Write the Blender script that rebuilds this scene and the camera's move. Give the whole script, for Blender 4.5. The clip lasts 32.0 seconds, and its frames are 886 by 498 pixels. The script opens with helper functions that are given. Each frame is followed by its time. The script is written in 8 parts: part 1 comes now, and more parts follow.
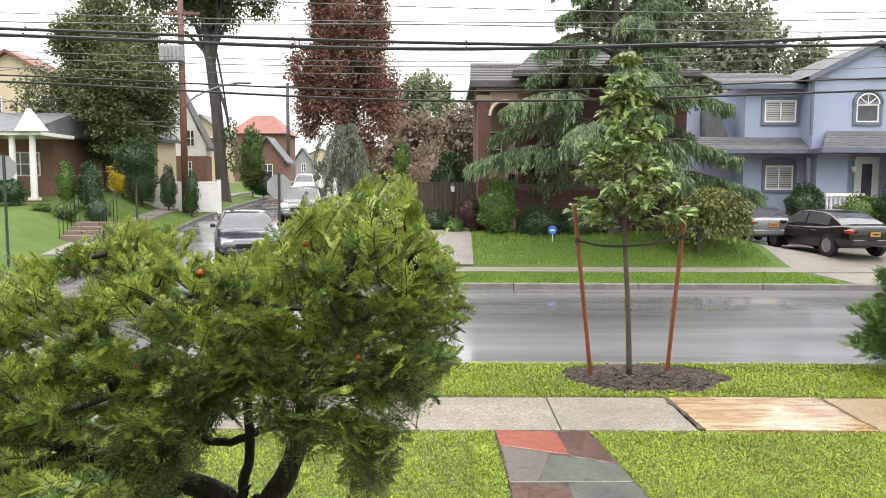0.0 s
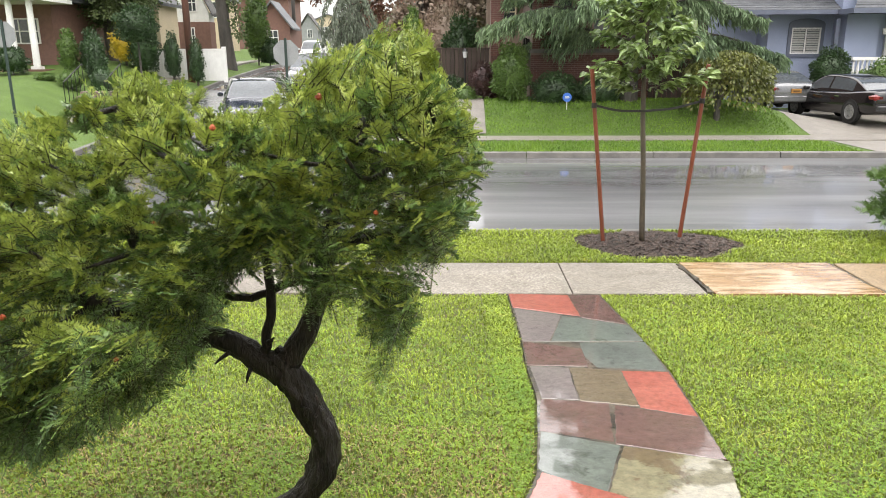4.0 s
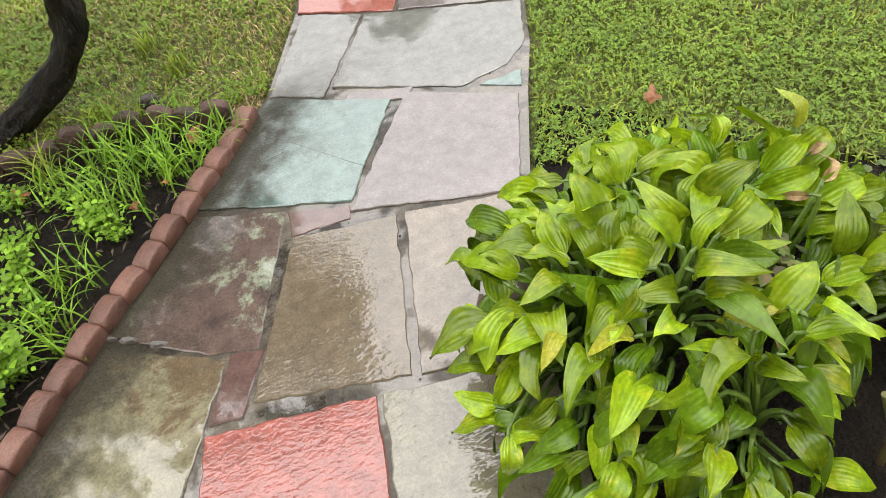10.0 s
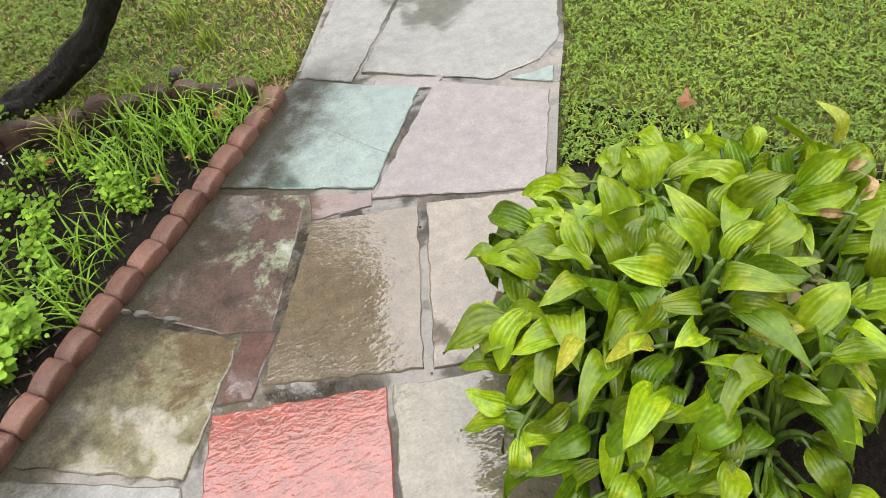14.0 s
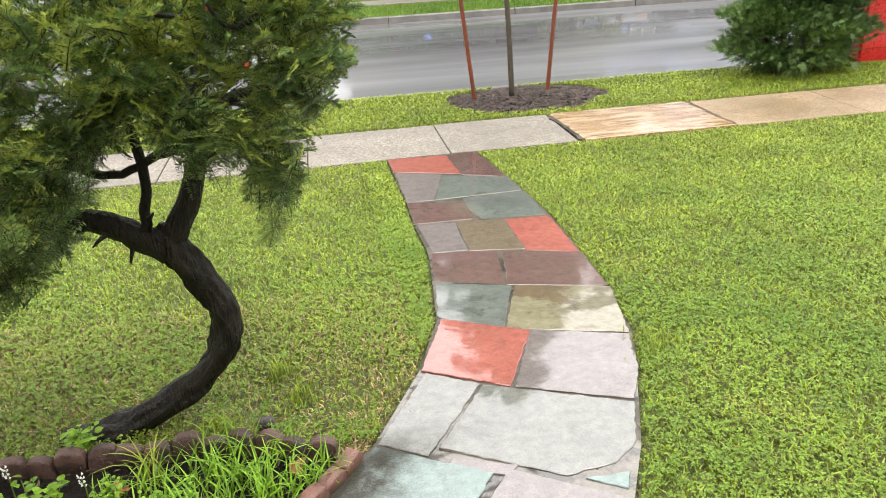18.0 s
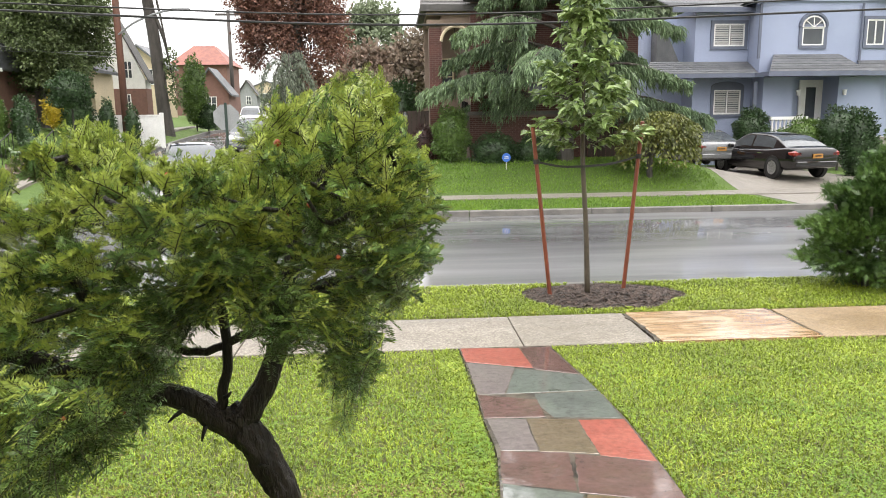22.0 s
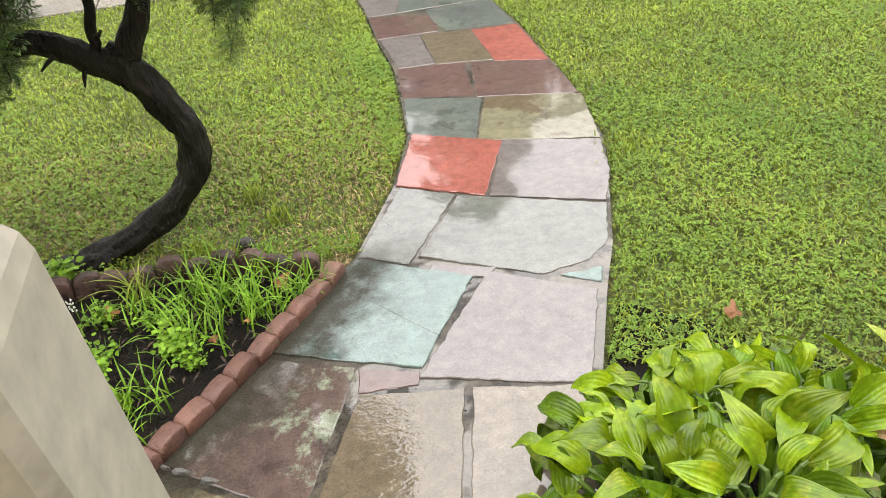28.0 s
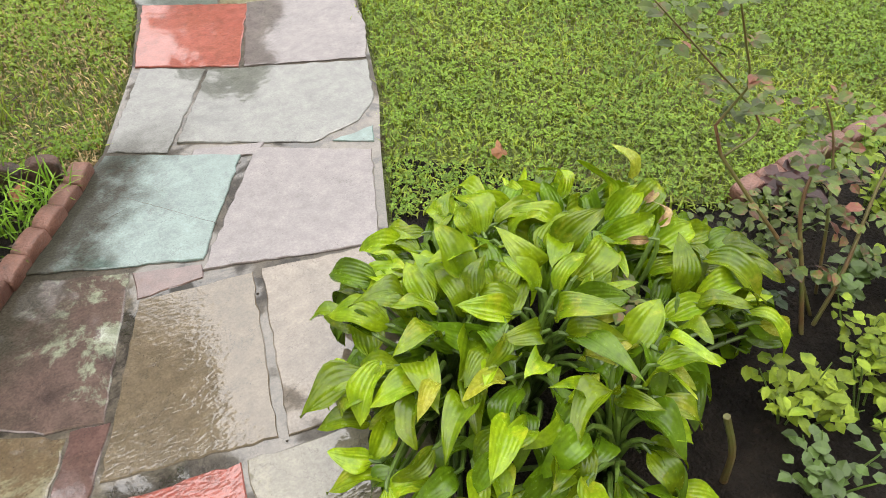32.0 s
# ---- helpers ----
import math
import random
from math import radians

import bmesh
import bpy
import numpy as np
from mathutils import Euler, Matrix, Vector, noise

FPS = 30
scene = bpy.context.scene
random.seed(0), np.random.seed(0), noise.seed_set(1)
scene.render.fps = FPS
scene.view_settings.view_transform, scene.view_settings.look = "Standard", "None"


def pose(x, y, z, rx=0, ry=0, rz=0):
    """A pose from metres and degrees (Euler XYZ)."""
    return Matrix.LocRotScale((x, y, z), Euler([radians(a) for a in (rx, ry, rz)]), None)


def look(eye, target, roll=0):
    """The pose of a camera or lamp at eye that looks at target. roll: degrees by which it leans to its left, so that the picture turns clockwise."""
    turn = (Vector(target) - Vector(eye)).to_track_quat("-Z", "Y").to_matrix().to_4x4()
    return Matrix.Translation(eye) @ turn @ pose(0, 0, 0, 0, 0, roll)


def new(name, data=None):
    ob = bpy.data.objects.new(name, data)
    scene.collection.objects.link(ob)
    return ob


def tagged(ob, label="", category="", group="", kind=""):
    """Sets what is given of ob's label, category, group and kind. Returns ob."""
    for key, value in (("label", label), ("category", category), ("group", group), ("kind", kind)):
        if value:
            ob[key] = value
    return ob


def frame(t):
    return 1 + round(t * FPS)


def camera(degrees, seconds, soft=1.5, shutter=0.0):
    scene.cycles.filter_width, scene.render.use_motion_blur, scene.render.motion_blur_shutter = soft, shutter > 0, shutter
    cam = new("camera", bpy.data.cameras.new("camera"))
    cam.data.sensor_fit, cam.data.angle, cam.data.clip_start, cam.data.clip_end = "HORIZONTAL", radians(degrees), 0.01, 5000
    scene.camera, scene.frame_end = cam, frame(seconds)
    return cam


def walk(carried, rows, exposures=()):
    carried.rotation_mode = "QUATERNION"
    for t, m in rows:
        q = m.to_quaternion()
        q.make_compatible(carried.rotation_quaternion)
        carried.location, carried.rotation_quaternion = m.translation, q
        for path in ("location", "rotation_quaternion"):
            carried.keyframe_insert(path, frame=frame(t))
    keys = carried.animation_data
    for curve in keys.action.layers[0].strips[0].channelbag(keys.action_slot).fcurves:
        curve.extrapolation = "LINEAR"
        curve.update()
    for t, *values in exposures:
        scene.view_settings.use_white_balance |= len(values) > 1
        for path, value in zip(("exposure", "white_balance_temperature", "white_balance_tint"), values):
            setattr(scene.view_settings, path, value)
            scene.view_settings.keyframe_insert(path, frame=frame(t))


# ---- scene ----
cam = camera(63.0, 32.0, soft=0.9)
PATH = [
    (0, (0.051, -0.042, 1.773), (0.045, 1.951, 1.604), 0.15),
    (0.5, (0.045, -0.013, 1.752), (0.060, 1.967, 1.472), 0.10),
    (1, (0.048, 0.017, 1.741), (0.073, 1.983, 1.376), 0.11),
    (1.5, (0.057, 0.008, 1.735), (0.066, 1.965, 1.325), -0.09),
    (2, (0.044, 0.017, 1.727), (0.019, 1.970, 1.301), -0.41),
    (2.5, (0.067, 0.017, 1.709), (0.025, 1.969, 1.277), -0.55),
    (4.5, (0.018, -0.014, 1.714), (-0.008, 1.905, 1.150), 0.11),
    (5, (0.013, -0.006, 1.677), (0.047, 1.896, 1.060), -0.26),
    (5.5, (-0.025, 0.009, 1.647), (0.093, 1.882, 0.957), -0.49),
    (6, (-0.006, -0.013, 1.647), (0.162, 1.812, 0.847), -2.60),
    (6.5, (-0.015, -0.029, 1.632), (0.188, 1.719, 0.682), -4.04),
    (7, (-0.002, -0.028, 1.623), (0.202, 1.616, 0.502), -6.40),
    (7.5, (0.007, -0.029, 1.609), (0.205, 1.502, 0.336), -8.64),
    (8, (0.022, -0.039, 1.592), (0.218, 1.375, 0.191), -10.43),
    (8.5, (0.022, -0.045, 1.561), (0.235, 1.286, 0.083), -11.76),
    (9, (0.016, -0.054, 1.558), (0.260, 1.201, 0.021), -12.19),
    (9.5, (0.029, -0.045, 1.565), (0.290, 1.158, -0.011), -12.64),
    (10, (0.032, -0.030, 1.534), (0.311, 1.134, -0.068), -11.98),
    (10.5, (0.038, -0.020, 1.528), (0.298, 1.124, -0.091), -11.94),
    (11, (0.038, -0.011, 1.521), (0.287, 1.127, -0.104), -11.49),
    (11.5, (0.032, -0.008, 1.519), (0.270, 1.134, -0.105), -11.03),
    (12, (0.040, -0.011, 1.523), (0.261, 1.136, -0.101), -11.17),
    (12.5, (0.038, -0.010, 1.522), (0.258, 1.141, -0.099), -10.85),
    (13, (0.024, -0.002, 1.517), (0.255, 1.152, -0.101), -10.29),
    (13.5, (0.032, -0.004, 1.520), (0.258, 1.154, -0.094), -10.34),
    (15.5, (0.018, -0.013, 1.512), (0.263, 1.194, -0.064), -9.10),
    (16, (0.018, -0.011, 1.524), (0.264, 1.242, -0.015), -8.61),
    (16.5, (0.011, -0.016, 1.536), (0.265, 1.331, 0.080), -7.90),
    (17, (-0.008, -0.014, 1.537), (0.268, 1.491, 0.250), -5.89),
    (17.5, (-0.016, -0.001, 1.579), (0.271, 1.668, 0.516), -4.14),
    (18, (-0.020, -0.018, 1.619), (0.262, 1.772, 0.773), -2.86),
    (18.5, (-0.018, -0.002, 1.626), (0.248, 1.868, 0.970), -1.95),
    (19, (-0.032, -0.026, 1.645), (0.197, 1.891, 1.121), -1.86),
    (19.5, (-0.029, -0.007, 1.650), (0.161, 1.933, 1.200), -1.86),
    (20, (-0.025, 0.007, 1.651), (0.129, 1.959, 1.244), -1.83),
    (20.5, (-0.029, -0.005, 1.650), (0.105, 1.954, 1.271), -1.51),
    (21, (-0.032, -0.002, 1.653), (0.094, 1.961, 1.293), -1.09),
    (21.5, (-0.036, -0.001, 1.654), (0.087, 1.965, 1.305), -0.81),
    (22, (-0.040, -0.008, 1.651), (0.084, 1.956, 1.299), -0.74),
    (22.5, (-0.038, -0.006, 1.650), (0.087, 1.956, 1.282), -0.99),
    (23, (-0.036, -0.018, 1.633), (0.094, 1.938, 1.237), -1.47),
    (23.5, (-0.033, -0.005, 1.626), (0.111, 1.938, 1.172), -1.78),
    (24, (-0.036, -0.010, 1.615), (0.126, 1.908, 1.072), -2.01),
    (24.5, (-0.021, -0.002, 1.581), (0.163, 1.878, 0.924), -2.42),
    (25, (-0.019, -0.009, 1.582), (0.185, 1.827, 0.815), -2.61),
    (25.5, (-0.030, -0.003, 1.578), (0.193, 1.790, 0.721), -2.70),
    (27.5, (-0.059, -0.022, 1.576), (0.209, 1.565, 0.389), -4.04),
    (28, (-0.048, -0.035, 1.566), (0.244, 1.495, 0.311), -4.97),
    (28.5, (-0.040, -0.038, 1.568), (0.293, 1.426, 0.248), -5.55),
    (29, (-0.021, -0.052, 1.578), (0.370, 1.341, 0.196), -5.51),
    (29.5, (-0.028, -0.054, 1.572), (0.441, 1.268, 0.146), -4.48),
    (30, (-0.031, -0.054, 1.567), (0.519, 1.204, 0.114), -2.97),
    (30.5, (-0.015, -0.046, 1.562), (0.613, 1.147, 0.085), -1.06),
    (31, (-0.028, -0.035, 1.549), (0.668, 1.103, 0.059), 0.89),
    (31.5, (-0.021, -0.016, 1.541), (0.696, 1.081, 0.031), 1.55),
    (32, (-0.027, -0.015, 1.537), (0.702, 1.051, 0.010), 2.34),
]
EXPOSURES = [(0.0, 0.25, 6850, 15), (2.0, 0.35, 6850, 15), (5.0, 0.33, 6850, 15), (7.0, 0.22, 6850, 15), (8.0, 0.08, 6850, 15), (13.0, 0.02, 6850, 15), (16.0, 0.05, 6850, 15), (17.0, 0.22, 6850, 15), (19.0, 0.35, 6850, 15), (23.0, 0.33, 6850, 15), (25.0, 0.32, 6850, 15), (28.0, 0.15, 6850, 15), (32.0, 0.05, 6850, 15)]
walk(cam, [(t, look(eye, target, roll)) for t, eye, target, roll in PATH], EXPOSURES)
SKY_LOW, SKY_HIGH = 0.76, 4.0

# ---- light: an even overcast sky, brighter overhead, and a faint broad sun behind the cloud ----
world = bpy.data.worlds.new("overcast")
scene.world = world
world.use_nodes = True
wn, wl = world.node_tree.nodes, world.node_tree.links
wbg = wn["Background"]
wsky = wn.new("ShaderNodeTexSky")
wsky.sky_type, wsky.sun_disc = "NISHITA", False
wsky.sun_elevation, wsky.sun_rotation = radians(48), radians(200)
wco = wn.new("ShaderNodeTexCoord")
wsep = wn.new("ShaderNodeSeparateXYZ")
wmap = wn.new("ShaderNodeMapRange")
wmap.inputs["From Min"].default_value, wmap.inputs["From Max"].default_value = 0.0, 1.0
wmap.inputs["To Min"].default_value, wmap.inputs["To Max"].default_value = SKY_LOW, SKY_HIGH
wpow = wn.new("ShaderNodeMath")
wpow.operation, wpow.use_clamp = "POWER", True
wpow.inputs[1].default_value = 0.88
wno = wn.new("ShaderNodeTexNoise")
wno.inputs["Scale"].default_value, wno.inputs["Detail"].default_value = 1.6, 4
wcl = wn.new("ShaderNodeMapRange")
wcl.inputs["To Min"].default_value, wcl.inputs["To Max"].default_value = 0.92, 1.08
wmul = wn.new("ShaderNodeMath")
wmul.operation = "MULTIPLY"
wcol = wn.new("ShaderNodeMix")
wcol.data_type, wcol.blend_type = "RGBA", "MULTIPLY"
wcol.inputs["Factor"].default_value = 1.0
wcol.inputs["A"].default_value = (0.95, 0.99, 1.0, 1)
wmix = wn.new("ShaderNodeMix")
wmix.data_type = "RGBA"
wmix.inputs["Factor"].default_value = 0.96
wdim = wn.new("ShaderNodeMix")
wdim.data_type, wdim.blend_type = "RGBA", "MULTIPLY"
wdim.inputs["Factor"].default_value = 1.0
wdim.inputs["B"].default_value = (0.1, 0.1, 0.1, 1)
wl.new(wco.outputs["Generated"], wsep.inputs[0])
wl.new(wsep.outputs["Z"], wpow.inputs[0])
wl.new(wpow.outputs[0], wmap.inputs["Value"])
wl.new(wco.outputs["Generated"], wno.inputs["Vector"])
wl.new(wno.outputs["Fac"], wcl.inputs["Value"])
wl.new(wmap.outputs[0], wmul.inputs[0])
wl.new(wcl.outputs[0], wmul.inputs[1])
wl.new(wmul.outputs[0], wcol.inputs["B"])
wl.new(wsky.outputs[0], wdim.inputs["A"])
wl.new(wdim.outputs["Result"], wmix.inputs["A"])
wl.new(wcol.outputs["Result"], wmix.inputs["B"])
wl.new(wmix.outputs["Result"], wbg.inputs["Color"])
wbg.inputs["Strength"].default_value = 1.0
sun = new("sun", bpy.data.lights.new("sun", "SUN"))
sun.data.energy, sun.data.angle, sun.data.color = 0.8, radians(40), (1.0, 0.97, 0.92)
sun.matrix_world = look((4, -12, 18), (0, 0, 0))


# ---- materials ----
def mat(name, c1, c2=None, rough=0.6, scale=8.0, fine=60.0, bump=0.3, dist=0.01, metal=0.0, spec=0.5, vary=0.0, streak=None,
        spots=None, wet=0.0, coat=0.0, film=0.0, ripple=0.0, trans=0.0, c3=None, c3_at=0.62, island=0.0):
    """A surface of two colours mixed by coarse noise, with fine grain, relief, a shift per object and, where wet, a film that pools in patches."""
    m = bpy.data.materials.new(name)
    m.use_nodes = True
    n, l = m.node_tree.nodes, m.node_tree.links
    b = n["Principled BSDF"]
    co = n.new("ShaderNodeTexCoord")
    vec = co.outputs["Object"]
    if streak:
        mp = n.new("ShaderNodeMapping")
        mp.inputs["Scale"].default_value = streak
        l.new(vec, mp.inputs["Vector"])
        vec = mp.outputs[0]
    if vary:
        ob = n.new("ShaderNodeObjectInfo")
        sh = n.new("ShaderNodeVectorMath")
        sh.operation = "MULTIPLY_ADD"
        sh.inputs[1].default_value = (37, 17, 53)
        l.new(ob.outputs["Random"], sh.inputs[0])
        l.new(vec, sh.inputs[2])
        vec = sh.outputs[0]

    def noi(s, det=5, ro=0.6):
        q = n.new("ShaderNodeTexNoise")
        q.inputs["Scale"].default_value, q.inputs["Detail"].default_value, q.inputs["Roughness"].default_value = s, det, ro
        l.new(vec, q.inputs["Vector"])
        return q.outputs["Fac"]

    def rng(v, a, z, lo, hi):
        q = n.new("ShaderNodeMapRange")
        q.inputs["From Min"].default_value, q.inputs["From Max"].default_value = a, z
        q.inputs["To Min"].default_value, q.inputs["To Max"].default_value = lo, hi
        l.new(v, q.inputs["Value"])
        return q.outputs[0]

    def mix(f, a, z, kind="MIX"):
        q = n.new("ShaderNodeMix")
        q.data_type, q.blend_type = "RGBA", kind
        if isinstance(f, float):
            q.inputs["Factor"].default_value = f
        else:
            l.new(f, q.inputs["Factor"])
        for key, v in (("A", a), ("B", z)):
            if isinstance(v, tuple):
                q.inputs[key].default_value = (*v, 1)
            else:
                l.new(v, q.inputs[key])
        return q.outputs["Result"]

    c2 = c2 or tuple(v * 0.6 for v in c1)
    coarse, grain = noi(scale), noi(fine, 3)
    col = mix(rng(coarse, 0.35, 0.65, 0, 1), c1, c2)
    if c3:
        col = mix(rng(noi(scale * 0.7 + 1.3, 6, 0.7), c3_at - 0.04, c3_at + 0.06, 0, 1), col, c3)
    g = rng(grain, 0.3, 0.7, 0.78, 1.2)
    cg = n.new("ShaderNodeCombineXYZ")
    for k in range(3):
        l.new(g, cg.inputs[k])
    col = mix(1.0, col, cg.outputs[0], "MULTIPLY")
    if vary or island:
        if island:
            src = n.new("ShaderNodeNewGeometry").outputs["Random Per Island"]
        else:
            src = ob.outputs["Random"]
        v = rng(src, 0, 1, 1 - (vary or island), 1 + (vary or island))
        cv = n.new("ShaderNodeCombineXYZ")
        for k in range(3):
            l.new(v, cv.inputs[k])
        col = mix(1.0, col, cv.outputs[0], "MULTIPLY")
    l.new(col, b.inputs["Base Color"])
    if wet:
        film = noi(wet, 3, 0.5)
        l.new(rng(film, 0.42, 0.58, rough, max(0.04, rough * 0.35)), b.inputs["Roughness"])
    else:
        l.new(rng(grain, 0.3, 0.7, max(0.02, rough - 0.1), min(1, rough + 0.1)), b.inputs["Roughness"])
    b.inputs["Metallic"].default_value = metal
    b.inputs["Specular IOR Level"].default_value = spec
    b.inputs["Coat Weight"].default_value = coat
    b.inputs["Coat Roughness"].default_value = 0.06
    if film:
        fl = noi(film, 3, 0.55)
        l.new(rng(fl, 0.36, 0.52, 0.6, 1.0), b.inputs["Coat Weight"])
        l.new(rng(fl, 0.36, 0.56, 0.16, 0.03), b.inputs["Coat Roughness"])
        b.inputs["Coat IOR"].default_value = 1.5
        cb = n.new("ShaderNodeBump")
        cb.inputs["Strength"].default_value, cb.inputs["Distance"].default_value = 0.25 + ripple, 0.002
        wv = n.new("ShaderNodeTexNoise")
        wv.inputs["Scale"].default_value, wv.inputs["Detail"].default_value, wv.inputs["Distortion"].default_value = (38, 1, 1.2) if ripple else (14, 2, 0.4)
        l.new(co.outputs["Object"], wv.inputs["Vector"])
        l.new(wv.outputs["Fac"], cb.inputs["Height"])
        l.new(cb.outputs[0], b.inputs["Coat Normal"])
    if trans:
        b.inputs["Subsurface Weight"].default_value = 0.0
        t = n.new("ShaderNodeBsdfTranslucent")
        l.new(col, t.inputs["Color"])
        ms = n.new("ShaderNodeMixShader")
        ms.inputs[0].default_value = trans
        l.new(b.outputs[0], ms.inputs[1])
        l.new(t.outputs[0], ms.inputs[2])
        l.new(ms.outputs[0], n["Material Output"].inputs["Surface"])
    if bump:
        bp = n.new("ShaderNodeBump")
        bp.inputs["Strength"].default_value, bp.inputs["Distance"].default_value = bump, dist
        mx = n.new("ShaderNodeMath")
        mx.operation = "ADD"
        l.new(coarse, mx.inputs[0])
        l.new(grain, mx.inputs[1])
        l.new(mx.outputs[0], bp.inputs["Height"])
        l.new(bp.outputs[0], b.inputs["Normal"])
    return m


def glass(name, tint=(0.03, 0.035, 0.04), rough=0.04):
    return mat(name, tint, tuple(v * 1.3 for v in tint), rough=rough, scale=2, fine=20, bump=0.02, spec=0.8)


SOIL = mat("soil", (0.009, 0.0072, 0.006), (0.022, 0.017, 0.013), 0.85, 9, 90, 1.0, 0.03, spec=0.2, c3=(0.04, 0.03, 0.022))
TURF = mat("turf", (0.145, 0.175, 0.042), (0.095, 0.12, 0.031), 0.85, 9, 90, 1.0, 0.03, c3=(0.13, 0.095, 0.05), c3_at=0.56)
FAR_TURF = mat("far_turf", (0.095, 0.165, 0.022), (0.068, 0.125, 0.016), 0.8, 0.7, 45, 0.9, 0.04, streak=(1, 3, 1))
BLADE = mat("grass_blade", (0.292, 0.370, 0.047), (0.185, 0.255, 0.033), 0.35, 1.3, 14, 0, trans=0.3, island=0.45, spec=0.3, c3=(0.34, 0.33, 0.07), c3_at=0.64)
STRAW = mat("dead_grass", (0.46, 0.35, 0.17), (0.30, 0.22, 0.10), 0.6, 6, 40, 0, island=0.5, trans=0.1)
BLADE_FAR = mat("far_grass_blade", (0.16, 0.27, 0.030), (0.10, 0.195, 0.022), 0.5, 0.8, 14, 0, trans=0.3, island=0.35)
CLOVER = mat("clover_leaf", (0.215, 0.335, 0.040), (0.125, 0.232, 0.026), 0.45, 1.6, 20, 0, trans=0.3, island=0.35, spec=0.3)
ASPHALT = mat("wet_asphalt", (0.060, 0.061, 0.064), (0.142, 0.144, 0.149), 0.5, 0.5, 160, 0.15, 0.004, film=0.6, c3=(0.13, 0.132, 0.138), spec=0.6, streak=(0.22, 1.7, 1))
def pebbled(name, body, pale, dark, gloss=0.35, scale=72.0):
    """Exposed-aggregate concrete: small stones of three tones in a body with broad stains, wet in patches."""
    m = bpy.data.materials.new(name)
    m.use_nodes = True
    n, l = m.node_tree.nodes, m.node_tree.links
    b = n["Principled BSDF"]
    co = n.new("ShaderNodeTexCoord")

    def noise(size, detail=4.0, warp=0.0):
        q = n.new("ShaderNodeTexNoise")
        q.inputs["Scale"].default_value, q.inputs["Detail"].default_value, q.inputs["Distortion"].default_value = size, detail, warp
        l.new(co.outputs["Object"], q.inputs["Vector"])
        return q.outputs["Fac"]

    def span(v, a, z, lo, hi):
        q = n.new("ShaderNodeMapRange")
        for k, x in enumerate((a, z, lo, hi)):
            q.inputs[k + 1].default_value = x
        l.new(v, q.inputs[0])
        return q.outputs[0]

    def mix(f, a, z, kind="MIX"):
        q = n.new("ShaderNodeMix")
        q.data_type, q.blend_type = "RGBA", kind
        l.new(f, q.inputs["Factor"])
        for key, v in (("A", a), ("B", z)):
            if isinstance(v, tuple):
                q.inputs[key].default_value = (*v, 1)
            else:
                l.new(v, q.inputs[key])
        return q.outputs["Result"]

    cell = n.new("ShaderNodeTexVoronoi")
    cell.inputs["Scale"].default_value = scale
    l.new(co.outputs["Object"], cell.inputs["Vector"])
    tone = n.new("ShaderNodeSeparateColor")
    l.new(cell.outputs["Color"], tone.inputs[0])
    col = mix(span(tone.outputs[0], 0.66, 0.72, 0, 0.85), body, pale)
    col = mix(span(tone.outputs[1], 0.70, 0.76, 0, 0.75), col, dark)
    col = mix(span(noise(1.7, 6, 0.6), 0.40, 0.66, 0, 0.45), col, tuple(0.55 * c for c in body))
    col = mix(span(noise(130, 2), 0.55, 0.7, 0, 0.4), col, dark)
    l.new(col, b.inputs["Base Color"])
    l.new(span(noise(1.1, 5, 0.8), 0.40, 0.62, gloss, gloss + 0.3), b.inputs["Roughness"])
    bp = n.new("ShaderNodeBump")
    bp.inputs["Strength"].default_value, bp.inputs["Distance"].default_value = 0.6, 0.006
    l.new(cell.outputs["Distance"], bp.inputs["Height"])
    bp.invert = True
    l.new(bp.outputs[0], b.inputs["Normal"])
    return m


CONCRETE = pebbled("pebbled_concrete", (0.190, 0.168, 0.138), (0.31, 0.28, 0.235), (0.10, 0.086, 0.068))
CONCRETE_TAN = pebbled("tan_pebbled_concrete", (0.235, 0.165, 0.092), (0.34, 0.255, 0.155), (0.13, 0.09, 0.055))
CONCRETE_PLAIN = mat("plain_concrete", (0.215, 0.195, 0.17), (0.16, 0.145, 0.127), 0.45, 3, 95, 0.8, 0.008, c3=(0.14, 0.13, 0.115), vary=0.12)
CONCRETE_ORANGE = mat("orange_tinted_concrete", (0.34, 0.215, 0.115), (0.215, 0.118, 0.055), 0.2, 1.6, 60, 0.15, 0.004, c3=(0.40, 0.30, 0.19), c3_at=0.52, streak=(1, 4.5, 1), coat=0.6)
KERB = mat("kerb_concrete", (0.17, 0.16, 0.147), (0.10, 0.097, 0.09), 0.6, 3, 80, 0.4, 0.006)
BARK = mat("yew_bark", (0.020, 0.016, 0.013), (0.005, 0.004, 0.0036), 0.5, 16, 70, 1.0, 0.022, streak=(1, 1, 0.22), c3=(0.075, 0.03, 0.018), c3_at=0.68, spec=0.4)
BARK_GREY = mat("grey_bark", (0.085, 0.075, 0.065), (0.04, 0.036, 0.031), 0.7, 3, 30, 0.9, 0.03, streak=(1, 1, 0.3))
BARK_YOUNG = mat("young_bark", (0.075, 0.06, 0.042), (0.045, 0.036, 0.026), 0.6, 12, 60, 0.4, 0.004)
# Old needles, darkened further for the shade low and deep in the crown.
NEEDLE_OLD_SHADED = mat("yew_old_shaded_needle", (0.112, 0.198, 0.064), (0.066, 0.125, 0.044), 0.32, 9, 30, 0, island=0.15, trans=0.02, spec=0.5)
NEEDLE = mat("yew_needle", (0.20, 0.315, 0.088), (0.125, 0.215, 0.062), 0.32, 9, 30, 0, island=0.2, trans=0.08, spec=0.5)
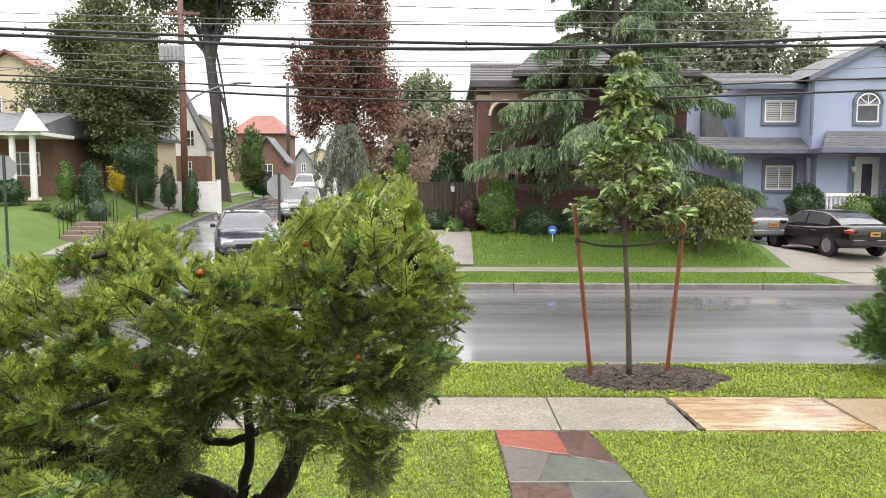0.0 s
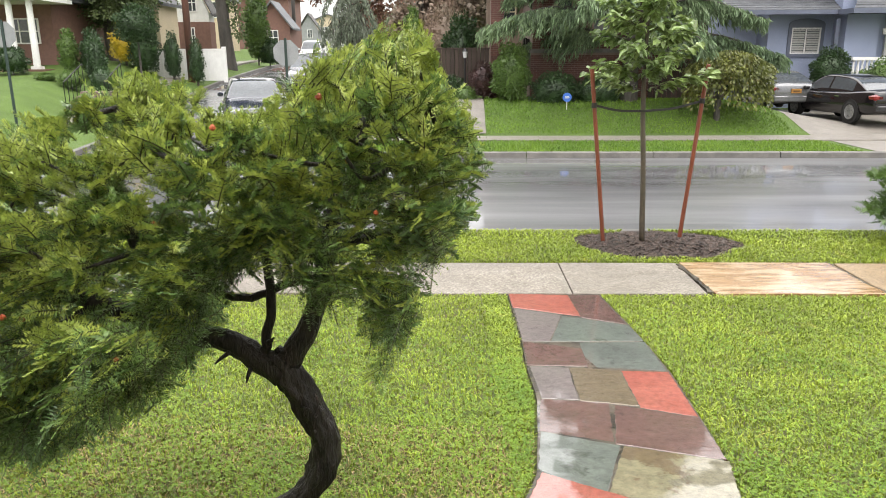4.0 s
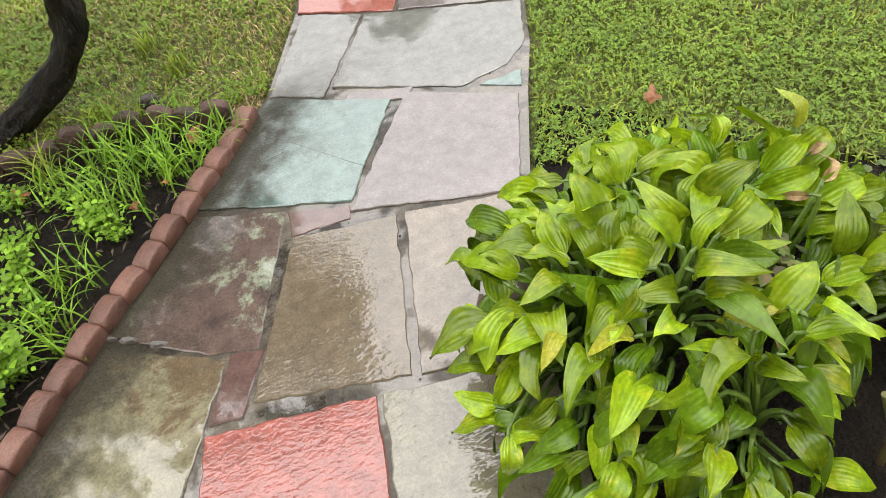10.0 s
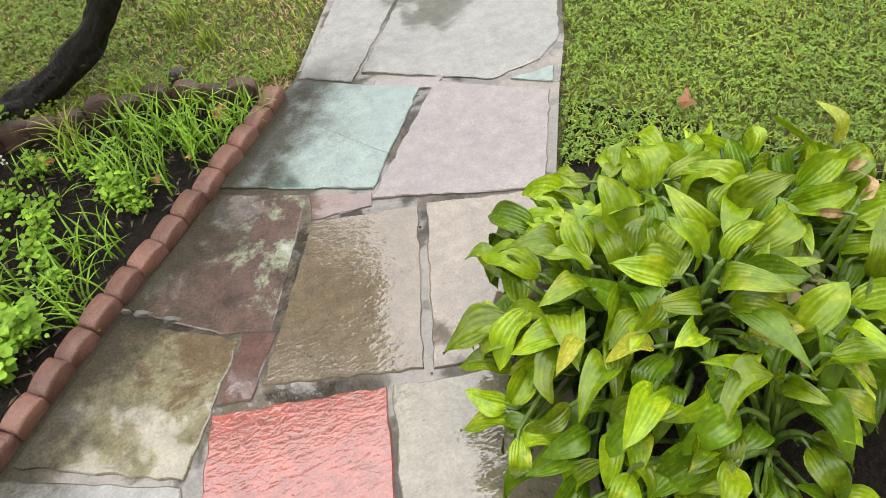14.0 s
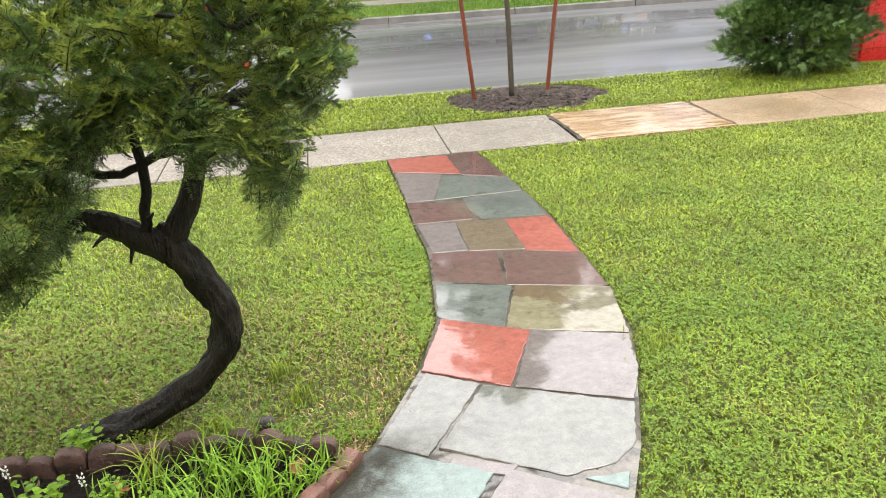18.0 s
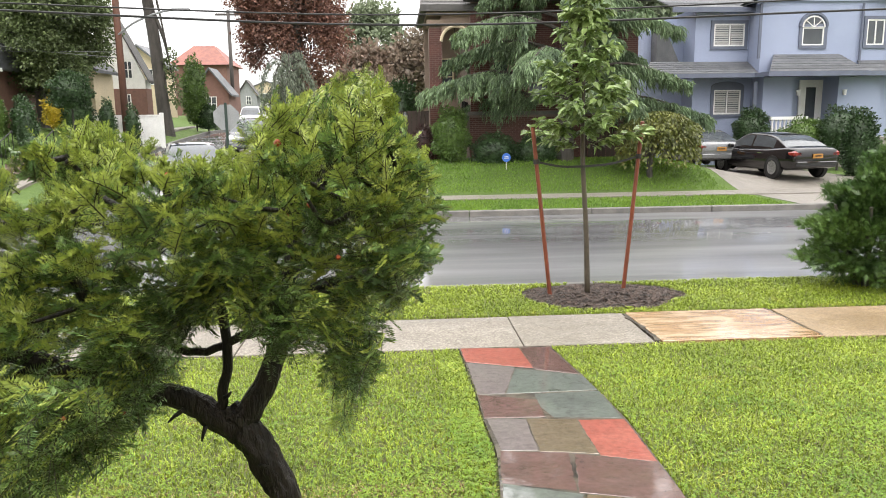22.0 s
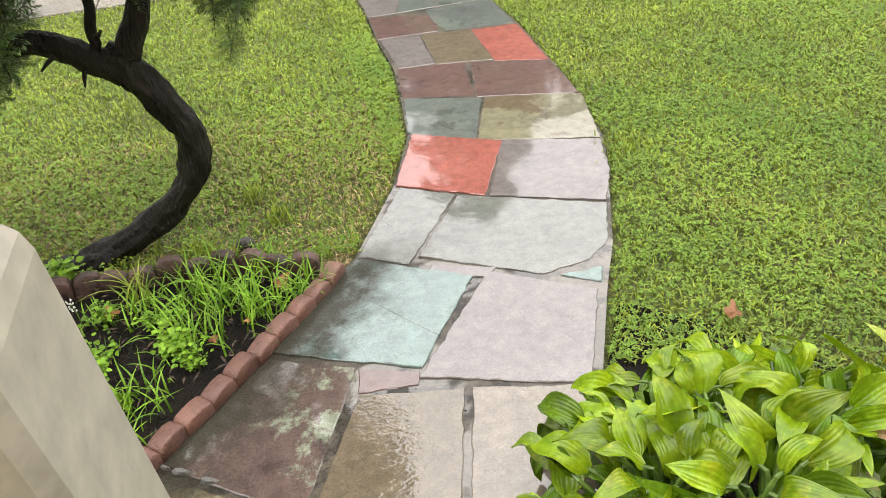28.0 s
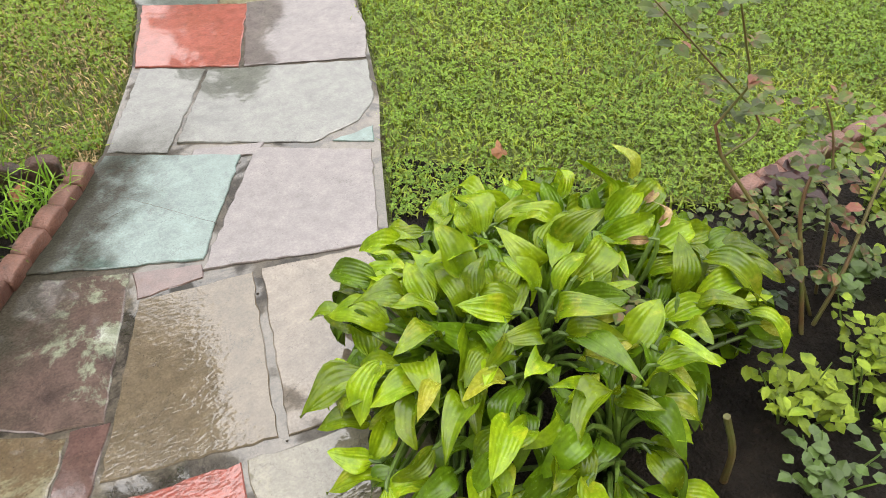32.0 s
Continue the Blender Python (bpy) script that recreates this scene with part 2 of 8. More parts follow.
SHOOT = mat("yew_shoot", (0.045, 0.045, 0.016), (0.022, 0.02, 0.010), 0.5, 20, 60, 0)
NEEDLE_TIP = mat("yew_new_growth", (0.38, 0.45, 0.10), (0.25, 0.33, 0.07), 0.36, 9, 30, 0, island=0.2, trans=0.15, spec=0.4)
BERRY = mat("orange_withered_tip", (0.42, 0.09, 0.03), (0.30, 0.05, 0.02), 0.4, 30, 80, 0.1)
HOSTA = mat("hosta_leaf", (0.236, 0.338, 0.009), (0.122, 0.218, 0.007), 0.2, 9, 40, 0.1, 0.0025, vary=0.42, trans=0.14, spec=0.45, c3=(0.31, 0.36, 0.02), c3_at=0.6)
# The same leaf with shade painted in, for blades low in the clump.
HOSTA_SHADED = mat("hosta_leaf_shaded", (0.115, 0.21, 0.008), (0.065, 0.135, 0.006), 0.2, 9, 40, 0.1, 0.0025, vary=0.4, trans=0.06, spec=0.4)
HOSTA_YELLOW = mat("hosta_leaf_yellowed", (0.42, 0.41, 0.04), (0.28, 0.36, 0.035), 0.25, 6, 40, 0.1, 0.002, vary=0.2, trans=0.25, c3=(0.25, 0.13, 0.03), c3_at=0.68)
WITHERED = mat("withered_leaf", (0.38, 0.27, 0.13), (0.20, 0.11, 0.05), 0.6, 18, 60, 0.3, 0.003, vary=0.3, c3=(0.30, 0.30, 0.06), c3_at=0.58)
STALK = mat("green_stalk", (0.12, 0.2, 0.03), (0.06, 0.11, 0.02), 0.4, 20, 60, 0.1, 0.002)
LITTER = mat("bark_litter", (0.10, 0.07, 0.045), (0.05, 0.035, 0.025), 0.8, 30, 90, 0.2, 0.002, island=0.5)
DRY = mat("dry_leaf", (0.40, 0.17, 0.065), (0.25, 0.10, 0.04), 0.6, 30, 90, 0.3, 0.003, vary=0.3)
WEED = mat("weed_leaf", (0.245, 0.43, 0.036), (0.13, 0.28, 0.026), 0.4, 14, 50, 0.1, 0.002, island=0.45, trans=0.25, spec=0.3)
SEEDLING = mat("seedling_leaf", (0.25, 0.33, 0.03), (0.12, 0.195, 0.018), 0.45, 14, 50, 0.1, 0.002, island=0.45, trans=0.12, spec=0.2)
ROSE_LEAF = mat("rose_leaf", (0.095, 0.135, 0.026), (0.05, 0.08, 0.018), 0.45, 14, 50, 0.1, 0.002, island=0.5, c3=(0.16, 0.06, 0.04), c3_at=0.55, spec=0.3)
ROSE_STEM = mat("rose_cane", (0.12, 0.14, 0.04), (0.14, 0.07, 0.035), 0.45, 9, 60, 0.2, 0.002)
EDGING = mat("red_concrete_edging", (0.20, 0.098, 0.072), (0.13, 0.064, 0.048), 0.42, 12, 140, 0.7, 0.006, vary=0.22, c3=(0.05, 0.038, 0.032), c3_at=0.64)
EDGING_OLD = mat("old_stained_edging", (0.13, 0.072, 0.058), (0.075, 0.043, 0.036), 0.55, 9, 120, 0.8, 0.008, vary=0.3, c3=(0.035, 0.03, 0.022), c3_at=0.55)
STAKE = mat("red_brown_stake", (0.20, 0.05, 0.025), (0.12, 0.033, 0.02), 0.4, 14, 90, 0.3, 0.003, streak=(1, 1, 0.15))
MULCH = mat("mulch", (0.026, 0.017, 0.013), (0.085, 0.058, 0.045), 0.7, 12, 90, 0.9, 0.02, island=0.6)
STRAP = mat("black_strap", (0.012, 0.012, 0.013), None, 0.5, 20, 90, 0.1, 0.002)
YOUNG_LEAF = mat("young_tree_leaf", (0.23, 0.31, 0.11), (0.12, 0.185, 0.06), 0.3, 2, 20, 0, island=0.45, trans=0.3)
PLASTER_BLUE = mat("blue_stucco", (0.30, 0.345, 0.47), (0.265, 0.31, 0.43), 0.8, 0.6, 70, 0.3, 0.006)
TRIM_BLUE = mat("slate_blue_trim", (0.12, 0.14, 0.19), (0.10, 0.115, 0.16), 0.6, 2, 60, 0.1, 0.004)
SHINGLE = mat("grey_shingle", (0.115, 0.12, 0.13), (0.075, 0.08, 0.088), 0.6, 2.5, 40, 0.6, 0.02, vary=0.25)
SHINGLE_DARK = mat("dark_shingle", (0.075, 0.07, 0.068), (0.05, 0.047, 0.046), 0.6, 2.5, 40, 0.6, 0.02, vary=0.25)
# Red tile, greyed in its colour to stand for haze.
TILE_RED = mat("hazed_red_roof_tile", (0.24, 0.088, 0.064), (0.17, 0.062, 0.048), 0.6, 3, 30, 0.5, 0.02, vary=0.2)
WHITE = mat("white_paint", (0.74, 0.74, 0.72), (0.66, 0.66, 0.64), 0.5, 3, 60, 0.1, 0.003)
CREAM = mat("cream_stucco", (0.56, 0.47, 0.33), (0.50, 0.42, 0.30), 0.8, 0.8, 70, 0.3, 0.006)
TAN_STUCCO = mat("tan_stucco", (0.27, 0.20, 0.155), (0.22, 0.165, 0.13), 0.8, 0.8, 70, 0.3, 0.006)
POST_WHITE = mat("greige_vinyl", (0.42, 0.385, 0.325), (0.36, 0.33, 0.275), 0.45, 6, 80, 0.15, 0.002, c3=(0.40, 0.37, 0.32), c3_at=0.66)
PANE = glass("window_glass", (0.05, 0.058, 0.065))
BLIND = mat("window_blind", (0.42, 0.42, 0.41), (0.33, 0.33, 0.32), 0.7, 1, 60, 0.1, 0.003)
IRON = mat("black_iron", (0.015, 0.015, 0.017), None, 0.4, 20, 80, 0.2, 0.002, metal=0.3)
CABLE = mat("black_cable", (0.014, 0.014, 0.015), None, 0.5, 20, 80, 0.1, 0.002)
CABLE_GREY = mat("grey_cable", (0.14, 0.145, 0.15), None, 0.5, 20, 80, 0.1, 0.002)
POLE_WOOD = mat("utility_pole_wood", (0.16, 0.072, 0.05), (0.10, 0.05, 0.037), 0.6, 5, 60, 0.4, 0.006, streak=(1, 1, 0.1))
POLE_DARK = mat("far_pole_wood", (0.07, 0.06, 0.055), (0.045, 0.04, 0.037), 0.6, 5, 60, 0.4, 0.006, streak=(1, 1, 0.1))
GALV = mat("galvanised_steel", (0.30, 0.31, 0.32), (0.24, 0.25, 0.26), 0.5, 3, 60, 0.1, 0.002, metal=0.35)
POST_GREEN = mat("green_sign_post", (0.02, 0.045, 0.035), (0.015, 0.03, 0.025), 0.5, 10, 60, 0.1, 0.002)
SIGN_BLUE = mat("blue_sign", (0.05, 0.16, 0.55), (0.04, 0.13, 0.48), 0.35, 10, 60, 0.05, 0.001)
RED_PAINT = mat("red_paint", (0.50, 0.012, 0.018), (0.43, 0.010, 0.015), 0.3, 3, 40, 0.05, 0.002, coat=0.5)
RUBBER = mat("tyre_rubber", (0.012, 0.012, 0.012), None, 0.6, 20, 90, 0.2, 0.003)
ALLOY = mat("alloy_rim", (0.42, 0.43, 0.44), (0.33, 0.34, 0.35), 0.3, 10, 60, 0.05, 0.001, metal=0.8)
CHROME = mat("chrome_trim", (0.62, 0.63, 0.64), (0.55, 0.56, 0.57), 0.15, 10, 60, 0.02, 0.001, metal=1.0)
LAMP_RED = mat("tail_lamp_red", (0.22, 0.014, 0.014), (0.15, 0.009, 0.010), 0.15, 10, 60, 0.05, 0.001, coat=0.6)
LAMP_CLEAR = mat("head_lamp_clear", (0.55, 0.56, 0.58), (0.45, 0.46, 0.48), 0.12, 10, 60, 0.05, 0.001, coat=0.6)
PLATE = mat("orange_plate", (0.40, 0.19, 0.04), (0.34, 0.16, 0.035), 0.4, 10, 60, 0.05, 0.001)
AUTO_BLACK = mat("black_car_paint", (0.010, 0.009, 0.010), (0.007, 0.006, 0.007), 0.2, 3, 40, 0.02, 0.001, coat=1.0, spec=0.2)
AUTO_GREY = mat("grey_car_paint", (0.16, 0.165, 0.175), (0.14, 0.145, 0.155), 0.25, 3, 40, 0.02, 0.001, coat=1.0, metal=0.3)
AUTO_NAVY = mat("navy_car_paint", (0.012, 0.018, 0.034), (0.010, 0.014, 0.026), 0.22, 3, 40, 0.02, 0.001, coat=1.0)
AUTO_WHITE = mat("white_car_paint", (0.68, 0.69, 0.70), (0.62, 0.63, 0.64), 0.3, 3, 40, 0.02, 0.001, coat=1.0)
# Street and far tree leaves: haze is mixed into the colours as a paler tone.
COPPER_LEAF = mat("copper_leaf", (0.24, 0.12, 0.085), (0.15, 0.078, 0.06), 0.5, 0.5, 20, 0, island=0.5, trans=0.2, c3=(0.16, 0.06, 0.03), c3_at=0.6)
OAK_LEAF = mat("street_tree_leaf", (0.13, 0.17, 0.065), (0.08, 0.115, 0.045), 0.5, 0.6, 20, 0, island=0.5, trans=0.25)
FAR_LEAF = mat("far_hazed_leaf", (0.22, 0.26, 0.16), (0.15, 0.19, 0.115), 0.6, 0.4, 20, 0, island=0.4, trans=0.25)
FAR_RED_LEAF = mat("far_hazed_russet_leaf", (0.24, 0.17, 0.13), (0.17, 0.15, 0.11), 0.6, 0.3, 20, 0, island=0.4, trans=0.25)
CEDAR = mat("cedar_needle", (0.18, 0.26, 0.13), (0.09, 0.145, 0.075), 0.5, 0.9, 20, 0, island=0.45, trans=0.15, c3=(0.12, 0.18, 0.06), c3_at=0.6)
HEDGE = mat("hedge_leaf", (0.035, 0.075, 0.022), (0.018, 0.042, 0.013), 0.4, 2, 30, 0, island=0.45, trans=0.15)
HEDGE_LIGHT = mat("light_shrub_leaf", (0.10, 0.17, 0.035), (0.06, 0.11, 0.025), 0.4, 2, 30, 0, island=0.4, trans=0.2)
SHRUB_GOLD = mat("gold_shrub_leaf", (0.52, 0.36, 0.02), (0.36, 0.30, 0.03), 0.4, 2, 30, 0, island=0.3, trans=0.2)
SHRUB_WINE = mat("wine_shrub_leaf", (0.075, 0.03, 0.028), (0.04, 0.022, 0.02), 0.4, 2, 30, 0, island=0.4, trans=0.2)
JUNIPER = mat("juniper_needle", (0.092, 0.165, 0.034), (0.036, 0.08, 0.021), 0.45, 1.6, 30, 0, island=0.4, trans=0.15)
CHERRY_LEAF = mat("weeping_tree_leaf", (0.15, 0.165, 0.035), (0.085, 0.105, 0.025), 0.4, 1.5, 30, 0, island=0.45, trans=0.25, c3=(0.22, 0.16, 0.04), c3_at=0.62)
BRICK_BODY = mat("brick_joint", (0.19, 0.14, 0.12), (0.15, 0.11, 0.095), 0.8, 3, 60, 0.3, 0.004)
BRICK = mat("red_brick", (0.135, 0.052, 0.040), (0.095, 0.038, 0.031), 0.7, 5, 60, 0.4, 0.004, vary=0.3, island=0.0)
# Brick paled and greyed for the haze over the far houses.
BRICK_WALL = mat("far_hazed_brick", (0.20, 0.105, 0.082), (0.155, 0.084, 0.067), 0.75, 6, 40, 0.4, 0.006)
FENCE_DARK = mat("dark_wood_fence", (0.055, 0.035, 0.028), (0.04, 0.026, 0.02), 0.7, 3, 60, 0.3, 0.004, vary=0.2)


def stone(name, c1, c2, c3, c3_at=0.6, pool=0.5, rings=0.0, size=1.9):
    """A split flagstone under a thin broken sheet of rain water: c1 to c2 grain, c3 in lichen-like patches; pool is the share left bare."""
    m = bpy.data.materials.new(name)
    m.use_nodes = True
    n, l = m.node_tree.nodes, m.node_tree.links
    b = n["Principled BSDF"]
    co = n.new("ShaderNodeTexCoord")
    ob = n.new("ShaderNodeObjectInfo")
    sh = n.new("ShaderNodeVectorMath")
    sh.operation = "MULTIPLY_ADD"
    sh.inputs[1].default_value = (37, 17, 53)
    l.new(ob.outputs["Random"], sh.inputs[0])
    l.new(co.outputs["Object"], sh.inputs[2])

    def noi(s, det=6, ro=0.6, warp=0.0):
        q = n.new("ShaderNodeTexNoise")
        q.inputs["Scale"].default_value, q.inputs["Detail"].default_value, q.inputs["Roughness"].default_value, q.inputs["Distortion"].default_value = s, det, ro, warp
        l.new(sh.outputs[0], q.inputs["Vector"])
        return q.outputs["Fac"]

    def rng(v, a, z, lo, hi):
        q = n.new("ShaderNodeMapRange")
        for key, val in (("From Min", a), ("From Max", z), ("To Min", lo), ("To Max", hi)):
            q.inputs[key].default_value = val
        l.new(v, q.inputs["Value"])
        return q.outputs[0]

    def calc(op, a, z=0.0, c=0.0):
        q = n.new("ShaderNodeMath")
        q.operation = op
        for k, v in enumerate((a, z, c)):
            if isinstance(v, (int, float)):
                q.inputs[k].default_value = v
            else:
                l.new(v, q.inputs[k])
        return q.outputs[0]

    def mix(f, a, z, kind="MIX"):
        q = n.new("ShaderNodeMix")
        q.data_type, q.blend_type = "RGBA", kind
        if isinstance(f, float):
            q.inputs["Factor"].default_value = f
        else:
            l.new(f, q.inputs["Factor"])
        for key, v in (("A", a), ("B", z)):
            if isinstance(v, tuple):
                q.inputs[key].default_value = (*v, 1)
            else:
                l.new(v, q.inputs[key])
        return q.outputs["Result"]

    def grey(v):
        q = n.new("ShaderNodeCombineXYZ")
        for k in range(3):
            l.new(v, q.inputs[k])
        return q.outputs[0]

    broad, grain, mid = noi(3.4, 8, 0.72, 0.6), noi(150, 3), noi(21, 7, 0.7)
    col = mix(rng(broad, 0.36, 0.64, 0, 1), c1, c2)
    col = mix(rng(noi(3.0, 9, 0.74, 0.4), c3_at - 0.025, c3_at + 0.03, 0, 0.9), col, c3)
    col = mix(1.0, col, grey(rng(mid, 0.32, 0.68, 0.72, 1.22)), "MULTIPLY")
    col = mix(1.0, col, grey(rng(grain, 0.3, 0.7, 0.80, 1.18)), "MULTIPLY")
    # thin split lines and dark grit
    line = rng(calc("ABSOLUTE", calc("SUBTRACT", noi(2.2, 7, 0.62, 0.5), 0.5)), 0.0, 0.0035, 0.55, 0)
    col = mix(line, col, mix(1.0, col, (0.35, 0.33, 0.3), "MULTIPLY"))
    grit = n.new("ShaderNodeTexVoronoi")
    grit.inputs["Scale"].default_value = 48
    l.new(sh.outputs[0], grit.inputs["Vector"])
    col = mix(rng(grit.outputs["Distance"], 0.05, 0.10, 0.7, 0), col, (0.03, 0.026, 0.02))
    # the sheet of water: clear-edged, with crumbs along its rim
    sheet = rng(calc("MULTIPLY_ADD", mid, 0.16, noi(size, 5, 0.55, 0.3)), pool + 0.058, pool + 0.098, 0, 1)
    col = mix(1.0, col, grey(rng(sheet, 0, 1, 0.66, 1.0)), "MULTIPLY")
    # dark silt washed out of the flower bed beside its edging
    sep = n.new("ShaderNodeSeparateXYZ")
    l.new(co.outputs["Object"], sep.inputs[0])
    off = calc("ADD", calc("MULTIPLY", sep.outputs["X"], 0.77), calc("MULTIPLY", sep.outputs["Y"], -0.64))
    wash = calc("MULTIPLY_ADD", noi(7.0, 8, 0.72), 0.55, off)
    edge = calc("MULTIPLY", rng(wash, -0.98, -0.80, 0.95, 0), rng(sep.outputs["Y"], 2.05, 2.25, 1, 0))
    col = mix(edge, col, mix(rng(grain, 0.3, 0.7, 0, 1), (0.022, 0.020, 0.014), (0.055, 0.050, 0.036)))
    l.new(col, b.inputs["Base Color"])
    l.new(rng(grain, 0.3, 0.7, 0.34, 0.52), b.inputs["Roughness"])
    l.new(calc("MULTIPLY", rng(sheet, 0, 1, 0.25, 1.0), rng(edge, 0, 1, 1.0, 0.08)), b.inputs["Coat Weight"])
    l.new(rng(sheet, 0, 1, 0.22, 0.03), b.inputs["Coat Roughness"])
    b.inputs["Coat IOR"].default_value = 1.95
    b.inputs["Specular IOR Level"].default_value = 0.08
    bp = n.new("ShaderNodeBump")
    bp.inputs["Strength"].default_value, bp.inputs["Distance"].default_value = 0.45, 0.004
    l.new(calc("ADD", calc("MULTIPLY_ADD", mid, 1.4, grain), calc("MULTIPLY", line, -1.5)), bp.inputs["Height"])
    l.new(bp.outputs[0], b.inputs["Normal"])
    cb = n.new("ShaderNodeBump")
    cb.inputs["Strength"].default_value, cb.inputs["Distance"].default_value = 0.12 + rings, 0.0036 if rings else 0.002
    if rings:
        # wind-driven ripples of running water
        tw = n.new("ShaderNodeMapping")
        tw.inputs["Rotation"].default_value = (0, 0, 0.55)
        tw.inputs["Scale"].default_value = (1.0, 1.9, 1.0)
        l.new(co.outputs["Object"], tw.inputs["Vector"])
        wv = n.new("ShaderNodeTexNoise")
        for key, val in (("Scale", 40.0), ("Detail", 1.5), ("Roughness", 0.45), ("Distortion", 0.9)):
            wv.inputs[key].default_value = val
        l.new(tw.outputs[0], wv.inputs["Vector"])
        l.new(calc("MULTIPLY", calc("MULTIPLY", wv.outputs["Fac"], rng(noi(3.0, 3), 0.30, 0.46, 0.15, 1)), sheet), cb.inputs["Height"])
    else:
        soft = n.new("ShaderNodeTexNoise")
        soft.inputs["Scale"].default_value, soft.inputs["Detail"].default_value = 30, 3
        l.new(co.outputs["Object"], soft.inputs["Vector"])
        l.new(soft.outputs["Fac"], cb.inputs["Height"])
    l.new(cb.outputs[0], b.inputs["Coat Normal"])
    return m


SLATE_RED = stone("red_slate", (0.35, 0.110, 0.085), (0.29, 0.085, 0.064), (0.20, 0.045, 0.032), 0.66, 0.29)
SLATE_CORAL = stone("coral_slate", (0.290, 0.075, 0.056), (0.240, 0.058, 0.044), (0.270, 0.080, 0.062), 0.6, 0.29, 0.3)
SLATE_MAROON = stone("maroon_slate", (0.135, 0.078, 0.068), (0.098, 0.057, 0.050), (0.129, 0.086, 0.075), 0.6, 0.29)
SLATE_MOSSY = stone("lichened_maroon_slate", (0.135, 0.092, 0.078), (0.10, 0.07, 0.06), (0.25, 0.28, 0.20), 0.55, 0.44)
SLATE_GREY = stone("grey_slate", (0.163, 0.166, 0.149), (0.134, 0.137, 0.124), (0.110, 0.112, 0.102), 0.6, 0.20)
SLATE_LAVENDER = stone("lavender_slate", (0.172, 0.145, 0.141), (0.148, 0.126, 0.123), (0.130, 0.110, 0.107), 0.6, 0.20)
SLATE_TEAL = stone("teal_slate", (0.137, 0.211, 0.192), (0.113, 0.178, 0.162), (0.074, 0.106, 0.092), 0.62, 0.36)
SLATE_GREEN = stone("green_grey_slate", (0.128, 0.143, 0.128), (0.104, 0.118, 0.106), (0.066, 0.074, 0.062), 0.6, 0.34)
SLATE_OLIVE = stone("olive_tan_slate", (0.215, 0.196, 0.125), (0.168, 0.150, 0.094), (0.118, 0.082, 0.048), 0.55, 0.40)
SLATE_BROWN = stone("brown_slate", (0.152, 0.118, 0.078), (0.121, 0.094, 0.061), (0.082, 0.062, 0.040), 0.6, 0.38, 0.3)
SLATE_TAN = stone("tan_slate", (0.200, 0.160, 0.118), (0.168, 0.134, 0.098), (0.125, 0.103, 0.076), 0.6, 0.37)
SLATE_POOL = stone("drowned_grey_slate", (0.190, 0.172, 0.120), (0.155, 0.139, 0.098), (0.120, 0.106, 0.072), 0.6, 0.36, 0.25)
MORTAR = stone("mortar", (0.150, 0.128, 0.100), (0.082, 0.070, 0.053), (0.035, 0.03, 0.024), 0.53, 0.53, 0.0, 3.2)


# ---- mesh helpers ----
def mesh_np(name, V, F, m, smooth=False):
    """A mesh from arrays of places and of faces with equally many corners."""
    V, F = np.asarray(V, np.float32), np.asarray(F, np.int32)
    me = bpy.data.meshes.new(name)
    me.vertices.add(len(V))
    me.vertices.foreach_set("co", V.ravel())
    k = F.shape[1]
    me.loops.add(F.size)
    me.loops.foreach_set("vertex_index", F.ravel())
    me.polygons.add(len(F))
    me.polygons.foreach_set("loop_start", np.arange(0, F.size, k, dtype=np.int32))
    me.polygons.foreach_set("use_smooth", np.full(len(F), smooth))
    me.update(calc_edges=True)
    me.materials.append(m)
    return me


def mesh(name, verts, faces, m, smooth=False):
    me = bpy.data.meshes.new(name)
    me.from_pydata([tuple(v) for v in verts], [], faces)
    if smooth:
        for f in me.polygons:
            f.use_smooth = True
    me.update()
    me.materials.append(m)
    return me


def link(name, me, parent=None, at=None, label=""):
    ob = new(name, me)
    if parent:
        ob.parent = parent
    if at is not None:
        ob.matrix_basis = at
    if label:
        ob["label"] = label
    return ob


def thing(name, label, category, group="", kind="", at=(0, 0, 0), turn=0.0):
    ob = new(name)
    ob.matrix_basis = pose(*at, 0, 0, turn)
    ob.empty_display_size = 0.1
    return tagged(ob, label, category, group, kind)


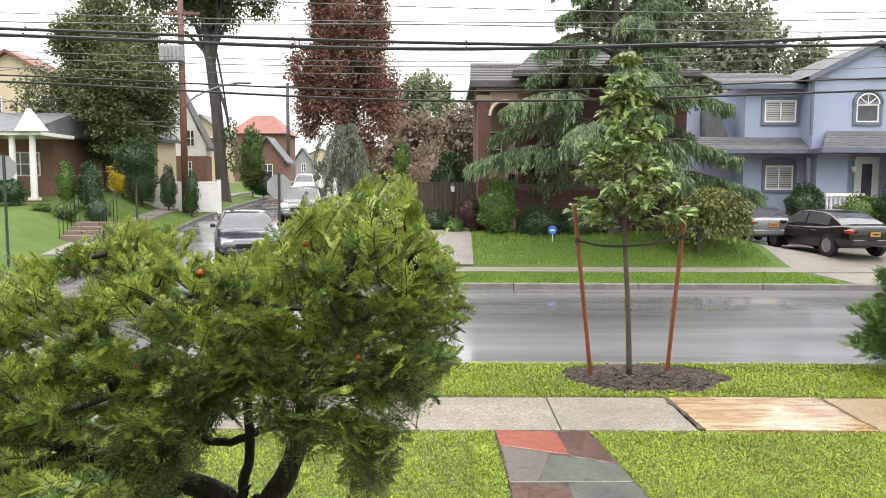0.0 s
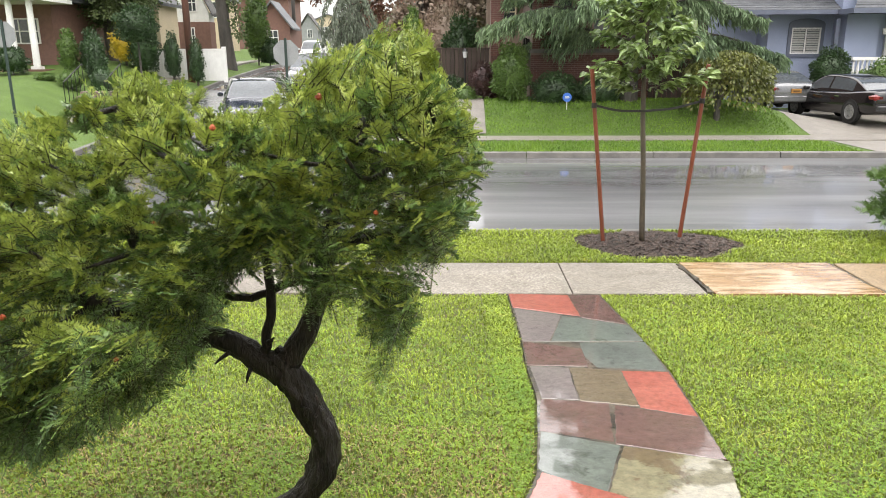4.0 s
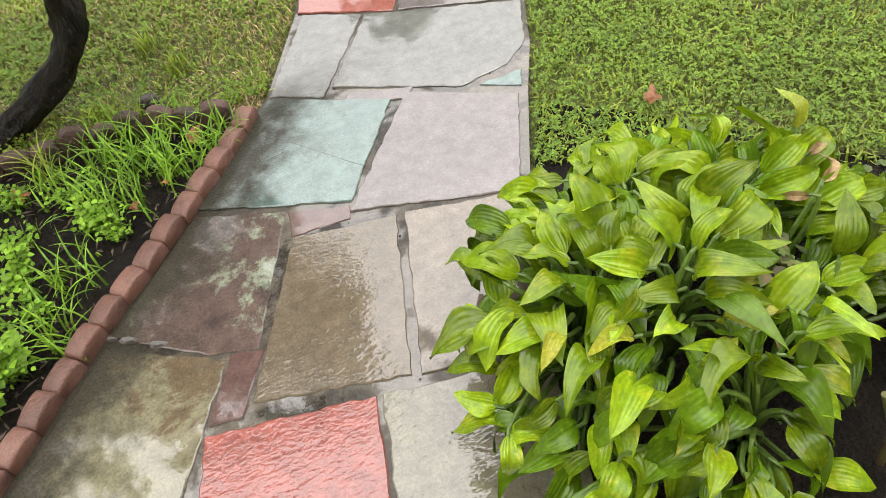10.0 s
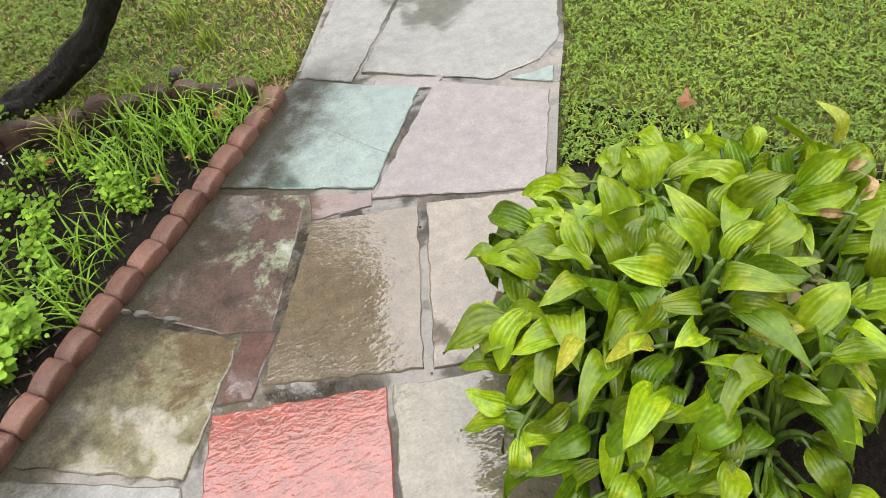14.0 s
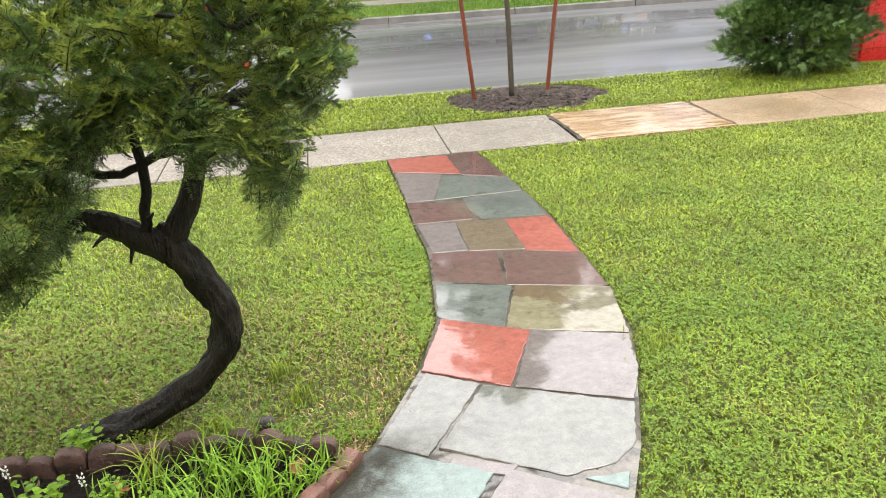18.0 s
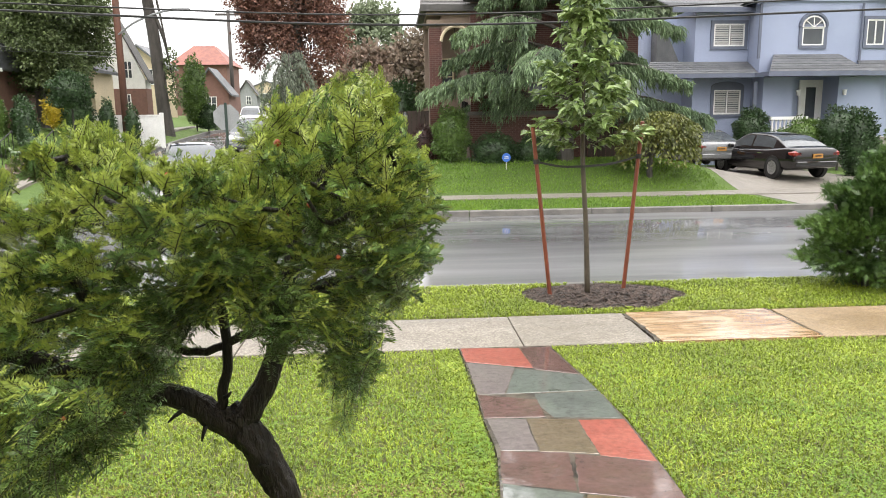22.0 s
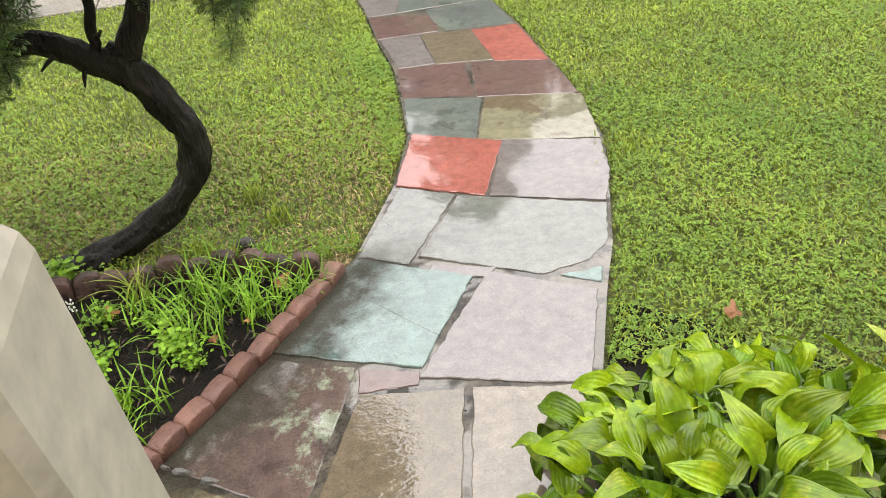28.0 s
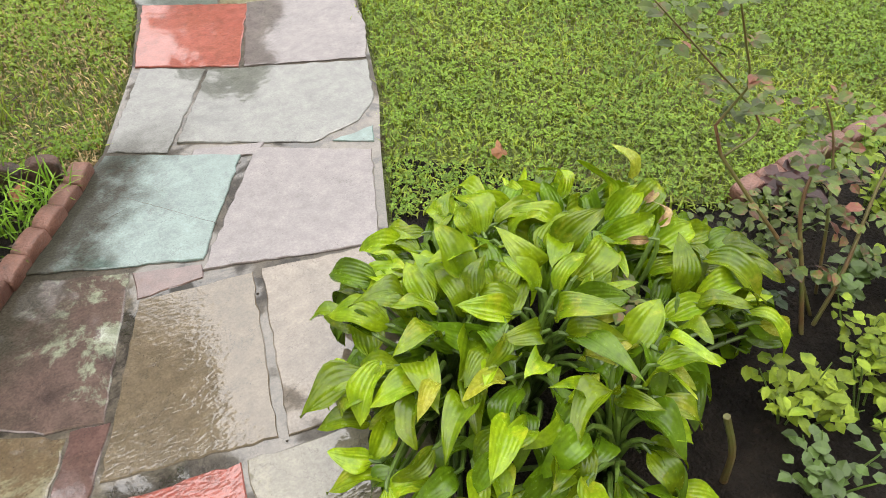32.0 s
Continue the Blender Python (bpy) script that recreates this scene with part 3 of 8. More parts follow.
class Geo:
    """Collects simple solids into one mesh."""

    def __init__(self):
        self.v, self.f = [], []

    def add(self, verts, faces):
        k = len(self.v)
        self.v += [tuple(q) for q in verts]
        self.f += [tuple(i + k for i in f) for f in faces]
        return self

    def box(self, x0, x1, y0, y1, z0, z1, bev=0.0):
        if bev <= 0:
            vs = [(x, y, z) for z in (z0, z1) for y in (y0, y1) for x in (x0, x1)]
            return self.add(vs, [(0, 2, 3, 1), (4, 5, 7, 6), (0, 1, 5, 4), (2, 6, 7, 3), (0, 4, 6, 2), (1, 3, 7, 5)])
        b, rings = bev, []
        for z, i in ((z0, b), (z0 + b, 0), (z1 - b, 0), (z1, b)):
            X0, X1, Y0, Y1 = x0 + i, x1 - i, y0 + i, y1 - i
            c = b * 0.7 if i == 0 else b * 0.5
            rings.append([(X0 + c, Y0, z), (X1 - c, Y0, z), (X1, Y0 + c, z), (X1, Y1 - c, z), (X1 - c, Y1, z), (X0 + c, Y1, z), (X0, Y1 - c, z), (X0, Y0 + c, z)])
        return self.loft(rings)

    def loft(self, rings, cap=True):
        n, k = len(rings[0]), len(self.v)
        for r in rings:
            self.v += [tuple(q) for q in r]
        for a in range(len(rings) - 1):
            for i in range(n):
                j = (i + 1) % n
                self.f.append((k + a * n + i, k + a * n + j, k + (a + 1) * n + j, k + (a + 1) * n + i))
        if cap:
            self.f.append(tuple(k + i for i in reversed(range(n))))
            self.f.append(tuple(k + (len(rings) - 1) * n + i for i in range(n)))
        return self

    def tube(self, pts, radii, seg=8, gnarl=0.0):
        """A round limb along pts; gnarl: depth of lengthwise ridges, as a share of the radius."""
        pts = [Vector(q) for q in pts]
        rings, a = [], None
        for i, q in enumerate(pts):
            d = (pts[min(i + 1, len(pts) - 1)] - pts[max(i - 1, 0)]).normalized()
            if a is None:
                a = d.cross(Vector((0.13, 0.31, 0.94)) if abs(d.z) < 0.9 else Vector((1, 0, 0))).normalized()
            a = (a - d * a.dot(d)).normalized()
            b = d.cross(a)
            r = float(radii[i] if hasattr(radii, "__len__") else radii)
            ring = []
            for s in range(seg):
                t = 2 * math.pi * s / seg
                k = r * (1 + gnarl * (noise.noise((math.cos(t) * 2.2, math.sin(t) * 2.2, i * 0.16)) + 0.5 * noise.noise((math.cos(t) * 6, math.sin(t) * 6, i * 0.3)))) if gnarl else r
                ring.append(q + (math.cos(t) * k) * a + (math.sin(t) * k) * b)
            rings.append(ring)
        return self.loft(rings)

    def cyl(self, x, y, z0, z1, r0, r1=None, seg=12):
        r1 = r0 if r1 is None else r1
        return self.loft([[(x + r * math.cos(2 * math.pi * s / seg), y + r * math.sin(2 * math.pi * s / seg), z) for s in range(seg)] for r, z in ((r0, z0), (r1, z1))])

    def prism(self, poly, a0, a1, axis=1):
        """A flat outline of (u, v) pushed along an axis: 0 = x with (y, z), 1 = y with (x, z), 2 = z with (x, y)."""
        put = {0: lambda u, v, a: (a, u, v), 1: lambda u, v, a: (u, a, v), 2: lambda u, v, a: (u, v, a)}[axis]
        return self.loft([[put(u, v, a) for u, v in poly] for a in (a0, a1)])

    def ob(self, name, m, parent=None, label="", smooth=False, at=None):
        return link(name, mesh(name, self.v, self.f, m, smooth), parent, at, label)


def spline(pts, n):
    """n places along a smooth curve through pts (rows of any width)."""
    P = np.asarray(pts, float)
    P = np.vstack([2 * P[0] - P[1], P, 2 * P[-1] - P[-2]])
    out = []
    for u in np.linspace(0, len(P) - 3 - 1e-6, n):
        i, t = int(u), u - int(u)
        a, b, c, d = P[i : i + 4]
        out.append(0.5 * (2 * b + (c - a) * t + (2 * a - 5 * b + 4 * c - d) * t**2 + (3 * b - a - 3 * c + d) * t**3))
    return np.array(out)


def unit(v):
    return v / np.maximum(np.linalg.norm(v, axis=-1, keepdims=True), 1e-9)


def leaves(name, P, D, size, m, parent=None, label="", width=0.45, rng=None, droop=0.0, fold=0.25, flat=0.0):
    """Many small folded leaves (two triangles each side of a midrib) at P, pointing along D."""
    rng = rng or np.random.default_rng(7)
    n = len(P)
    D = unit(D)
    side = unit(np.cross(D, rng.normal(size=(n, 3)) * (1 - flat) + [0, 0, 2.0 * flat]))
    up = np.cross(side, D)
    s = (np.asarray(size) * rng.uniform(0.7, 1.25, n))[:, None]
    tip = P + D * s + np.array([0, 0, -droop]) * s
    mid = P + D * s * 0.45
    a = mid + side * s * width + up * s * fold * width
    b = mid - side * s * width + up * s * fold * width
    V = np.stack([P, a, tip, b], 1).reshape(-1, 3)
    k = np.arange(n)[:, None] * 4
    F = np.concatenate([k + [0, 1, 2], k + [0, 2, 3]], 1).reshape(-1, 3)
    if flat:
        # broad oval blades
        e, h = P + D * s * 0.72, side * s * width * 0.82 + up * s * fold * width
        V = np.stack([P, P + D * s * 0.25 + h, e + h * 0.9, tip, e - side * s * width * 0.74 + up * s * fold * width, P + D * s * 0.25 - side * s * width * 0.82 + up * s * fold * width], 1).reshape(-1, 3)
        F = np.arange(n * 6).reshape(-1, 6)
    return link(name, mesh_np(name, V, F, m), parent, None, label)


# ---- the lie of the land ----
SLOPE = 0.085
WALK_Z, ROAD_Z = -0.577, -0.71


def step(a, b, v):
    t = np.clip((v - a) / (b - a), 0, 1)
    return t * t * (3 - 2 * t)


def side_z(y):
    """Height of the side street, which climbs away from the crossing and then levels out."""
    return np.interp(y, (17.5, 20, 22.5, 24.6, 31, 38, 46, 60, 110), (-0.71, -0.66, -0.45, -0.20, 0.38, 0.71, 1.0, 1.14, 1.5))


def kerb_left(y):
    return -9.6 - 0.07 * (np.asarray(y, float) - 18)


def kerb_right(y):
    return -4.4 - 0.07 * (np.asarray(y, float) - 18)


def land(x, y):
    """Height of the ground: the front lawn falls to the pavement; beyond the road the lots and the side street rise gently."""
    x, y = np.asarray(x, float), np.asarray(y, float)
    z = -SLOPE * np.minimum(y, 6.79)
    lot = WALK_Z + 0.87 * step(20.9, 24.0, y) * (1 - 0.8 * step(8.0, 13.2, x)) + 0.012 * np.maximum(y - 27, 0)
    side = side_z(y) + 0.13
    inn = kerb_left(y) - x
    left = side + (0.22 * step(0.3, 1.5, inn) + 0.78 * step(1.7, 4.2, inn)) * step(18.5, 24.0, y)
    w = step(kerb_right(y) + 0.3, kerb_right(y) + 2.4, x)
    far = np.where(inn > 0, left, side * (1 - w) + lot * w)
    return np.where(y > 17.4, far, z)


def land_z(x, y):
    return float(land(x, y))


def sheet(name, xs, ys, m, lift=0.0, label="", fn=land):
    X, Y = np.meshgrid(xs, ys)
    V = np.stack([X, Y, fn(X, Y) + lift], -1).reshape(-1, 3)
    a, b = len(xs), len(ys)
    k = (np.arange(b - 1)[:, None] * a + np.arange(a - 1)).ravel()[:, None]
    F = np.concatenate([k, k + 1, k + a + 1, k + a], 1)
    ob = link(name, mesh_np(name, V, F, m, True))
    return tagged(ob, label, "ground", kind="structure")


def grid(a, b, s):
    return np.linspace(a, b, max(2, int(round((b - a) / s)) + 1))


# One ground sheet reaches the horizon; it dips under the road.
def ground_fn(x, y):
    z = land(x, y) - 0.03
    road = step(9.35, 9.6, y) * (1 - step(17.5, 17.75, y))
    side = step(17.3, 17.5, y) * (x < kerb_right(y) + 0.1) * (x > kerb_left(y) - 0.1)
    return z - 0.3 * np.clip(road + side, 0, 1)


gx = np.concatenate([[-2500, -600, -150, -70], grid(-45, -14, 1.5)[:-1], grid(-14, 14, 0.35), grid(14, 45, 1.5)[1:], [70, 150, 600, 2500]])
gy = np.concatenate([[-60, -20, -6], grid(-2, 30, 0.25), grid(30, 90, 1.5)[1:], [130, 300, 900, 2500]])
ground = sheet("ground", gx, gy, TURF, label="short turf over dark soil on a gentle slope", fn=ground_fn)
ground.data.materials.append(FAR_TURF)
cent = np.empty(len(ground.data.polygons) * 3, np.float32)
ground.data.polygons.foreach_get("center", cent)
ground.data.polygons.foreach_set("material_index", (cent.reshape(-1, 3)[:, 1] > 17.3).astype(np.int32))

# Road: our street across the view, and the side street that leads away.
road = sheet("road", grid(-60, 60, 2.0), grid(9.62, 17.62, 0.5), ASPHALT, label="wet dark grey asphalt street with shallow puddles",
             fn=lambda x, y: ROAD_Z + 0.05 * np.sin(np.clip((y - 9.62) / 8, 0, 1) * math.pi) + 0 * x)


def side_fn(x, y):
    return side_z(y) + 0.004 + 0 * x


Y = grid(17.5, 110, 2.5)
U = np.linspace(0, 1, 5)
XL, XR = kerb_left(Y), kerb_right(Y)
GX = XL[:, None] * (1 - U) + XR[:, None] * U
V = np.stack([GX, np.repeat(Y[:, None], 5, 1), side_fn(GX, Y[:, None])], -1).reshape(-1, 3)
k = (np.arange(len(Y) - 1)[:, None] * 5 + np.arange(4)).ravel()[:, None]
side_road = tagged(link("road", mesh_np("side_road", V, np.concatenate([k, k + 1, k + 6, k + 5], 1), ASPHALT, True)),
                   "wet asphalt side street leading away uphill", "road", kind="structure")


# Kerbs: real steps in short lengths.
def kerb(x0, y0, x1, y1, top, label):
    g, n = Geo(), max(1, int(math.hypot(x1 - x0, y1 - y0) / 3))
    dx, dy = (x1 - x0) / n, (y1 - y0) / n
    ln = math.hypot(dx, dy)
    px, py = -dy / ln * 0.075, dx / ln * 0.075
    for i in range(n):
        a = Vector((x0 + dx * i, y0 + dy * i, 0)) + Vector((dx, dy, 0)) * 0.004
        b = Vector((x0 + dx * (i + 1), y0 + dy * (i + 1), 0)) - Vector((dx, dy, 0)) * 0.004
        rings = []
        for q in (a, b):
            z1 = top(q.x, q.y)
            rings.append([(q.x - px, q.y - py, z1 - 0.35), (q.x + px, q.y + py, z1 - 0.35), (q.x + px, q.y + py, z1 - 0.02),
                          (q.x + px * 0.6, q.y + py * 0.6, z1), (q.x - px * 0.6, q.y - py * 0.6, z1), (q.x - px, q.y - py, z1 - 0.02)])
        g.loft(rings)
    return tagged(g.ob("kerb", KERB), label, "kerb", kind="structure")


kerb(-60, 9.6, 60, 9.6, lambda x, y: WALK_Z - 0.01, "worn pale concrete kerb along the near verge")
kerb(-4.4, 17.68, 60, 17.68, lambda x, y: WALK_Z + 0.01, "pale concrete kerb along the far verge")
kerb(-60, 17.68, -9.8, 17.68, lambda x, y: WALK_Z + 0.01, "pale concrete kerb along the far verge")
kerb(-9.58, 17.7, -16.04, 110, lambda x, y: side_fn(x, y) + 0.13, "pale concrete kerb of the side street")
kerb(-4.38, 17.7, -10.84, 110, lambda x, y: side_fn(x, y) + 0.13, "pale concrete kerb of the side street")

# Near pavement: cast flags with joints; the house's own stretch is pebbled, one flag was relaid in orange.
pavement = thing("pavement", "wet concrete pavement of cast flags, one tinted orange", "pavement", kind="structure")


def flag(x0, x1, m, y0=6.83, y1=7.93, skew=0.0, lift=0.0, label=""):
    rings = []
    for z, i in ((WALK_Z - 0.1, 0.0), (WALK_Z - 0.006 + lift, 0.0), (WALK_Z + lift, 0.008)):
        rings.append([(x0 + i, y0 + i, z), (x1 - i, y0 + i, z), (x1 - i - skew, y1 - i, z), (x0 + i - skew, y1 - i, z)])
    return Geo().loft(rings).ob("flag", m, pavement, label)


for i in range(9):
    flag(1.195 - 1.42 * (i + 1), 1.185 - 1.42 * i, CONCRETE, lift=0.003 * (i % 3))
flag(1.195, 2.52, CONCRETE, lift=0.004)
flag(2.60, 4.28, CONCRETE_ORANGE, lift=0.012, skew=0.04, label="smooth orange-tinted relaid flag")
flag(2.53, 2.59, MORTAR, lift=-0.01, label="cracked mortar strip")
rk = random.Random(21)
for x0, drift, wide in ((2.56, 0.03, 0.026), (4.27, 0.05, 0.009)):
    # dirt and crumbs caught in the broken joints
    left, right, y = [], [], 6.84
    while y < 7.93:
        x = x0 - drift * (y - 6.84) + rk.uniform(-0.02, 0.02)
        w = wide * rk.uniform(0.4, 1.5)
        left.append((x - w, y))
        right.append((x + w, y))
        y += rk.uniform(0.05, 0.11)
    Geo().loft([[(x, y, z) for x, y in left + right[::-1]] for z in (WALK_Z - 0.05, WALK_Z + 0.015)]).ob("joint_dirt", MORTAR, pavement, "dark grit in a broken joint")
flag(4.30, 5.85, CONCRETE_TAN, lift=0.002, label="tan pebbled flag")
for i in range(8):
    flag(5.86 + 1.5 * i, 7.35 + 1.5 * i, CONCRETE_TAN if i < 1 else CONCRETE, lift=0.003 * (i % 2))

# Far pavement strips.
far_walk = Geo()
for i in range(24):
    x0 = -3.6 + 1.5 * i
    far_walk.box(x0, x0 + 1.485, 20.2, 21.35, WALK_Z - 0.08, WALK_Z + 0.012)
tagged(far_walk.ob("pavement", CONCRETE_PLAIN), "pale concrete pavement between two lawns", "pavement", kind="structure")
left_walk = Geo()
for i in range(20):
    y = 21.5 + 2.0 * i
    for x in (float(kerb_left(y)) - 2.5, float(kerb_right(y)) + 1.2):
        z0, z1 = land_z(x + 0.6, y) + 0.02, land_z(x + 0.6, y + 1.98) + 0.02
        left_walk.loft([[(x, yy, zz - 0.2), (x + 1.2, yy, zz - 0.2), (x + 1.2, yy, zz), (x, yy, zz)] for yy, zz in ((y, z0), (y + 1.97, z1))])
tagged(left_walk.ob("pavement", CONCRETE_PLAIN), "pale concrete pavement along the side street", "pavement", kind="structure")

# Garden path: irregular slabs of coloured slate bedded in mortar.
RIGHT_EDGE = [(1.44, 6.80), (1.48, 5.70), (1.49, 5.20), (1.49, 4.55), (1.42, 3.50), (1.30, 2.72), (1.09, 2.19), (0.97, 1.90), (0.84, 1.66), (0.63, 1.23), (0.44, 0.73), (0.24, 0.20), (0.0, -0.6)]
LEFT_EDGE = [(0.54, 6.80), (0.54, 5.30), (0.52, 4.65), (0.53, 4.09), (0.48, 3.60), (0.42, 3.10), (0.26, 2.63), (0.02, 2.14), (-0.38, 1.70), (-0.64, 1.41), (-0.88, 1.12), (-1.30, 0.60), (-1.9, -0.6)]


def rail(edge, y):
    e = np.array(edge)[::-1]
    return np.interp(y, e[:, 1], e[:, 0])


path = thing("garden_path", "curved wet path of multicoloured irregular slate slabs in mortar", "path", kind="structure")
ys = grid(-0.6, 6.81, 0.12)
g = Geo()
for y0, y1 in zip(ys[:-1], ys[1:]):
    q = [(rail(LEFT_EDGE, y0), y0), (rail(RIGHT_EDGE, y0), y0), (rail(RIGHT_EDGE, y1), y1), (rail(LEFT_EDGE, y1), y1)]
    g.add([(x, y, -SLOPE * y + d) for d in (-0.06, 0.0045 + 0.0045 * float(step(2.2, 3.2, y0))) for x, y in q], [(4, 5, 6, 7), (0, 4, 7, 3), (1, 2, 6, 5)])
g.ob("mortar_bed", MORTAR, path, "grey gritty mortar bed")


def slab(m, *pts, lift=0.012, rock=0.003):
    """One flat stone with a slightly ragged, chamfered edge."""
    c = np.mean(pts, 0)
    pts = tuple((x + (x - c[0]) / max(math.hypot(x - c[0], y - c[1]), 0.02) * 0.013, y + (y - c[1]) / max(math.hypot(x - c[0], y - c[1]), 0.02) * 0.013) for x, y in pts)
    rnd = random.Random(int(1000 * abs(pts[0][0] * 7 + pts[0][1] * 3)))
    ring = []
    for (ax, ay), (bx, by) in zip(pts, pts[1:] + pts[:1]):
        d = math.hypot(bx - ax, by - ay)
        n = max(2, int(d / 0.03))
        for i in range(n):
            t, w = i / n, 0.0042 if i else 0.0
            ring.append((ax + (bx - ax) * t + rnd.uniform(-w, w), ay + (by - ay) * t + rnd.uniform(-w, w)))
    tip = [rnd.uniform(-rock, rock) for _ in range(3)]
    rings = []
    for inset, dz in ((0.0, -0.03), (0.0, lift - 0.003), (0.0035, lift)):
        r = []
        for x, y in ring:
            d = max(math.hypot(x - c[0], y - c[1]), 1e-6)
            X, Y_ = x + (c[0] - x) / d * inset, y + (c[1] - y) / d * inset
            r.append((X, Y_, -SLOPE * Y_ + dz + tip[0] + tip[1] * (X - c[0]) + tip[2] * (Y_ - c[1])))
        rings.append(r)
    return Geo().loft(rings).ob("slab", m, path)


slab(SLATE_RED, (0.556, 6.77), (1.11, 6.72), (1.108, 5.98), (0.558, 6.27))
slab(SLATE_MAROON, (1.137, 6.74), (1.42, 6.75), (1.455, 5.735), (1.125, 5.948))
slab(SLATE_LAVENDER, (0.56, 6.22), (0.943, 5.983), (0.751, 5.25), (0.55, 5.265))
slab(SLATE_GREEN, (0.961, 5.96), (1.463, 5.68), (1.474, 5.27), (0.774, 5.25))
slab(SLATE_MAROON, (0.552, 5.216), (0.962, 5.06), (0.942, 4.677), (0.539, 4.693))
slab(SLATE_GREEN, (0.984, 5.21), (1.477, 5.225), (1.466, 4.60), (0.96, 4.667))
slab(SLATE_LAVENDER, (0.544, 4.65), (0.801, 4.625), (0.777, 4.07), (0.563, 4.089))
slab(SLATE_BROWN, (0.821, 4.62), (1.146, 4.58), (1.122, 3.97), (0.796, 4.05))
slab(SLATE_RED, (1.163, 4.575), (1.472, 4.551), (1.43, 3.82), (1.138, 3.95))
slab(SLATE_MAROON, (0.555, 4.06), (0.95, 4.0), (0.866, 3.479), (0.50, 3.616))
slab(SLATE_MAROON, (0.99, 3.965), (1.42, 3.79), (1.395, 3.28), (0.889, 3.45))
slab(SLATE_GREEN, (0.50, 3.585), (0.89, 3.42), (0.724, 2.95), (0.595, 3.005), (0.445, 3.16))
slab(SLATE_OLIVE, (0.92, 3.41), (1.395, 3.245), (1.277, 2.735), (0.742, 2.93))
slab(SLATE_RED, (0.45, 3.11), (0.83, 2.87), (0.616, 2.42), (0.285, 2.64))
slab(SLATE_LAVENDER, (0.85, 2.875), (1.265, 2.70), (1.18, 2.419), (1.068, 2.20), (0.65, 2.405))
slab(SLATE_GREY, (0.29, 2.605), (0.493, 2.455), (0.214, 2.04), (0.046, 2.15))
slab(SLATE_GREY, (0.515, 2.44), (1.052, 2.165), (0.95, 1.93), (0.84, 1.84), (0.66, 1.815), (0.268, 2.06))
slab(SLATE_TEAL, (0.725, 1.768), (0.86, 1.765), (0.825, 1.70))
slab(SLATE_LAVENDER, (0.30, 1.985), (0.50, 1.90), (0.45, 1.86), (0.28, 1.95), lift=0.012)
slab(SLATE_TEAL, (0.026, 2.115), (0.405, 1.873), (0.137, 1.485), (-0.30, 1.70), (-0.12, 1.92), rock=0.0)
slab(SLATE_LAVENDER, (0.476, 1.872), (0.792, 1.651), (0.603, 1.258), (0.137, 1.435))
slab(SLATE_MOSSY, (-0.325, 1.655), (-0.068, 1.53), (-0.250, 1.092), (-0.373, 1.137), (-0.61, 1.32))
slab(SLATE_MAROON, (-0.041, 1.525), (0.118, 1.455), (0.106, 1.41), (-0.055, 1.43), lift=0.008)
slab(SLATE_BROWN, (-0.06, 1.405), (0.234, 1.335), (0.088, 0.825), (-0.285, 0.935))
slab(SLATE_TAN, (0.272, 1.33), (0.60, 1.232), (0.43, 0.745), (0.123, 0.812))
slab(SLATE_OLIVE, (-0.638, 1.268), (-0.345, 1.083), (-0.515, 0.764), (-0.90, 0.951))
slab(SLATE_MAROON, (-0.321, 1.085), (-0.242, 1.062), (-0.328, 0.908), (-0.402, 0.922))
slab(SLATE_CORAL, (-0.42, 0.882), (-0.018, 0.795), (-0.10, 0.43), (-0.50, 0.56))
slab(SLATE_POOL, (0.015, 0.787), (0.40, 0.70), (0.33, 0.34), (-0.065, 0.43))
slab(SLATE_GREY, (-0.96, 0.92), (-0.53, 0.73), (-0.56, 0.25), (-1.25, 0.35))
slab(SLATE_GREY, (-0.51, 0.53), (0.30, 0.31), (0.15, -0.2), (-0.53, -0.1))


def crack(pts, w=0.0007):
    """A hairline break across a slab, filled with dark grit."""
    rnd = random.Random(len(pts))
    p = spline([(x, y, 0.0) for x, y in pts], 24)
    V, F = [], []
    for i in range(24):
        d = p[min(i + 1, 23)] - p[max(i - 1, 0)]
        n = np.array([-d[1], d[0]]) / max(math.hypot(d[0], d[1]), 1e-6) * w * rnd.uniform(0.4, 1.3) * (0.3 if i in (0, 23) else 1)
        x, y = p[i, 0] + rnd.uniform(-0.0015, 0.0015), p[i, 1] + rnd.uniform(-0.0015, 0.0015)
        for s, h in ((1, 0.008), (1, 0.0124), (-1, 0.0124), (-1, 0.008)):
            V.append((x + n[0] * s, y + n[1] * s, -SLOPE * y + h))
    for i in range(23):
        for j in range(3):
            F.append((4 * i + j, 4 * i + j + 1, 4 * i + j + 5, 4 * i + j + 4))
    link("crack", mesh("crack", V, F, MORTAR), path)


crack([(-0.039, 1.94), (0.009, 1.883), (0.056, 1.828), (0.101, 1.768), (0.144, 1.707), (0.186, 1.648), (0.23, 1.592)])
crack([(-0.173, 1.769), (-0.108, 1.788), (-0.043, 1.803), (0.024, 1.816)], 0.0005)


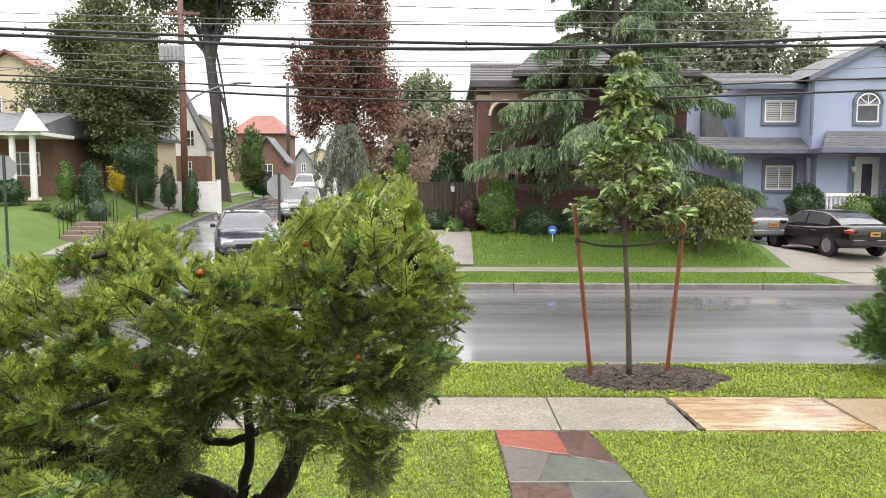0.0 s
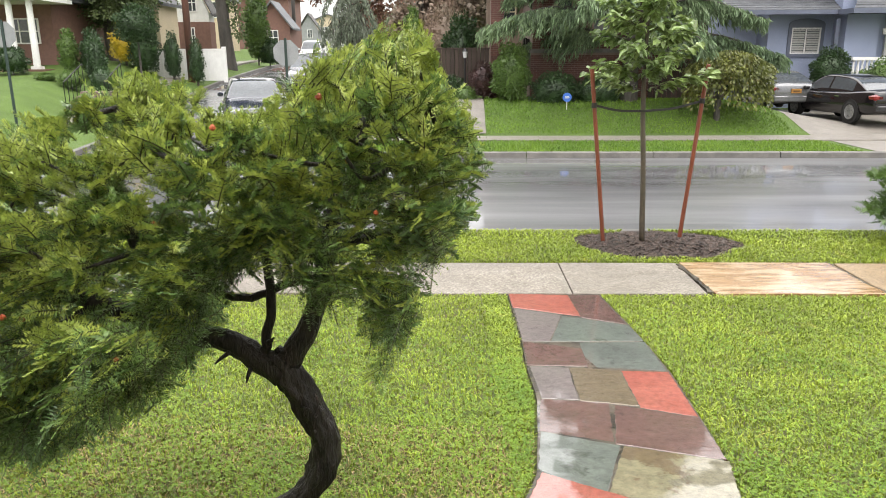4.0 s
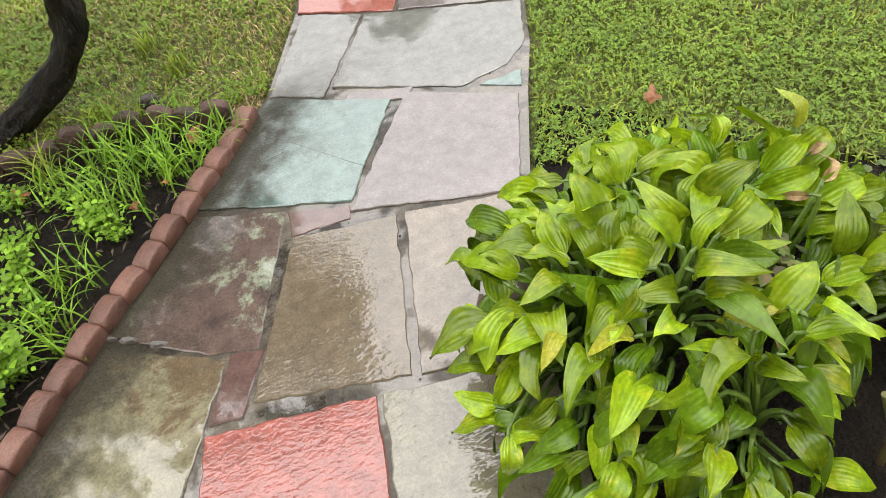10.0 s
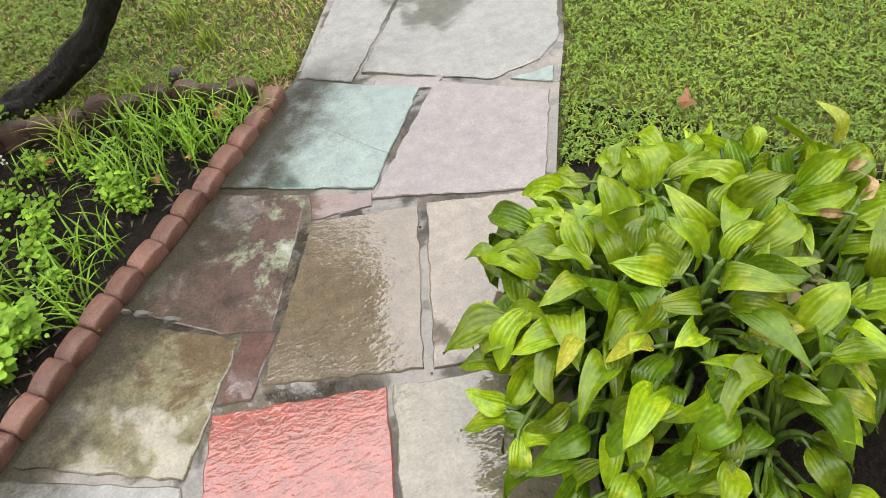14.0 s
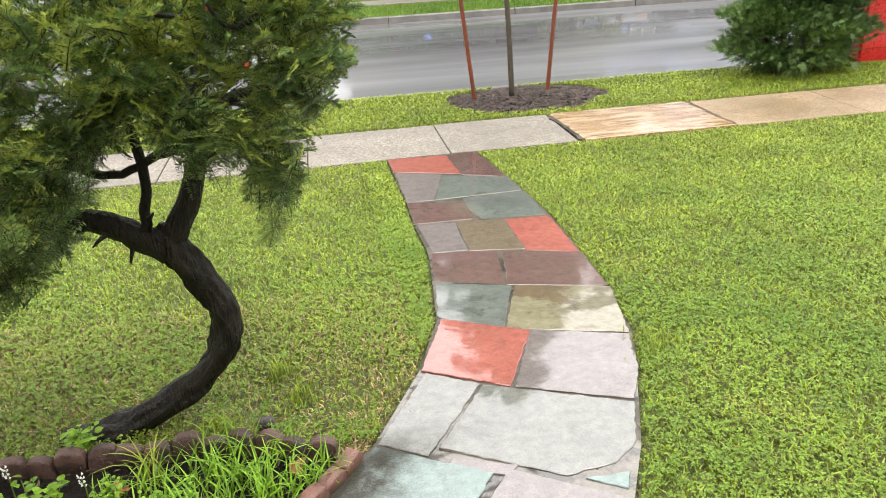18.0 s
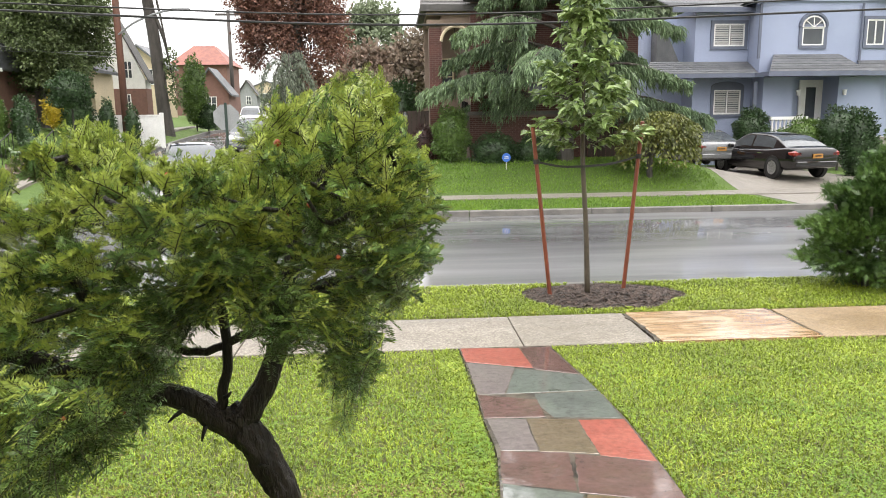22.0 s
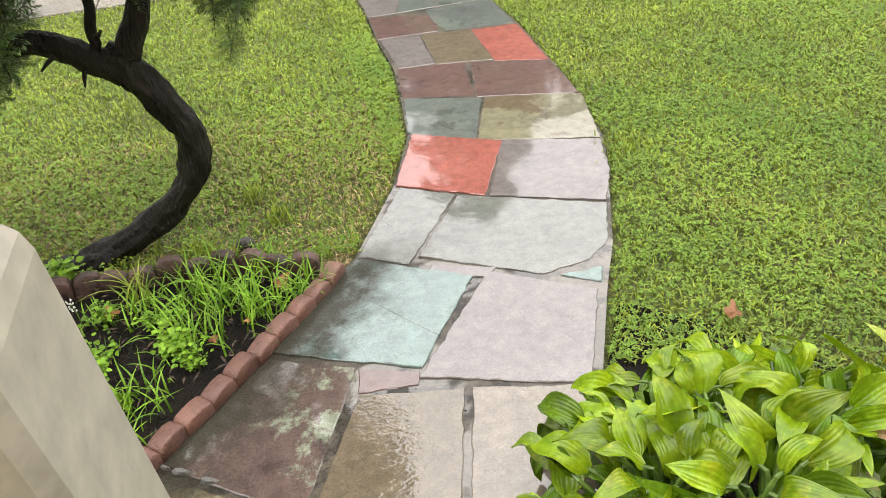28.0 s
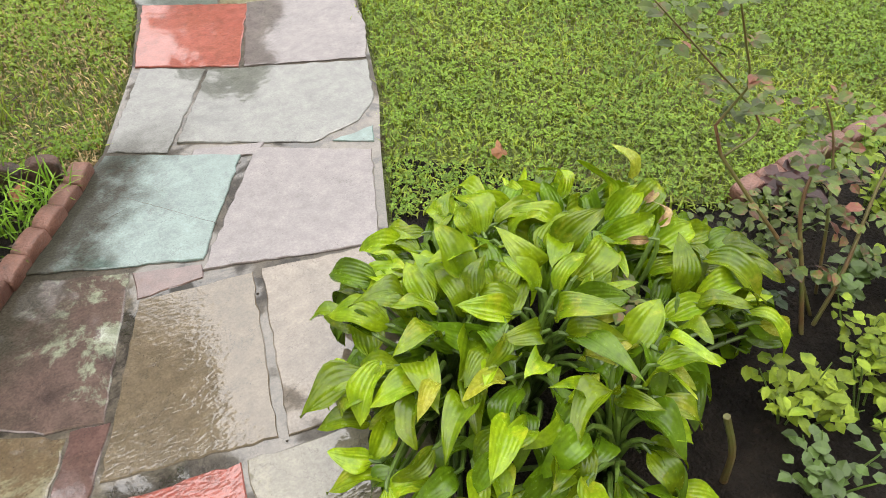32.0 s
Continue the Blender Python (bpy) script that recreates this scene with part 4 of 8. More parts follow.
# ---- lawn: short mown grass with clover, thickest near the house ----
def on_lawn(x, y):
    lx, rx = rail(LEFT_EDGE, y), rail(RIGHT_EDGE, y)
    right = (x > rx + 0.015) & (y > 1.30 - 0.62 * np.clip(x - 0.75, 0, 0.95)) & (y < 6.80)
    left = (x < lx - 0.02) & (y > 2.34 - 0.21 * np.clip((x + 0.45) / 0.35, 0, 1) + 0.02 * np.sin(9 * x)) & (y < 6.80)
    strip = (y > 7.97) & (y < 9.56) & (((x - 2.55) / 1.02) ** 2 + ((y - 8.85) / 0.68) ** 2 > 1 + 0.15 * np.sin(7 * x + 3 * y))
    return right | left | strip


def blades(n, x0, x1, y0, y1, seed, near=1.3, tall=0.032):
    """Blades as thin bent triangles and clover as little flat fans, denser toward the house."""
    r = np.random.default_rng(seed)
    u = r.random(n)
    y = y0 + (y1 - y0) * u**near
    x = r.uniform(x0, x1, n)
    ok = on_lawn(x, y)
    x, y = x[ok], y[ok]
    bare = np.exp(-(((x + 0.45) / 0.95) ** 2 + ((y - 2.5) / 0.42) ** 2) ** 1.5)
    keep = r.random(len(x)) > 0.66 * bare
    x, y = x[keep], y[keep]
    return np.stack([x, y, land(x, y) - 0.028], 1), r


def grass(name, n, x0, x1, y0, y1, seed, tall=0.024, wide=0.0035, near=1.3, label="", m=BLADE, flat=1.0):
    P, r = blades(n, x0, x1, y0, y1, seed, near)
    k = len(P)
    a = r.uniform(0, 2 * math.pi, k)
    far = 1 + 0.11 * np.maximum(P[:, 1] - 1.5, 0)
    patch = 0.75 + 0.5 * np.sin(P[:, 0] * 3.1 + np.sin(P[:, 1] * 2.3)) * np.sin(P[:, 1] * 2.7 + 1)
    h = (tall * r.uniform(0.55, 1.35, k) * (0.85 + 0.2 * patch) + 0.025)[:, None] * np.array([flat])
    w = (wide * far * r.uniform(0.7, 1.4, k))[:, None]
    d = np.stack([np.cos(a), np.sin(a), 0 * a], 1)
    s = np.stack([-np.sin(a), np.cos(a), 0 * a], 1)
    lean = r.uniform(0.2, 1.1, k)[:, None]
    mid = P + np.array([0, 0, 1.0]) * h * 0.6 + d * h * 0.25 * lean
    tip = P + np.array([0, 0, 1.0]) * h * 0.8 + d * h * 0.9 * lean
    V = np.stack([P, mid + s * w, tip, mid - s * w], 1).reshape(-1, 3)
    F = np.arange(k * 4).reshape(-1, 4)
    return tagged(link(name, mesh_np(name, V, F, m)), label, "grass", kind="stuff")


def clover(name, n, x0, x1, y0, y1, seed, near=1.3, label=""):
    P, r = blades(n, x0, x1, y0, y1, seed, near)
    dens = np.sin(P[:, 0] * 2.2 + 0.5) * np.sin(P[:, 1] * 1.9) + 0.6 * np.sin(P[:, 0] * 5.3 + P[:, 1] * 4.1)
    P = P[r.random(len(P)) < (0.55 + 0.35 * dens) * np.clip((6.4 - P[:, 1]) / 3.2, 0, 1) * np.clip((6.3 - np.abs(P[:, 0])) / 3, 0, 1)]
    k = len(P)
    h = r.uniform(0.008, 0.036, k)
    C = P + np.stack([0 * h, 0 * h, h + 0.025], 1)
    a0, rad = r.uniform(0, 6.28, k), r.uniform(0.0045, 0.009, k) * (1 + 0.06 * np.maximum(P[:, 1] - 2, 0))
    Vs, Fs = [], []
    for j in range(3):
        a = a0 + j * 2.094
        d = np.stack([np.cos(a), np.sin(a), r.uniform(-0.5, 0.7, k)], 1)
        s = np.stack([-np.sin(a), np.cos(a), r.uniform(-0.5, 0.5, k)], 1)
        R = rad[:, None]
        Vs.append(np.stack([C, C + d * R * 0.8 + s * R * 0.65, C + d * R * 1.35, C + d * R * 0.8 - s * R * 0.65], 1).reshape(-1, 3))
        Fs.append(np.arange(k)[:, None] * 4 + [0, 1, 2, 3] + j * k * 4)
    return tagged(link(name, mesh_np(name, np.concatenate(Vs), np.concatenate(Fs), CLOVER)), label, "clover", kind="stuff")


grass("lawn_grass", 165000, 0.3, 6.5, 0.7, 6.8, 11, wide=0.0031, label="short wet yellow-green mown lawn grass")
grass("lawn_grass", 85000, -5.0, 0.7, 2.2, 6.8, 12, wide=0.0031, label="short wet mown grass around the leaning yew")
grass("straw_thatch", 24000, -2.2, 0.45, 2.1, 3.7, 18, tall=0.012, wide=0.0028, near=1.6, label="straw-brown dead grass on thin soil by the bed", m=STRAW)
grass("verge_grass", 70000, -6.0, 11.0, 7.97, 9.56, 13, tall=0.03, near=1.0, label="short grass on the verge beside the kerb")
clover("lawn_clover", 140000, 0.3, 6.0, 0.7, 6.3, 14, near=1.6, label="low clover growing through the lawn")
clover("lawn_clover", 70000, -4.0, 0.7, 2.2, 6.3, 15, near=1.5, label="low clover growing through the lawn")

rf = np.random.default_rng(17)
fx, fy = rf.uniform(-3.5, 12, 60000), rf.uniform(17.85, 25.5, 60000)
keep = ~((fy > 20.1) & (fy < 21.45)) & ~((fx > 10.0)) & ~((fx < 0.95) & (fx > -0.85) & (fy > 21.3))
fx, fy = fx[keep], fy[keep]
FP = np.stack([fx, fy, land(fx, fy) - 0.03], 1)
FD = unit(rf.normal(0, 0.5, (len(fx), 3)) + [0, 0, 1.0])
tagged(leaves("lawn_grass", FP, FD, 0.075, BLADE_FAR, None, "short wet green lawn across the street", 0.16, rf), "short wet green lawn across the street", "grass", kind="stuff")

# ---- yew: a leaning trunk and a broad clipped crown ----
yew = thing("yew_tree", "old yew with a twisted leaning dark trunk and broad needled crown", "tree")
TR = spline([(-1.16, 2.50, -0.27, 0.074), (-1.02, 2.50, -0.215, 0.062), (-0.871, 2.50, -0.158, 0.056), (-0.640, 2.50, -0.026, 0.051), (-0.508, 2.50, 0.122, 0.050), (-0.476, 2.50, 0.265, 0.051), (-0.518, 2.50, 0.390, 0.052), (-0.577, 2.50, 0.508, 0.055), (-0.638, 2.51, 0.584, 0.055), (-0.675, 2.52, 0.62, 0.046)], 90)
for i in range(len(TR)):
    TR[i, 3] *= 1 + 0.03 * math.sin(i * 0.5) + 0.02 * math.sin(i * 1.3)
Geo().tube(TR[:, :3], TR[:, 3] * 1.04, 40, 0.34).ob("trunk", BARK, yew, smooth=True)


def bough_of(pts, parent=yew, name="branch", n=22, seg=10, m=BARK):
    q = spline(pts, n)
    q[:, :3] += np.random.default_rng(len(pts)).normal(0, 0.0025, (n, 3))
    Geo().tube(q[:, :3], q[:, 3], seg, 0.2).ob(name, m, parent, smooth=True)
    return q


YEW_BRANCHES = [
    bough_of([(-0.625, 2.50, 0.555, 0.056), (-0.735, 2.50, 0.622, 0.050), (-0.849, 2.50, 0.695, 0.044), (-0.99, 2.48, 0.71, 0.038), (-1.25, 2.42, 0.86, 0.03), (-1.7, 2.4, 1.02, 0.018)]),
    bough_of([(-0.63, 2.50, 0.565, 0.050), (-0.57, 2.50, 0.66, 0.045), (-0.50, 2.52, 0.78, 0.040), (-0.45, 2.55, 1.0, 0.034), (-0.40, 2.6, 1.25, 0.026), (-0.25, 2.62, 1.55, 0.014)]),
    bough_of([(-0.695, 2.50, 0.60, 0.021), (-0.675, 2.50, 0.72, 0.019), (-0.655, 2.52, 0.86, 0.018), (-0.72, 2.62, 1.10, 0.015), (-0.85, 2.65, 1.35, 0.010)]),
    bough_of([(-0.46, 2.54, 0.92, 0.022), (-0.60, 2.53, 0.90, 0.017), (-0.80, 2.52, 0.85, 0.014), (-1.1, 2.45, 1.08, 0.012)]),
    bough_of([(-0.45, 2.56, 1.02, 0.024), (-0.28, 2.56, 1.08, 0.02), (-0.10, 2.54, 1.10, 0.015), (0.03, 2.52, 1.12, 0.008)]),
    bough_of([(-0.46, 2.55, 0.98, 0.02), (-0.56, 2.6, 1.06, 0.016), (-0.60, 2.65, 1.25, 0.01)]),
    bough_of([(-0.98, 2.46, 0.76, 0.025), (-1.05, 2.40, 1.0, 0.02), (-1.15, 2.35, 1.3, 0.012)]),
    bough_of([(-1.25, 2.42, 0.86, 0.022), (-1.36, 2.35, 0.78, 0.016), (-1.45, 2.3, 0.6, 0.01)]),
    bough_of([(-0.38, 2.58, 1.25, 0.018), (-0.22, 2.5, 1.35, 0.014), (-0.02, 2.45, 1.4, 0.008)]),
    bough_of([(-0.78, 2.6, 1.2, 0.014), (-0.98, 2.5, 1.35, 0.011), (-1.1, 2.42, 1.55, 0.007)]),
]


CROWN_X = (-2.4, -1.9, -1.54, -1.38, -1.23, -1.03, -0.90, -0.80, -0.69, -0.60, -0.52, -0.44, -0.33, -0.23, -0.13, -0.05, 0.0, 0.055, 0.11, 0.14)
CROWN_TOP = (1.40, 1.50, 1.60, 1.56, 1.62, 1.67, 1.61, 1.56, 1.55, 1.57, 1.64, 1.71, 1.77, 1.82, 1.86, 1.73, 1.62, 1.54, 1.46, 1.36)
CROWN_LOW = (0.60, 0.42, 0.30, 0.34, 0.44, 0.52, 0.64, 0.80, 0.92, 0.97, 0.93, 0.84, 0.68, 0.58, 0.76, 0.97, 1.05, 1.15, 1.20, 1.30)


def yew_foliage():
    """Feathered branchlets with side shoots and two ranks of flat needles, gathered in loose pads on the outside of the crown, with gaps between."""
    r = np.random.default_rng(21)
    C, R = [], []
    while len(C) < 250:
        x = r.uniform(-2.3, 0.05)
        top, low = np.interp(x, CROWN_X, CROWN_TOP), np.interp(x, CROWN_X, CROWN_LOW)
        z = r.uniform(low + 0.10, top - 0.10)
        half = 0.62 * math.sqrt(max(0.06, 1 - ((x + 0.9) / 1.3) ** 2)) * (0.7 if z < low + 0.2 else 1)
        y = 2.60 + half * r.uniform(-1, 0.9)
        if all((x - c[0]) ** 2 + (y - c[1]) ** 2 + (z - c[2]) ** 2 > 0.082**2 for c in C):
            C.append((x, y, z))
            R.append(r.uniform(0.09, 0.13))
    # drooping sprays under the right side, at the far left and along the rim
    C += [(-1.15, 2.40, 1.0), (-1.30, 2.35, 0.95), (-1.0, 2.40, 0.98), (-0.85, 2.40, 1.05), (-0.74, 2.45, 1.10), (-1.45, 2.30, 0.80), (-0.90, 2.35, 1.20), (-1.22, 2.3, 1.18), (-1.5, 2.3, 1.0), (-1.35, 2.3, 0.68), (-0.41, 2.40, 1.27), (-0.65, 2.40, 1.25), (-0.50, 2.35, 1.15), (-0.30, 2.35, 1.18), (-0.58, 2.35, 1.38), (-0.14, 2.7, 0.74), (-0.27, 2.65, 0.70), (-0.22, 2.6, 0.86), (-0.06, 2.7, 1.04), (-1.25, 2.25, 0.60), (-1.42, 2.25, 0.46), (-1.12, 2.3, 0.72), (-0.98, 2.3, 0.84), (-0.14, 2.7, 1.74), (-0.24, 2.7, 1.66), (-0.34, 2.65, 1.60), (-0.10, 2.6, 1.60), (0.03, 2.6, 1.44), (0.05, 2.6, 1.32), (-1.03, 2.5, 1.55), (-1.15, 2.5, 1.45), (-0.45, 2.6, 1.55), (-0.05, 2.35, 1.15), (0.02, 2.4, 1.22), (-0.14, 2.3, 1.25), (-0.2, 2.35, 1.08), (-0.06, 2.4, 1.36), (-0.16, 2.35, 1.42), (-0.28, 2.3, 1.30), (-0.3, 2.3, 1.0), (-0.1, 2.45, 1.02)]
    R += [0.13, 0.13, 0.12, 0.12, 0.11, 0.13, 0.12, 0.12, 0.13, 0.12, 0.12, 0.12, 0.12, 0.12, 0.12, 0.09, 0.10, 0.10, 0.09, 0.16, 0.15, 0.16, 0.14, 0.11, 0.13, 0.13, 0.14, 0.11, 0.10, 0.13, 0.15, 0.12, 0.13, 0.11, 0.14, 0.13, 0.12, 0.13, 0.14, 0.12, 0.11]
    # low sprays that hide the long bough
    for x in np.linspace(-1.75, -0.86, 11):
        C.append((x + r.uniform(-0.03, 0.03), r.uniform(2.16, 2.34), float(np.interp(x, CROWN_X, CROWN_LOW)) + r.uniform(0.16, 0.30)))
        R.append(0.14)
    C, R = np.array(C), np.array(R)
    # dark boughs that reach into each pad
    root = np.concatenate([q[4:, :3] for q in YEW_BRANCHES])
    for c in C[:250:2]:
        if c[2] < np.interp(c[0], CROWN_X, CROWN_LOW) + 0.25:
            continue
        near = root[np.argmin(((root - c) ** 2).sum(1) + 0.3 * np.maximum(root[:, 2] - c[2], 0))]
        half = (near + c) / 2 + r.normal(0, 0.03, 3) - [0, 0, 0.02]
        Geo().tube(spline([tuple(near), tuple(half), tuple(c)], 8), [0.011, 0.0105, 0.0095, 0.0085, 0.0075, 0.0065, 0.005, 0.003], 6).ob("twig", BARK, yew, smooth=True)
    # main shoots of each pad: upright tufts above, flat drooping combs below
    per = 13
    k = np.repeat(np.arange(len(C)), per)
    n = len(k)
    low, top = np.interp(C[:, 0], CROWN_X, CROWN_LOW)[k], np.interp(C[:, 0], CROWN_X, CROWN_TOP)[k]
    high = np.clip((C[k][:, 2] - low) / (top - low), 0, 1)[:, None]
    out_ = unit((C - [-0.85, 2.75, 1.05]) * [0.7, 1.2, 0.9])[k]
    a = r.uniform(0, 6.283, n)
    flat = np.stack([np.cos(a), np.sin(a) * 0.9 - 0.25, 0.1 * np.sin(3 * a)], 1)
    D = unit(flat * (1.1 - 0.55 * high) + out_ * 0.75 + np.array([0, 0, 1.0]) * (1.05 * high - 0.22) + r.normal(0, 0.22, (n, 3)))
    L = (R[k] * r.uniform(0.95, 1.55, n))[:, None] * (1.35 - 0.5 * high)
    B = C[k] + r.normal(0, 1, (n, 3)) * R[k][:, None] * 0.30 - D * L * 0.25
    nor = unit(np.array([0, -0.35, 1.0]) + out_ * 0.5 * high + r.normal(0, 0.45, (n, 3)))
    nor = unit(nor - D * (nor * D).sum(1)[:, None])
    side = unit(np.cross(D, nor))
    sag = (0.36 - 0.32 * high) * r.uniform(0.5, 1.4, (n, 1))
    mood = r.normal(0, 0.24, n) + r.normal(0, 0.12, len(C))[k]
    SH = [(B, D, L, nor, sag, k, mood, np.ones(n), high)]
    for t, sg in ((0.18, 1), (0.30, -1), (0.42, 1), (0.54, -1), (0.66, 1), (0.78, -1)):
        pick = r.random(n) < 0.78
        q = B + D * L * t - np.array([0, 0, 1.0]) * sag * L * t * t
        d = unit(D * 0.85 + side * sg * r.uniform(0.6, 1.0, (n, 1)) + nor * r.uniform(-0.1, 0.35, (n, 1)) - np.array([0, 0, 0.5]) * sag * t)
        ln = L * r.uniform(0.34, 0.62, (n, 1)) * (1.15 - 0.65 * t)
        SH.append(tuple(v[pick] for v in (q, d, ln, unit(nor + r.normal(0, 0.25, (n, 3))), sag * 0.6, k, mood + r.normal(0, 0.12, n), np.zeros(n), high)))
    B, D, L, nor, sag, k, mood, main, high = [np.concatenate(q) for q in zip(*SH)]
    tip = B + D * L
    tip[:, 2] -= (sag * L)[:, 0]
    top, low = np.interp(tip[:, 0], CROWN_X, CROWN_TOP), np.interp(tip[:, 0], CROWN_X, CROWN_LOW)
    ok = (tip[:, 2] < top + r.normal(0.005, 0.028, len(B))) & (tip[:, 2] > low - 0.05 * r.random(len(B))) & (B[:, 2] > np.interp(B[:, 0], CROWN_X, CROWN_LOW) - 0.03) & (tip[:, 0] < 0.165 + r.normal(0, 0.015, len(B))) & (B[:, 0] < 0.13)
    ok &= r.random(len(tip)) < np.clip(0.72 + 0.6 * high[:, 0], 0, 0.95)
    thin = C[k][:, 2] < np.interp(C[k][:, 0], CROWN_X, CROWN_LOW) + 0.14
    ok &= ~(thin & (C[k][:, 0] > -0.5) & (r.random(len(B)) < 0.30))
    B, D, L, nor, sag, k, mood, main, high = [v[ok] for v in (B, D, L, nor, sag, k, mood, main, high)]
    side = unit(np.cross(D, nor))
    # old needles inside, their dark also painting the crown's shade, a mid green, and new growth on the outer and upper
    # sprays
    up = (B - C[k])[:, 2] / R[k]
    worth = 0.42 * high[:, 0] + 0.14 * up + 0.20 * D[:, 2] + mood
    out = {0: [], 1: [], 2: []}
    down = np.array([0, 0, 1.0])
    # bushy needles all round the upper shoots, two flat ranks on the lower ones
    for kind, upper, pairs in ((1, True, 15), (0, True, 7), (1, False, 17), (0, False, 9)):
        w = (main == kind) & ((high[:, 0] > 0.36) == upper)
        b, d, ln, no, si, sg_, wo, hi = B[w], D[w], L[w], nor[w], side[w], sag[w], worth[w], high[w]
        n = len(b)
        for j in range(pairs):
            t = (j + 0.4 + 0.3 * r.random((n, 1))) / pairs
            Q = b + d * ln * t - down * sg_ * ln * t * t
            age_shade = np.digitize(wo + 0.22 * (t[:, 0] - 0.5), (0.06, 0.34))
            turn = r.uniform(-0.4, 0.4, (n, 1))
            for rank in ((0.25, 1.25, 2.1, 3.0) if upper and kind else (0.3, 1.57, 2.85) if upper else (0.1, 3.04)):
                az = rank + turn * (1.0 if upper else 0.35)
                ray = si * np.cos(az) + no * np.sin(az)
                nl = (0.0195 if upper else 0.027) * (1.12 - 0.5 * np.abs(t - 0.4) - 0.3 * (t > 0.9)) * r.uniform(0.8, 1.15, (n, 1))
                fw = unit(ray + d * ((0.55 if upper else 0.3) + 0.8 * t**2) + r.normal(0, 0.08, (n, 3)))
                wd = unit(np.cross(fw, ray + no * 0.6 + 0.01)) * (0.0021 if upper else 0.0030)
                quad = np.stack([Q, Q + fw * nl * 0.5 + wd, Q + fw * nl, Q + fw * nl * 0.5 - wd], 1)
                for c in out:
                    out[c].append(quad[age_shade == c].reshape(-1, 3))
    for c, m, nm in ((0, NEEDLE_OLD_SHADED, "deep green old needles, darkened for the shade inside the crown"), (1, NEEDLE, "dark glossy needles"), (2, NEEDLE_TIP, "yellow-green new needles")):
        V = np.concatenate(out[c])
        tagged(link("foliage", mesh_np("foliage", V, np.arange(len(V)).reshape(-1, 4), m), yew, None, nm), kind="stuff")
    # thin dark stems along every shoot
    Vs, wd = [], np.where(main > 0, 0.0021, 0.0011)[:, None]
    for q in (nor * wd, side * wd):
        for t0, t1 in ((0.0, 0.5), (0.5, 0.95)):
            p0, p1 = [B + D * L * t - down * sag * L * t * t for t in (t0, t1)]
            Vs.append(np.stack([p0 - q * (1 - 0.6 * t0), p0 + q * (1 - 0.6 * t0), p1 + q * (1 - 0.6 * t1), p1 - q * (1 - 0.6 * t1)], 1).reshape(-1, 3))
    V = np.concatenate(Vs)
    tagged(link("twig_work", mesh_np("twig_work", V, np.arange(len(V)).reshape(-1, 4), SHOOT), yew), kind="stuff")
    return B


for x, y, z, dx, dz in ((-0.80, 2.44, 0.665, -0.05, -0.035), (-0.73, 2.44, 0.600, -0.01, -0.045), (-0.66, 2.45, 0.70, 0.03, 0.03), (-0.55, 2.44, 0.44, 0.035, 0.012)):
    Geo().tube([(x, y, z), (x + dx * 0.6, y - 0.02, z + dz * 0.5), (x + dx, y - 0.03, z + dz)], [0.010, 0.007, 0.003], 6).ob("dead_stub", BARK, yew, smooth=True)
YB = yew_foliage()
for i in range(26):
    q = YB[(i * 397 + 11) % len(YB)]
    rr = 0.008 + 0.006 * ((i * 7) % 5) / 5
    Geo().loft([[(q[0] + rr * s * math.cos(a), q[1] - 0.05 + rr * s * math.sin(a), q[2] + rr * h) for a in (0.0, 1.05, 2.1, 3.14, 4.19, 5.24)] for s, h in ((0.4, -0.9), (1, -0.2), (0.8, 0.5), (0.2, 1))]).ob("withered_tip", BERRY, yew, "orange withered shoot tip")

# ---- hosta clump beside the path ----
hosta = thing("hosta", "large lime-green hosta clump with ribbed wet leaves", "plant")


def hosta_leaf(ln, wd, arch, cup, seed, ribs=13):
    """A pointed oval blade with fine parallel ribs and a wavy rim, arched along its length; the tip points to +x."""
    nu, nv = 11, 35
    rnd = random.Random(seed)
    ph, roll, bend = rnd.uniform(0, 6), rnd.uniform(-0.35, 0.35), rnd.uniform(-0.10, 0.10)
    V = []
    for i in range(nu):
        u = i / (nu - 1)
        half = wd * 0.5 * (u + 0.012) ** 0.55 * (1 - u) ** 0.80 * 2.05
        half = max(half, 0.0015)
        x = ln * u
        zc = arch * ln * (0.62 * math.sin(u * 1.9) - 1.0 * u * u)
        for j in range(nv):
            v = 2 * j / (nv - 1) - 1
            rib = 0.0013 * math.cos(v * math.pi * ribs / 2) * (1 - u) ** 0.5
            wave = 0.014 * math.sin(9 * u + ph + (1.5 if v > 0 else 0)) * v * v
            V.append((x, v * half + bend * ln * u * u, zc + cup * half * (abs(v) ** 1.3) + roll * half * v - 0.006 * math.exp(-(v / 0.10) ** 2) * (1 - u) + rib + wave))
    F = [(i * nv + j, (i + 1) * nv + j, (i + 1) * nv + j + 1, i * nv + j + 1) for i in range(nu - 1) for j in range(nv - 1)]
    return V, F


def leaf_set(m, n, seed):
    out = []
    for i in range(n):
        rnd = random.Random(seed + i)
        V, F = hosta_leaf(rnd.uniform(0.18, 0.22), rnd.uniform(0.112, 0.142), rnd.uniform(0.25, 1.1), rnd.uniform(0.1, 0.75), seed + i, rnd.choice((13, 15, 15, 17)))
        out.append(mesh("leaf", V, F, m, True))
    return out


LEAF_A, LEAF_B, LEAF_C, LEAF_D = leaf_set(HOSTA, 12, 40), leaf_set(HOSTA_SHADED, 6, 60), leaf_set(HOSTA_YELLOW, 3, 80), leaf_set(WITHERED, 2, 90)
rnd = random.Random(5)
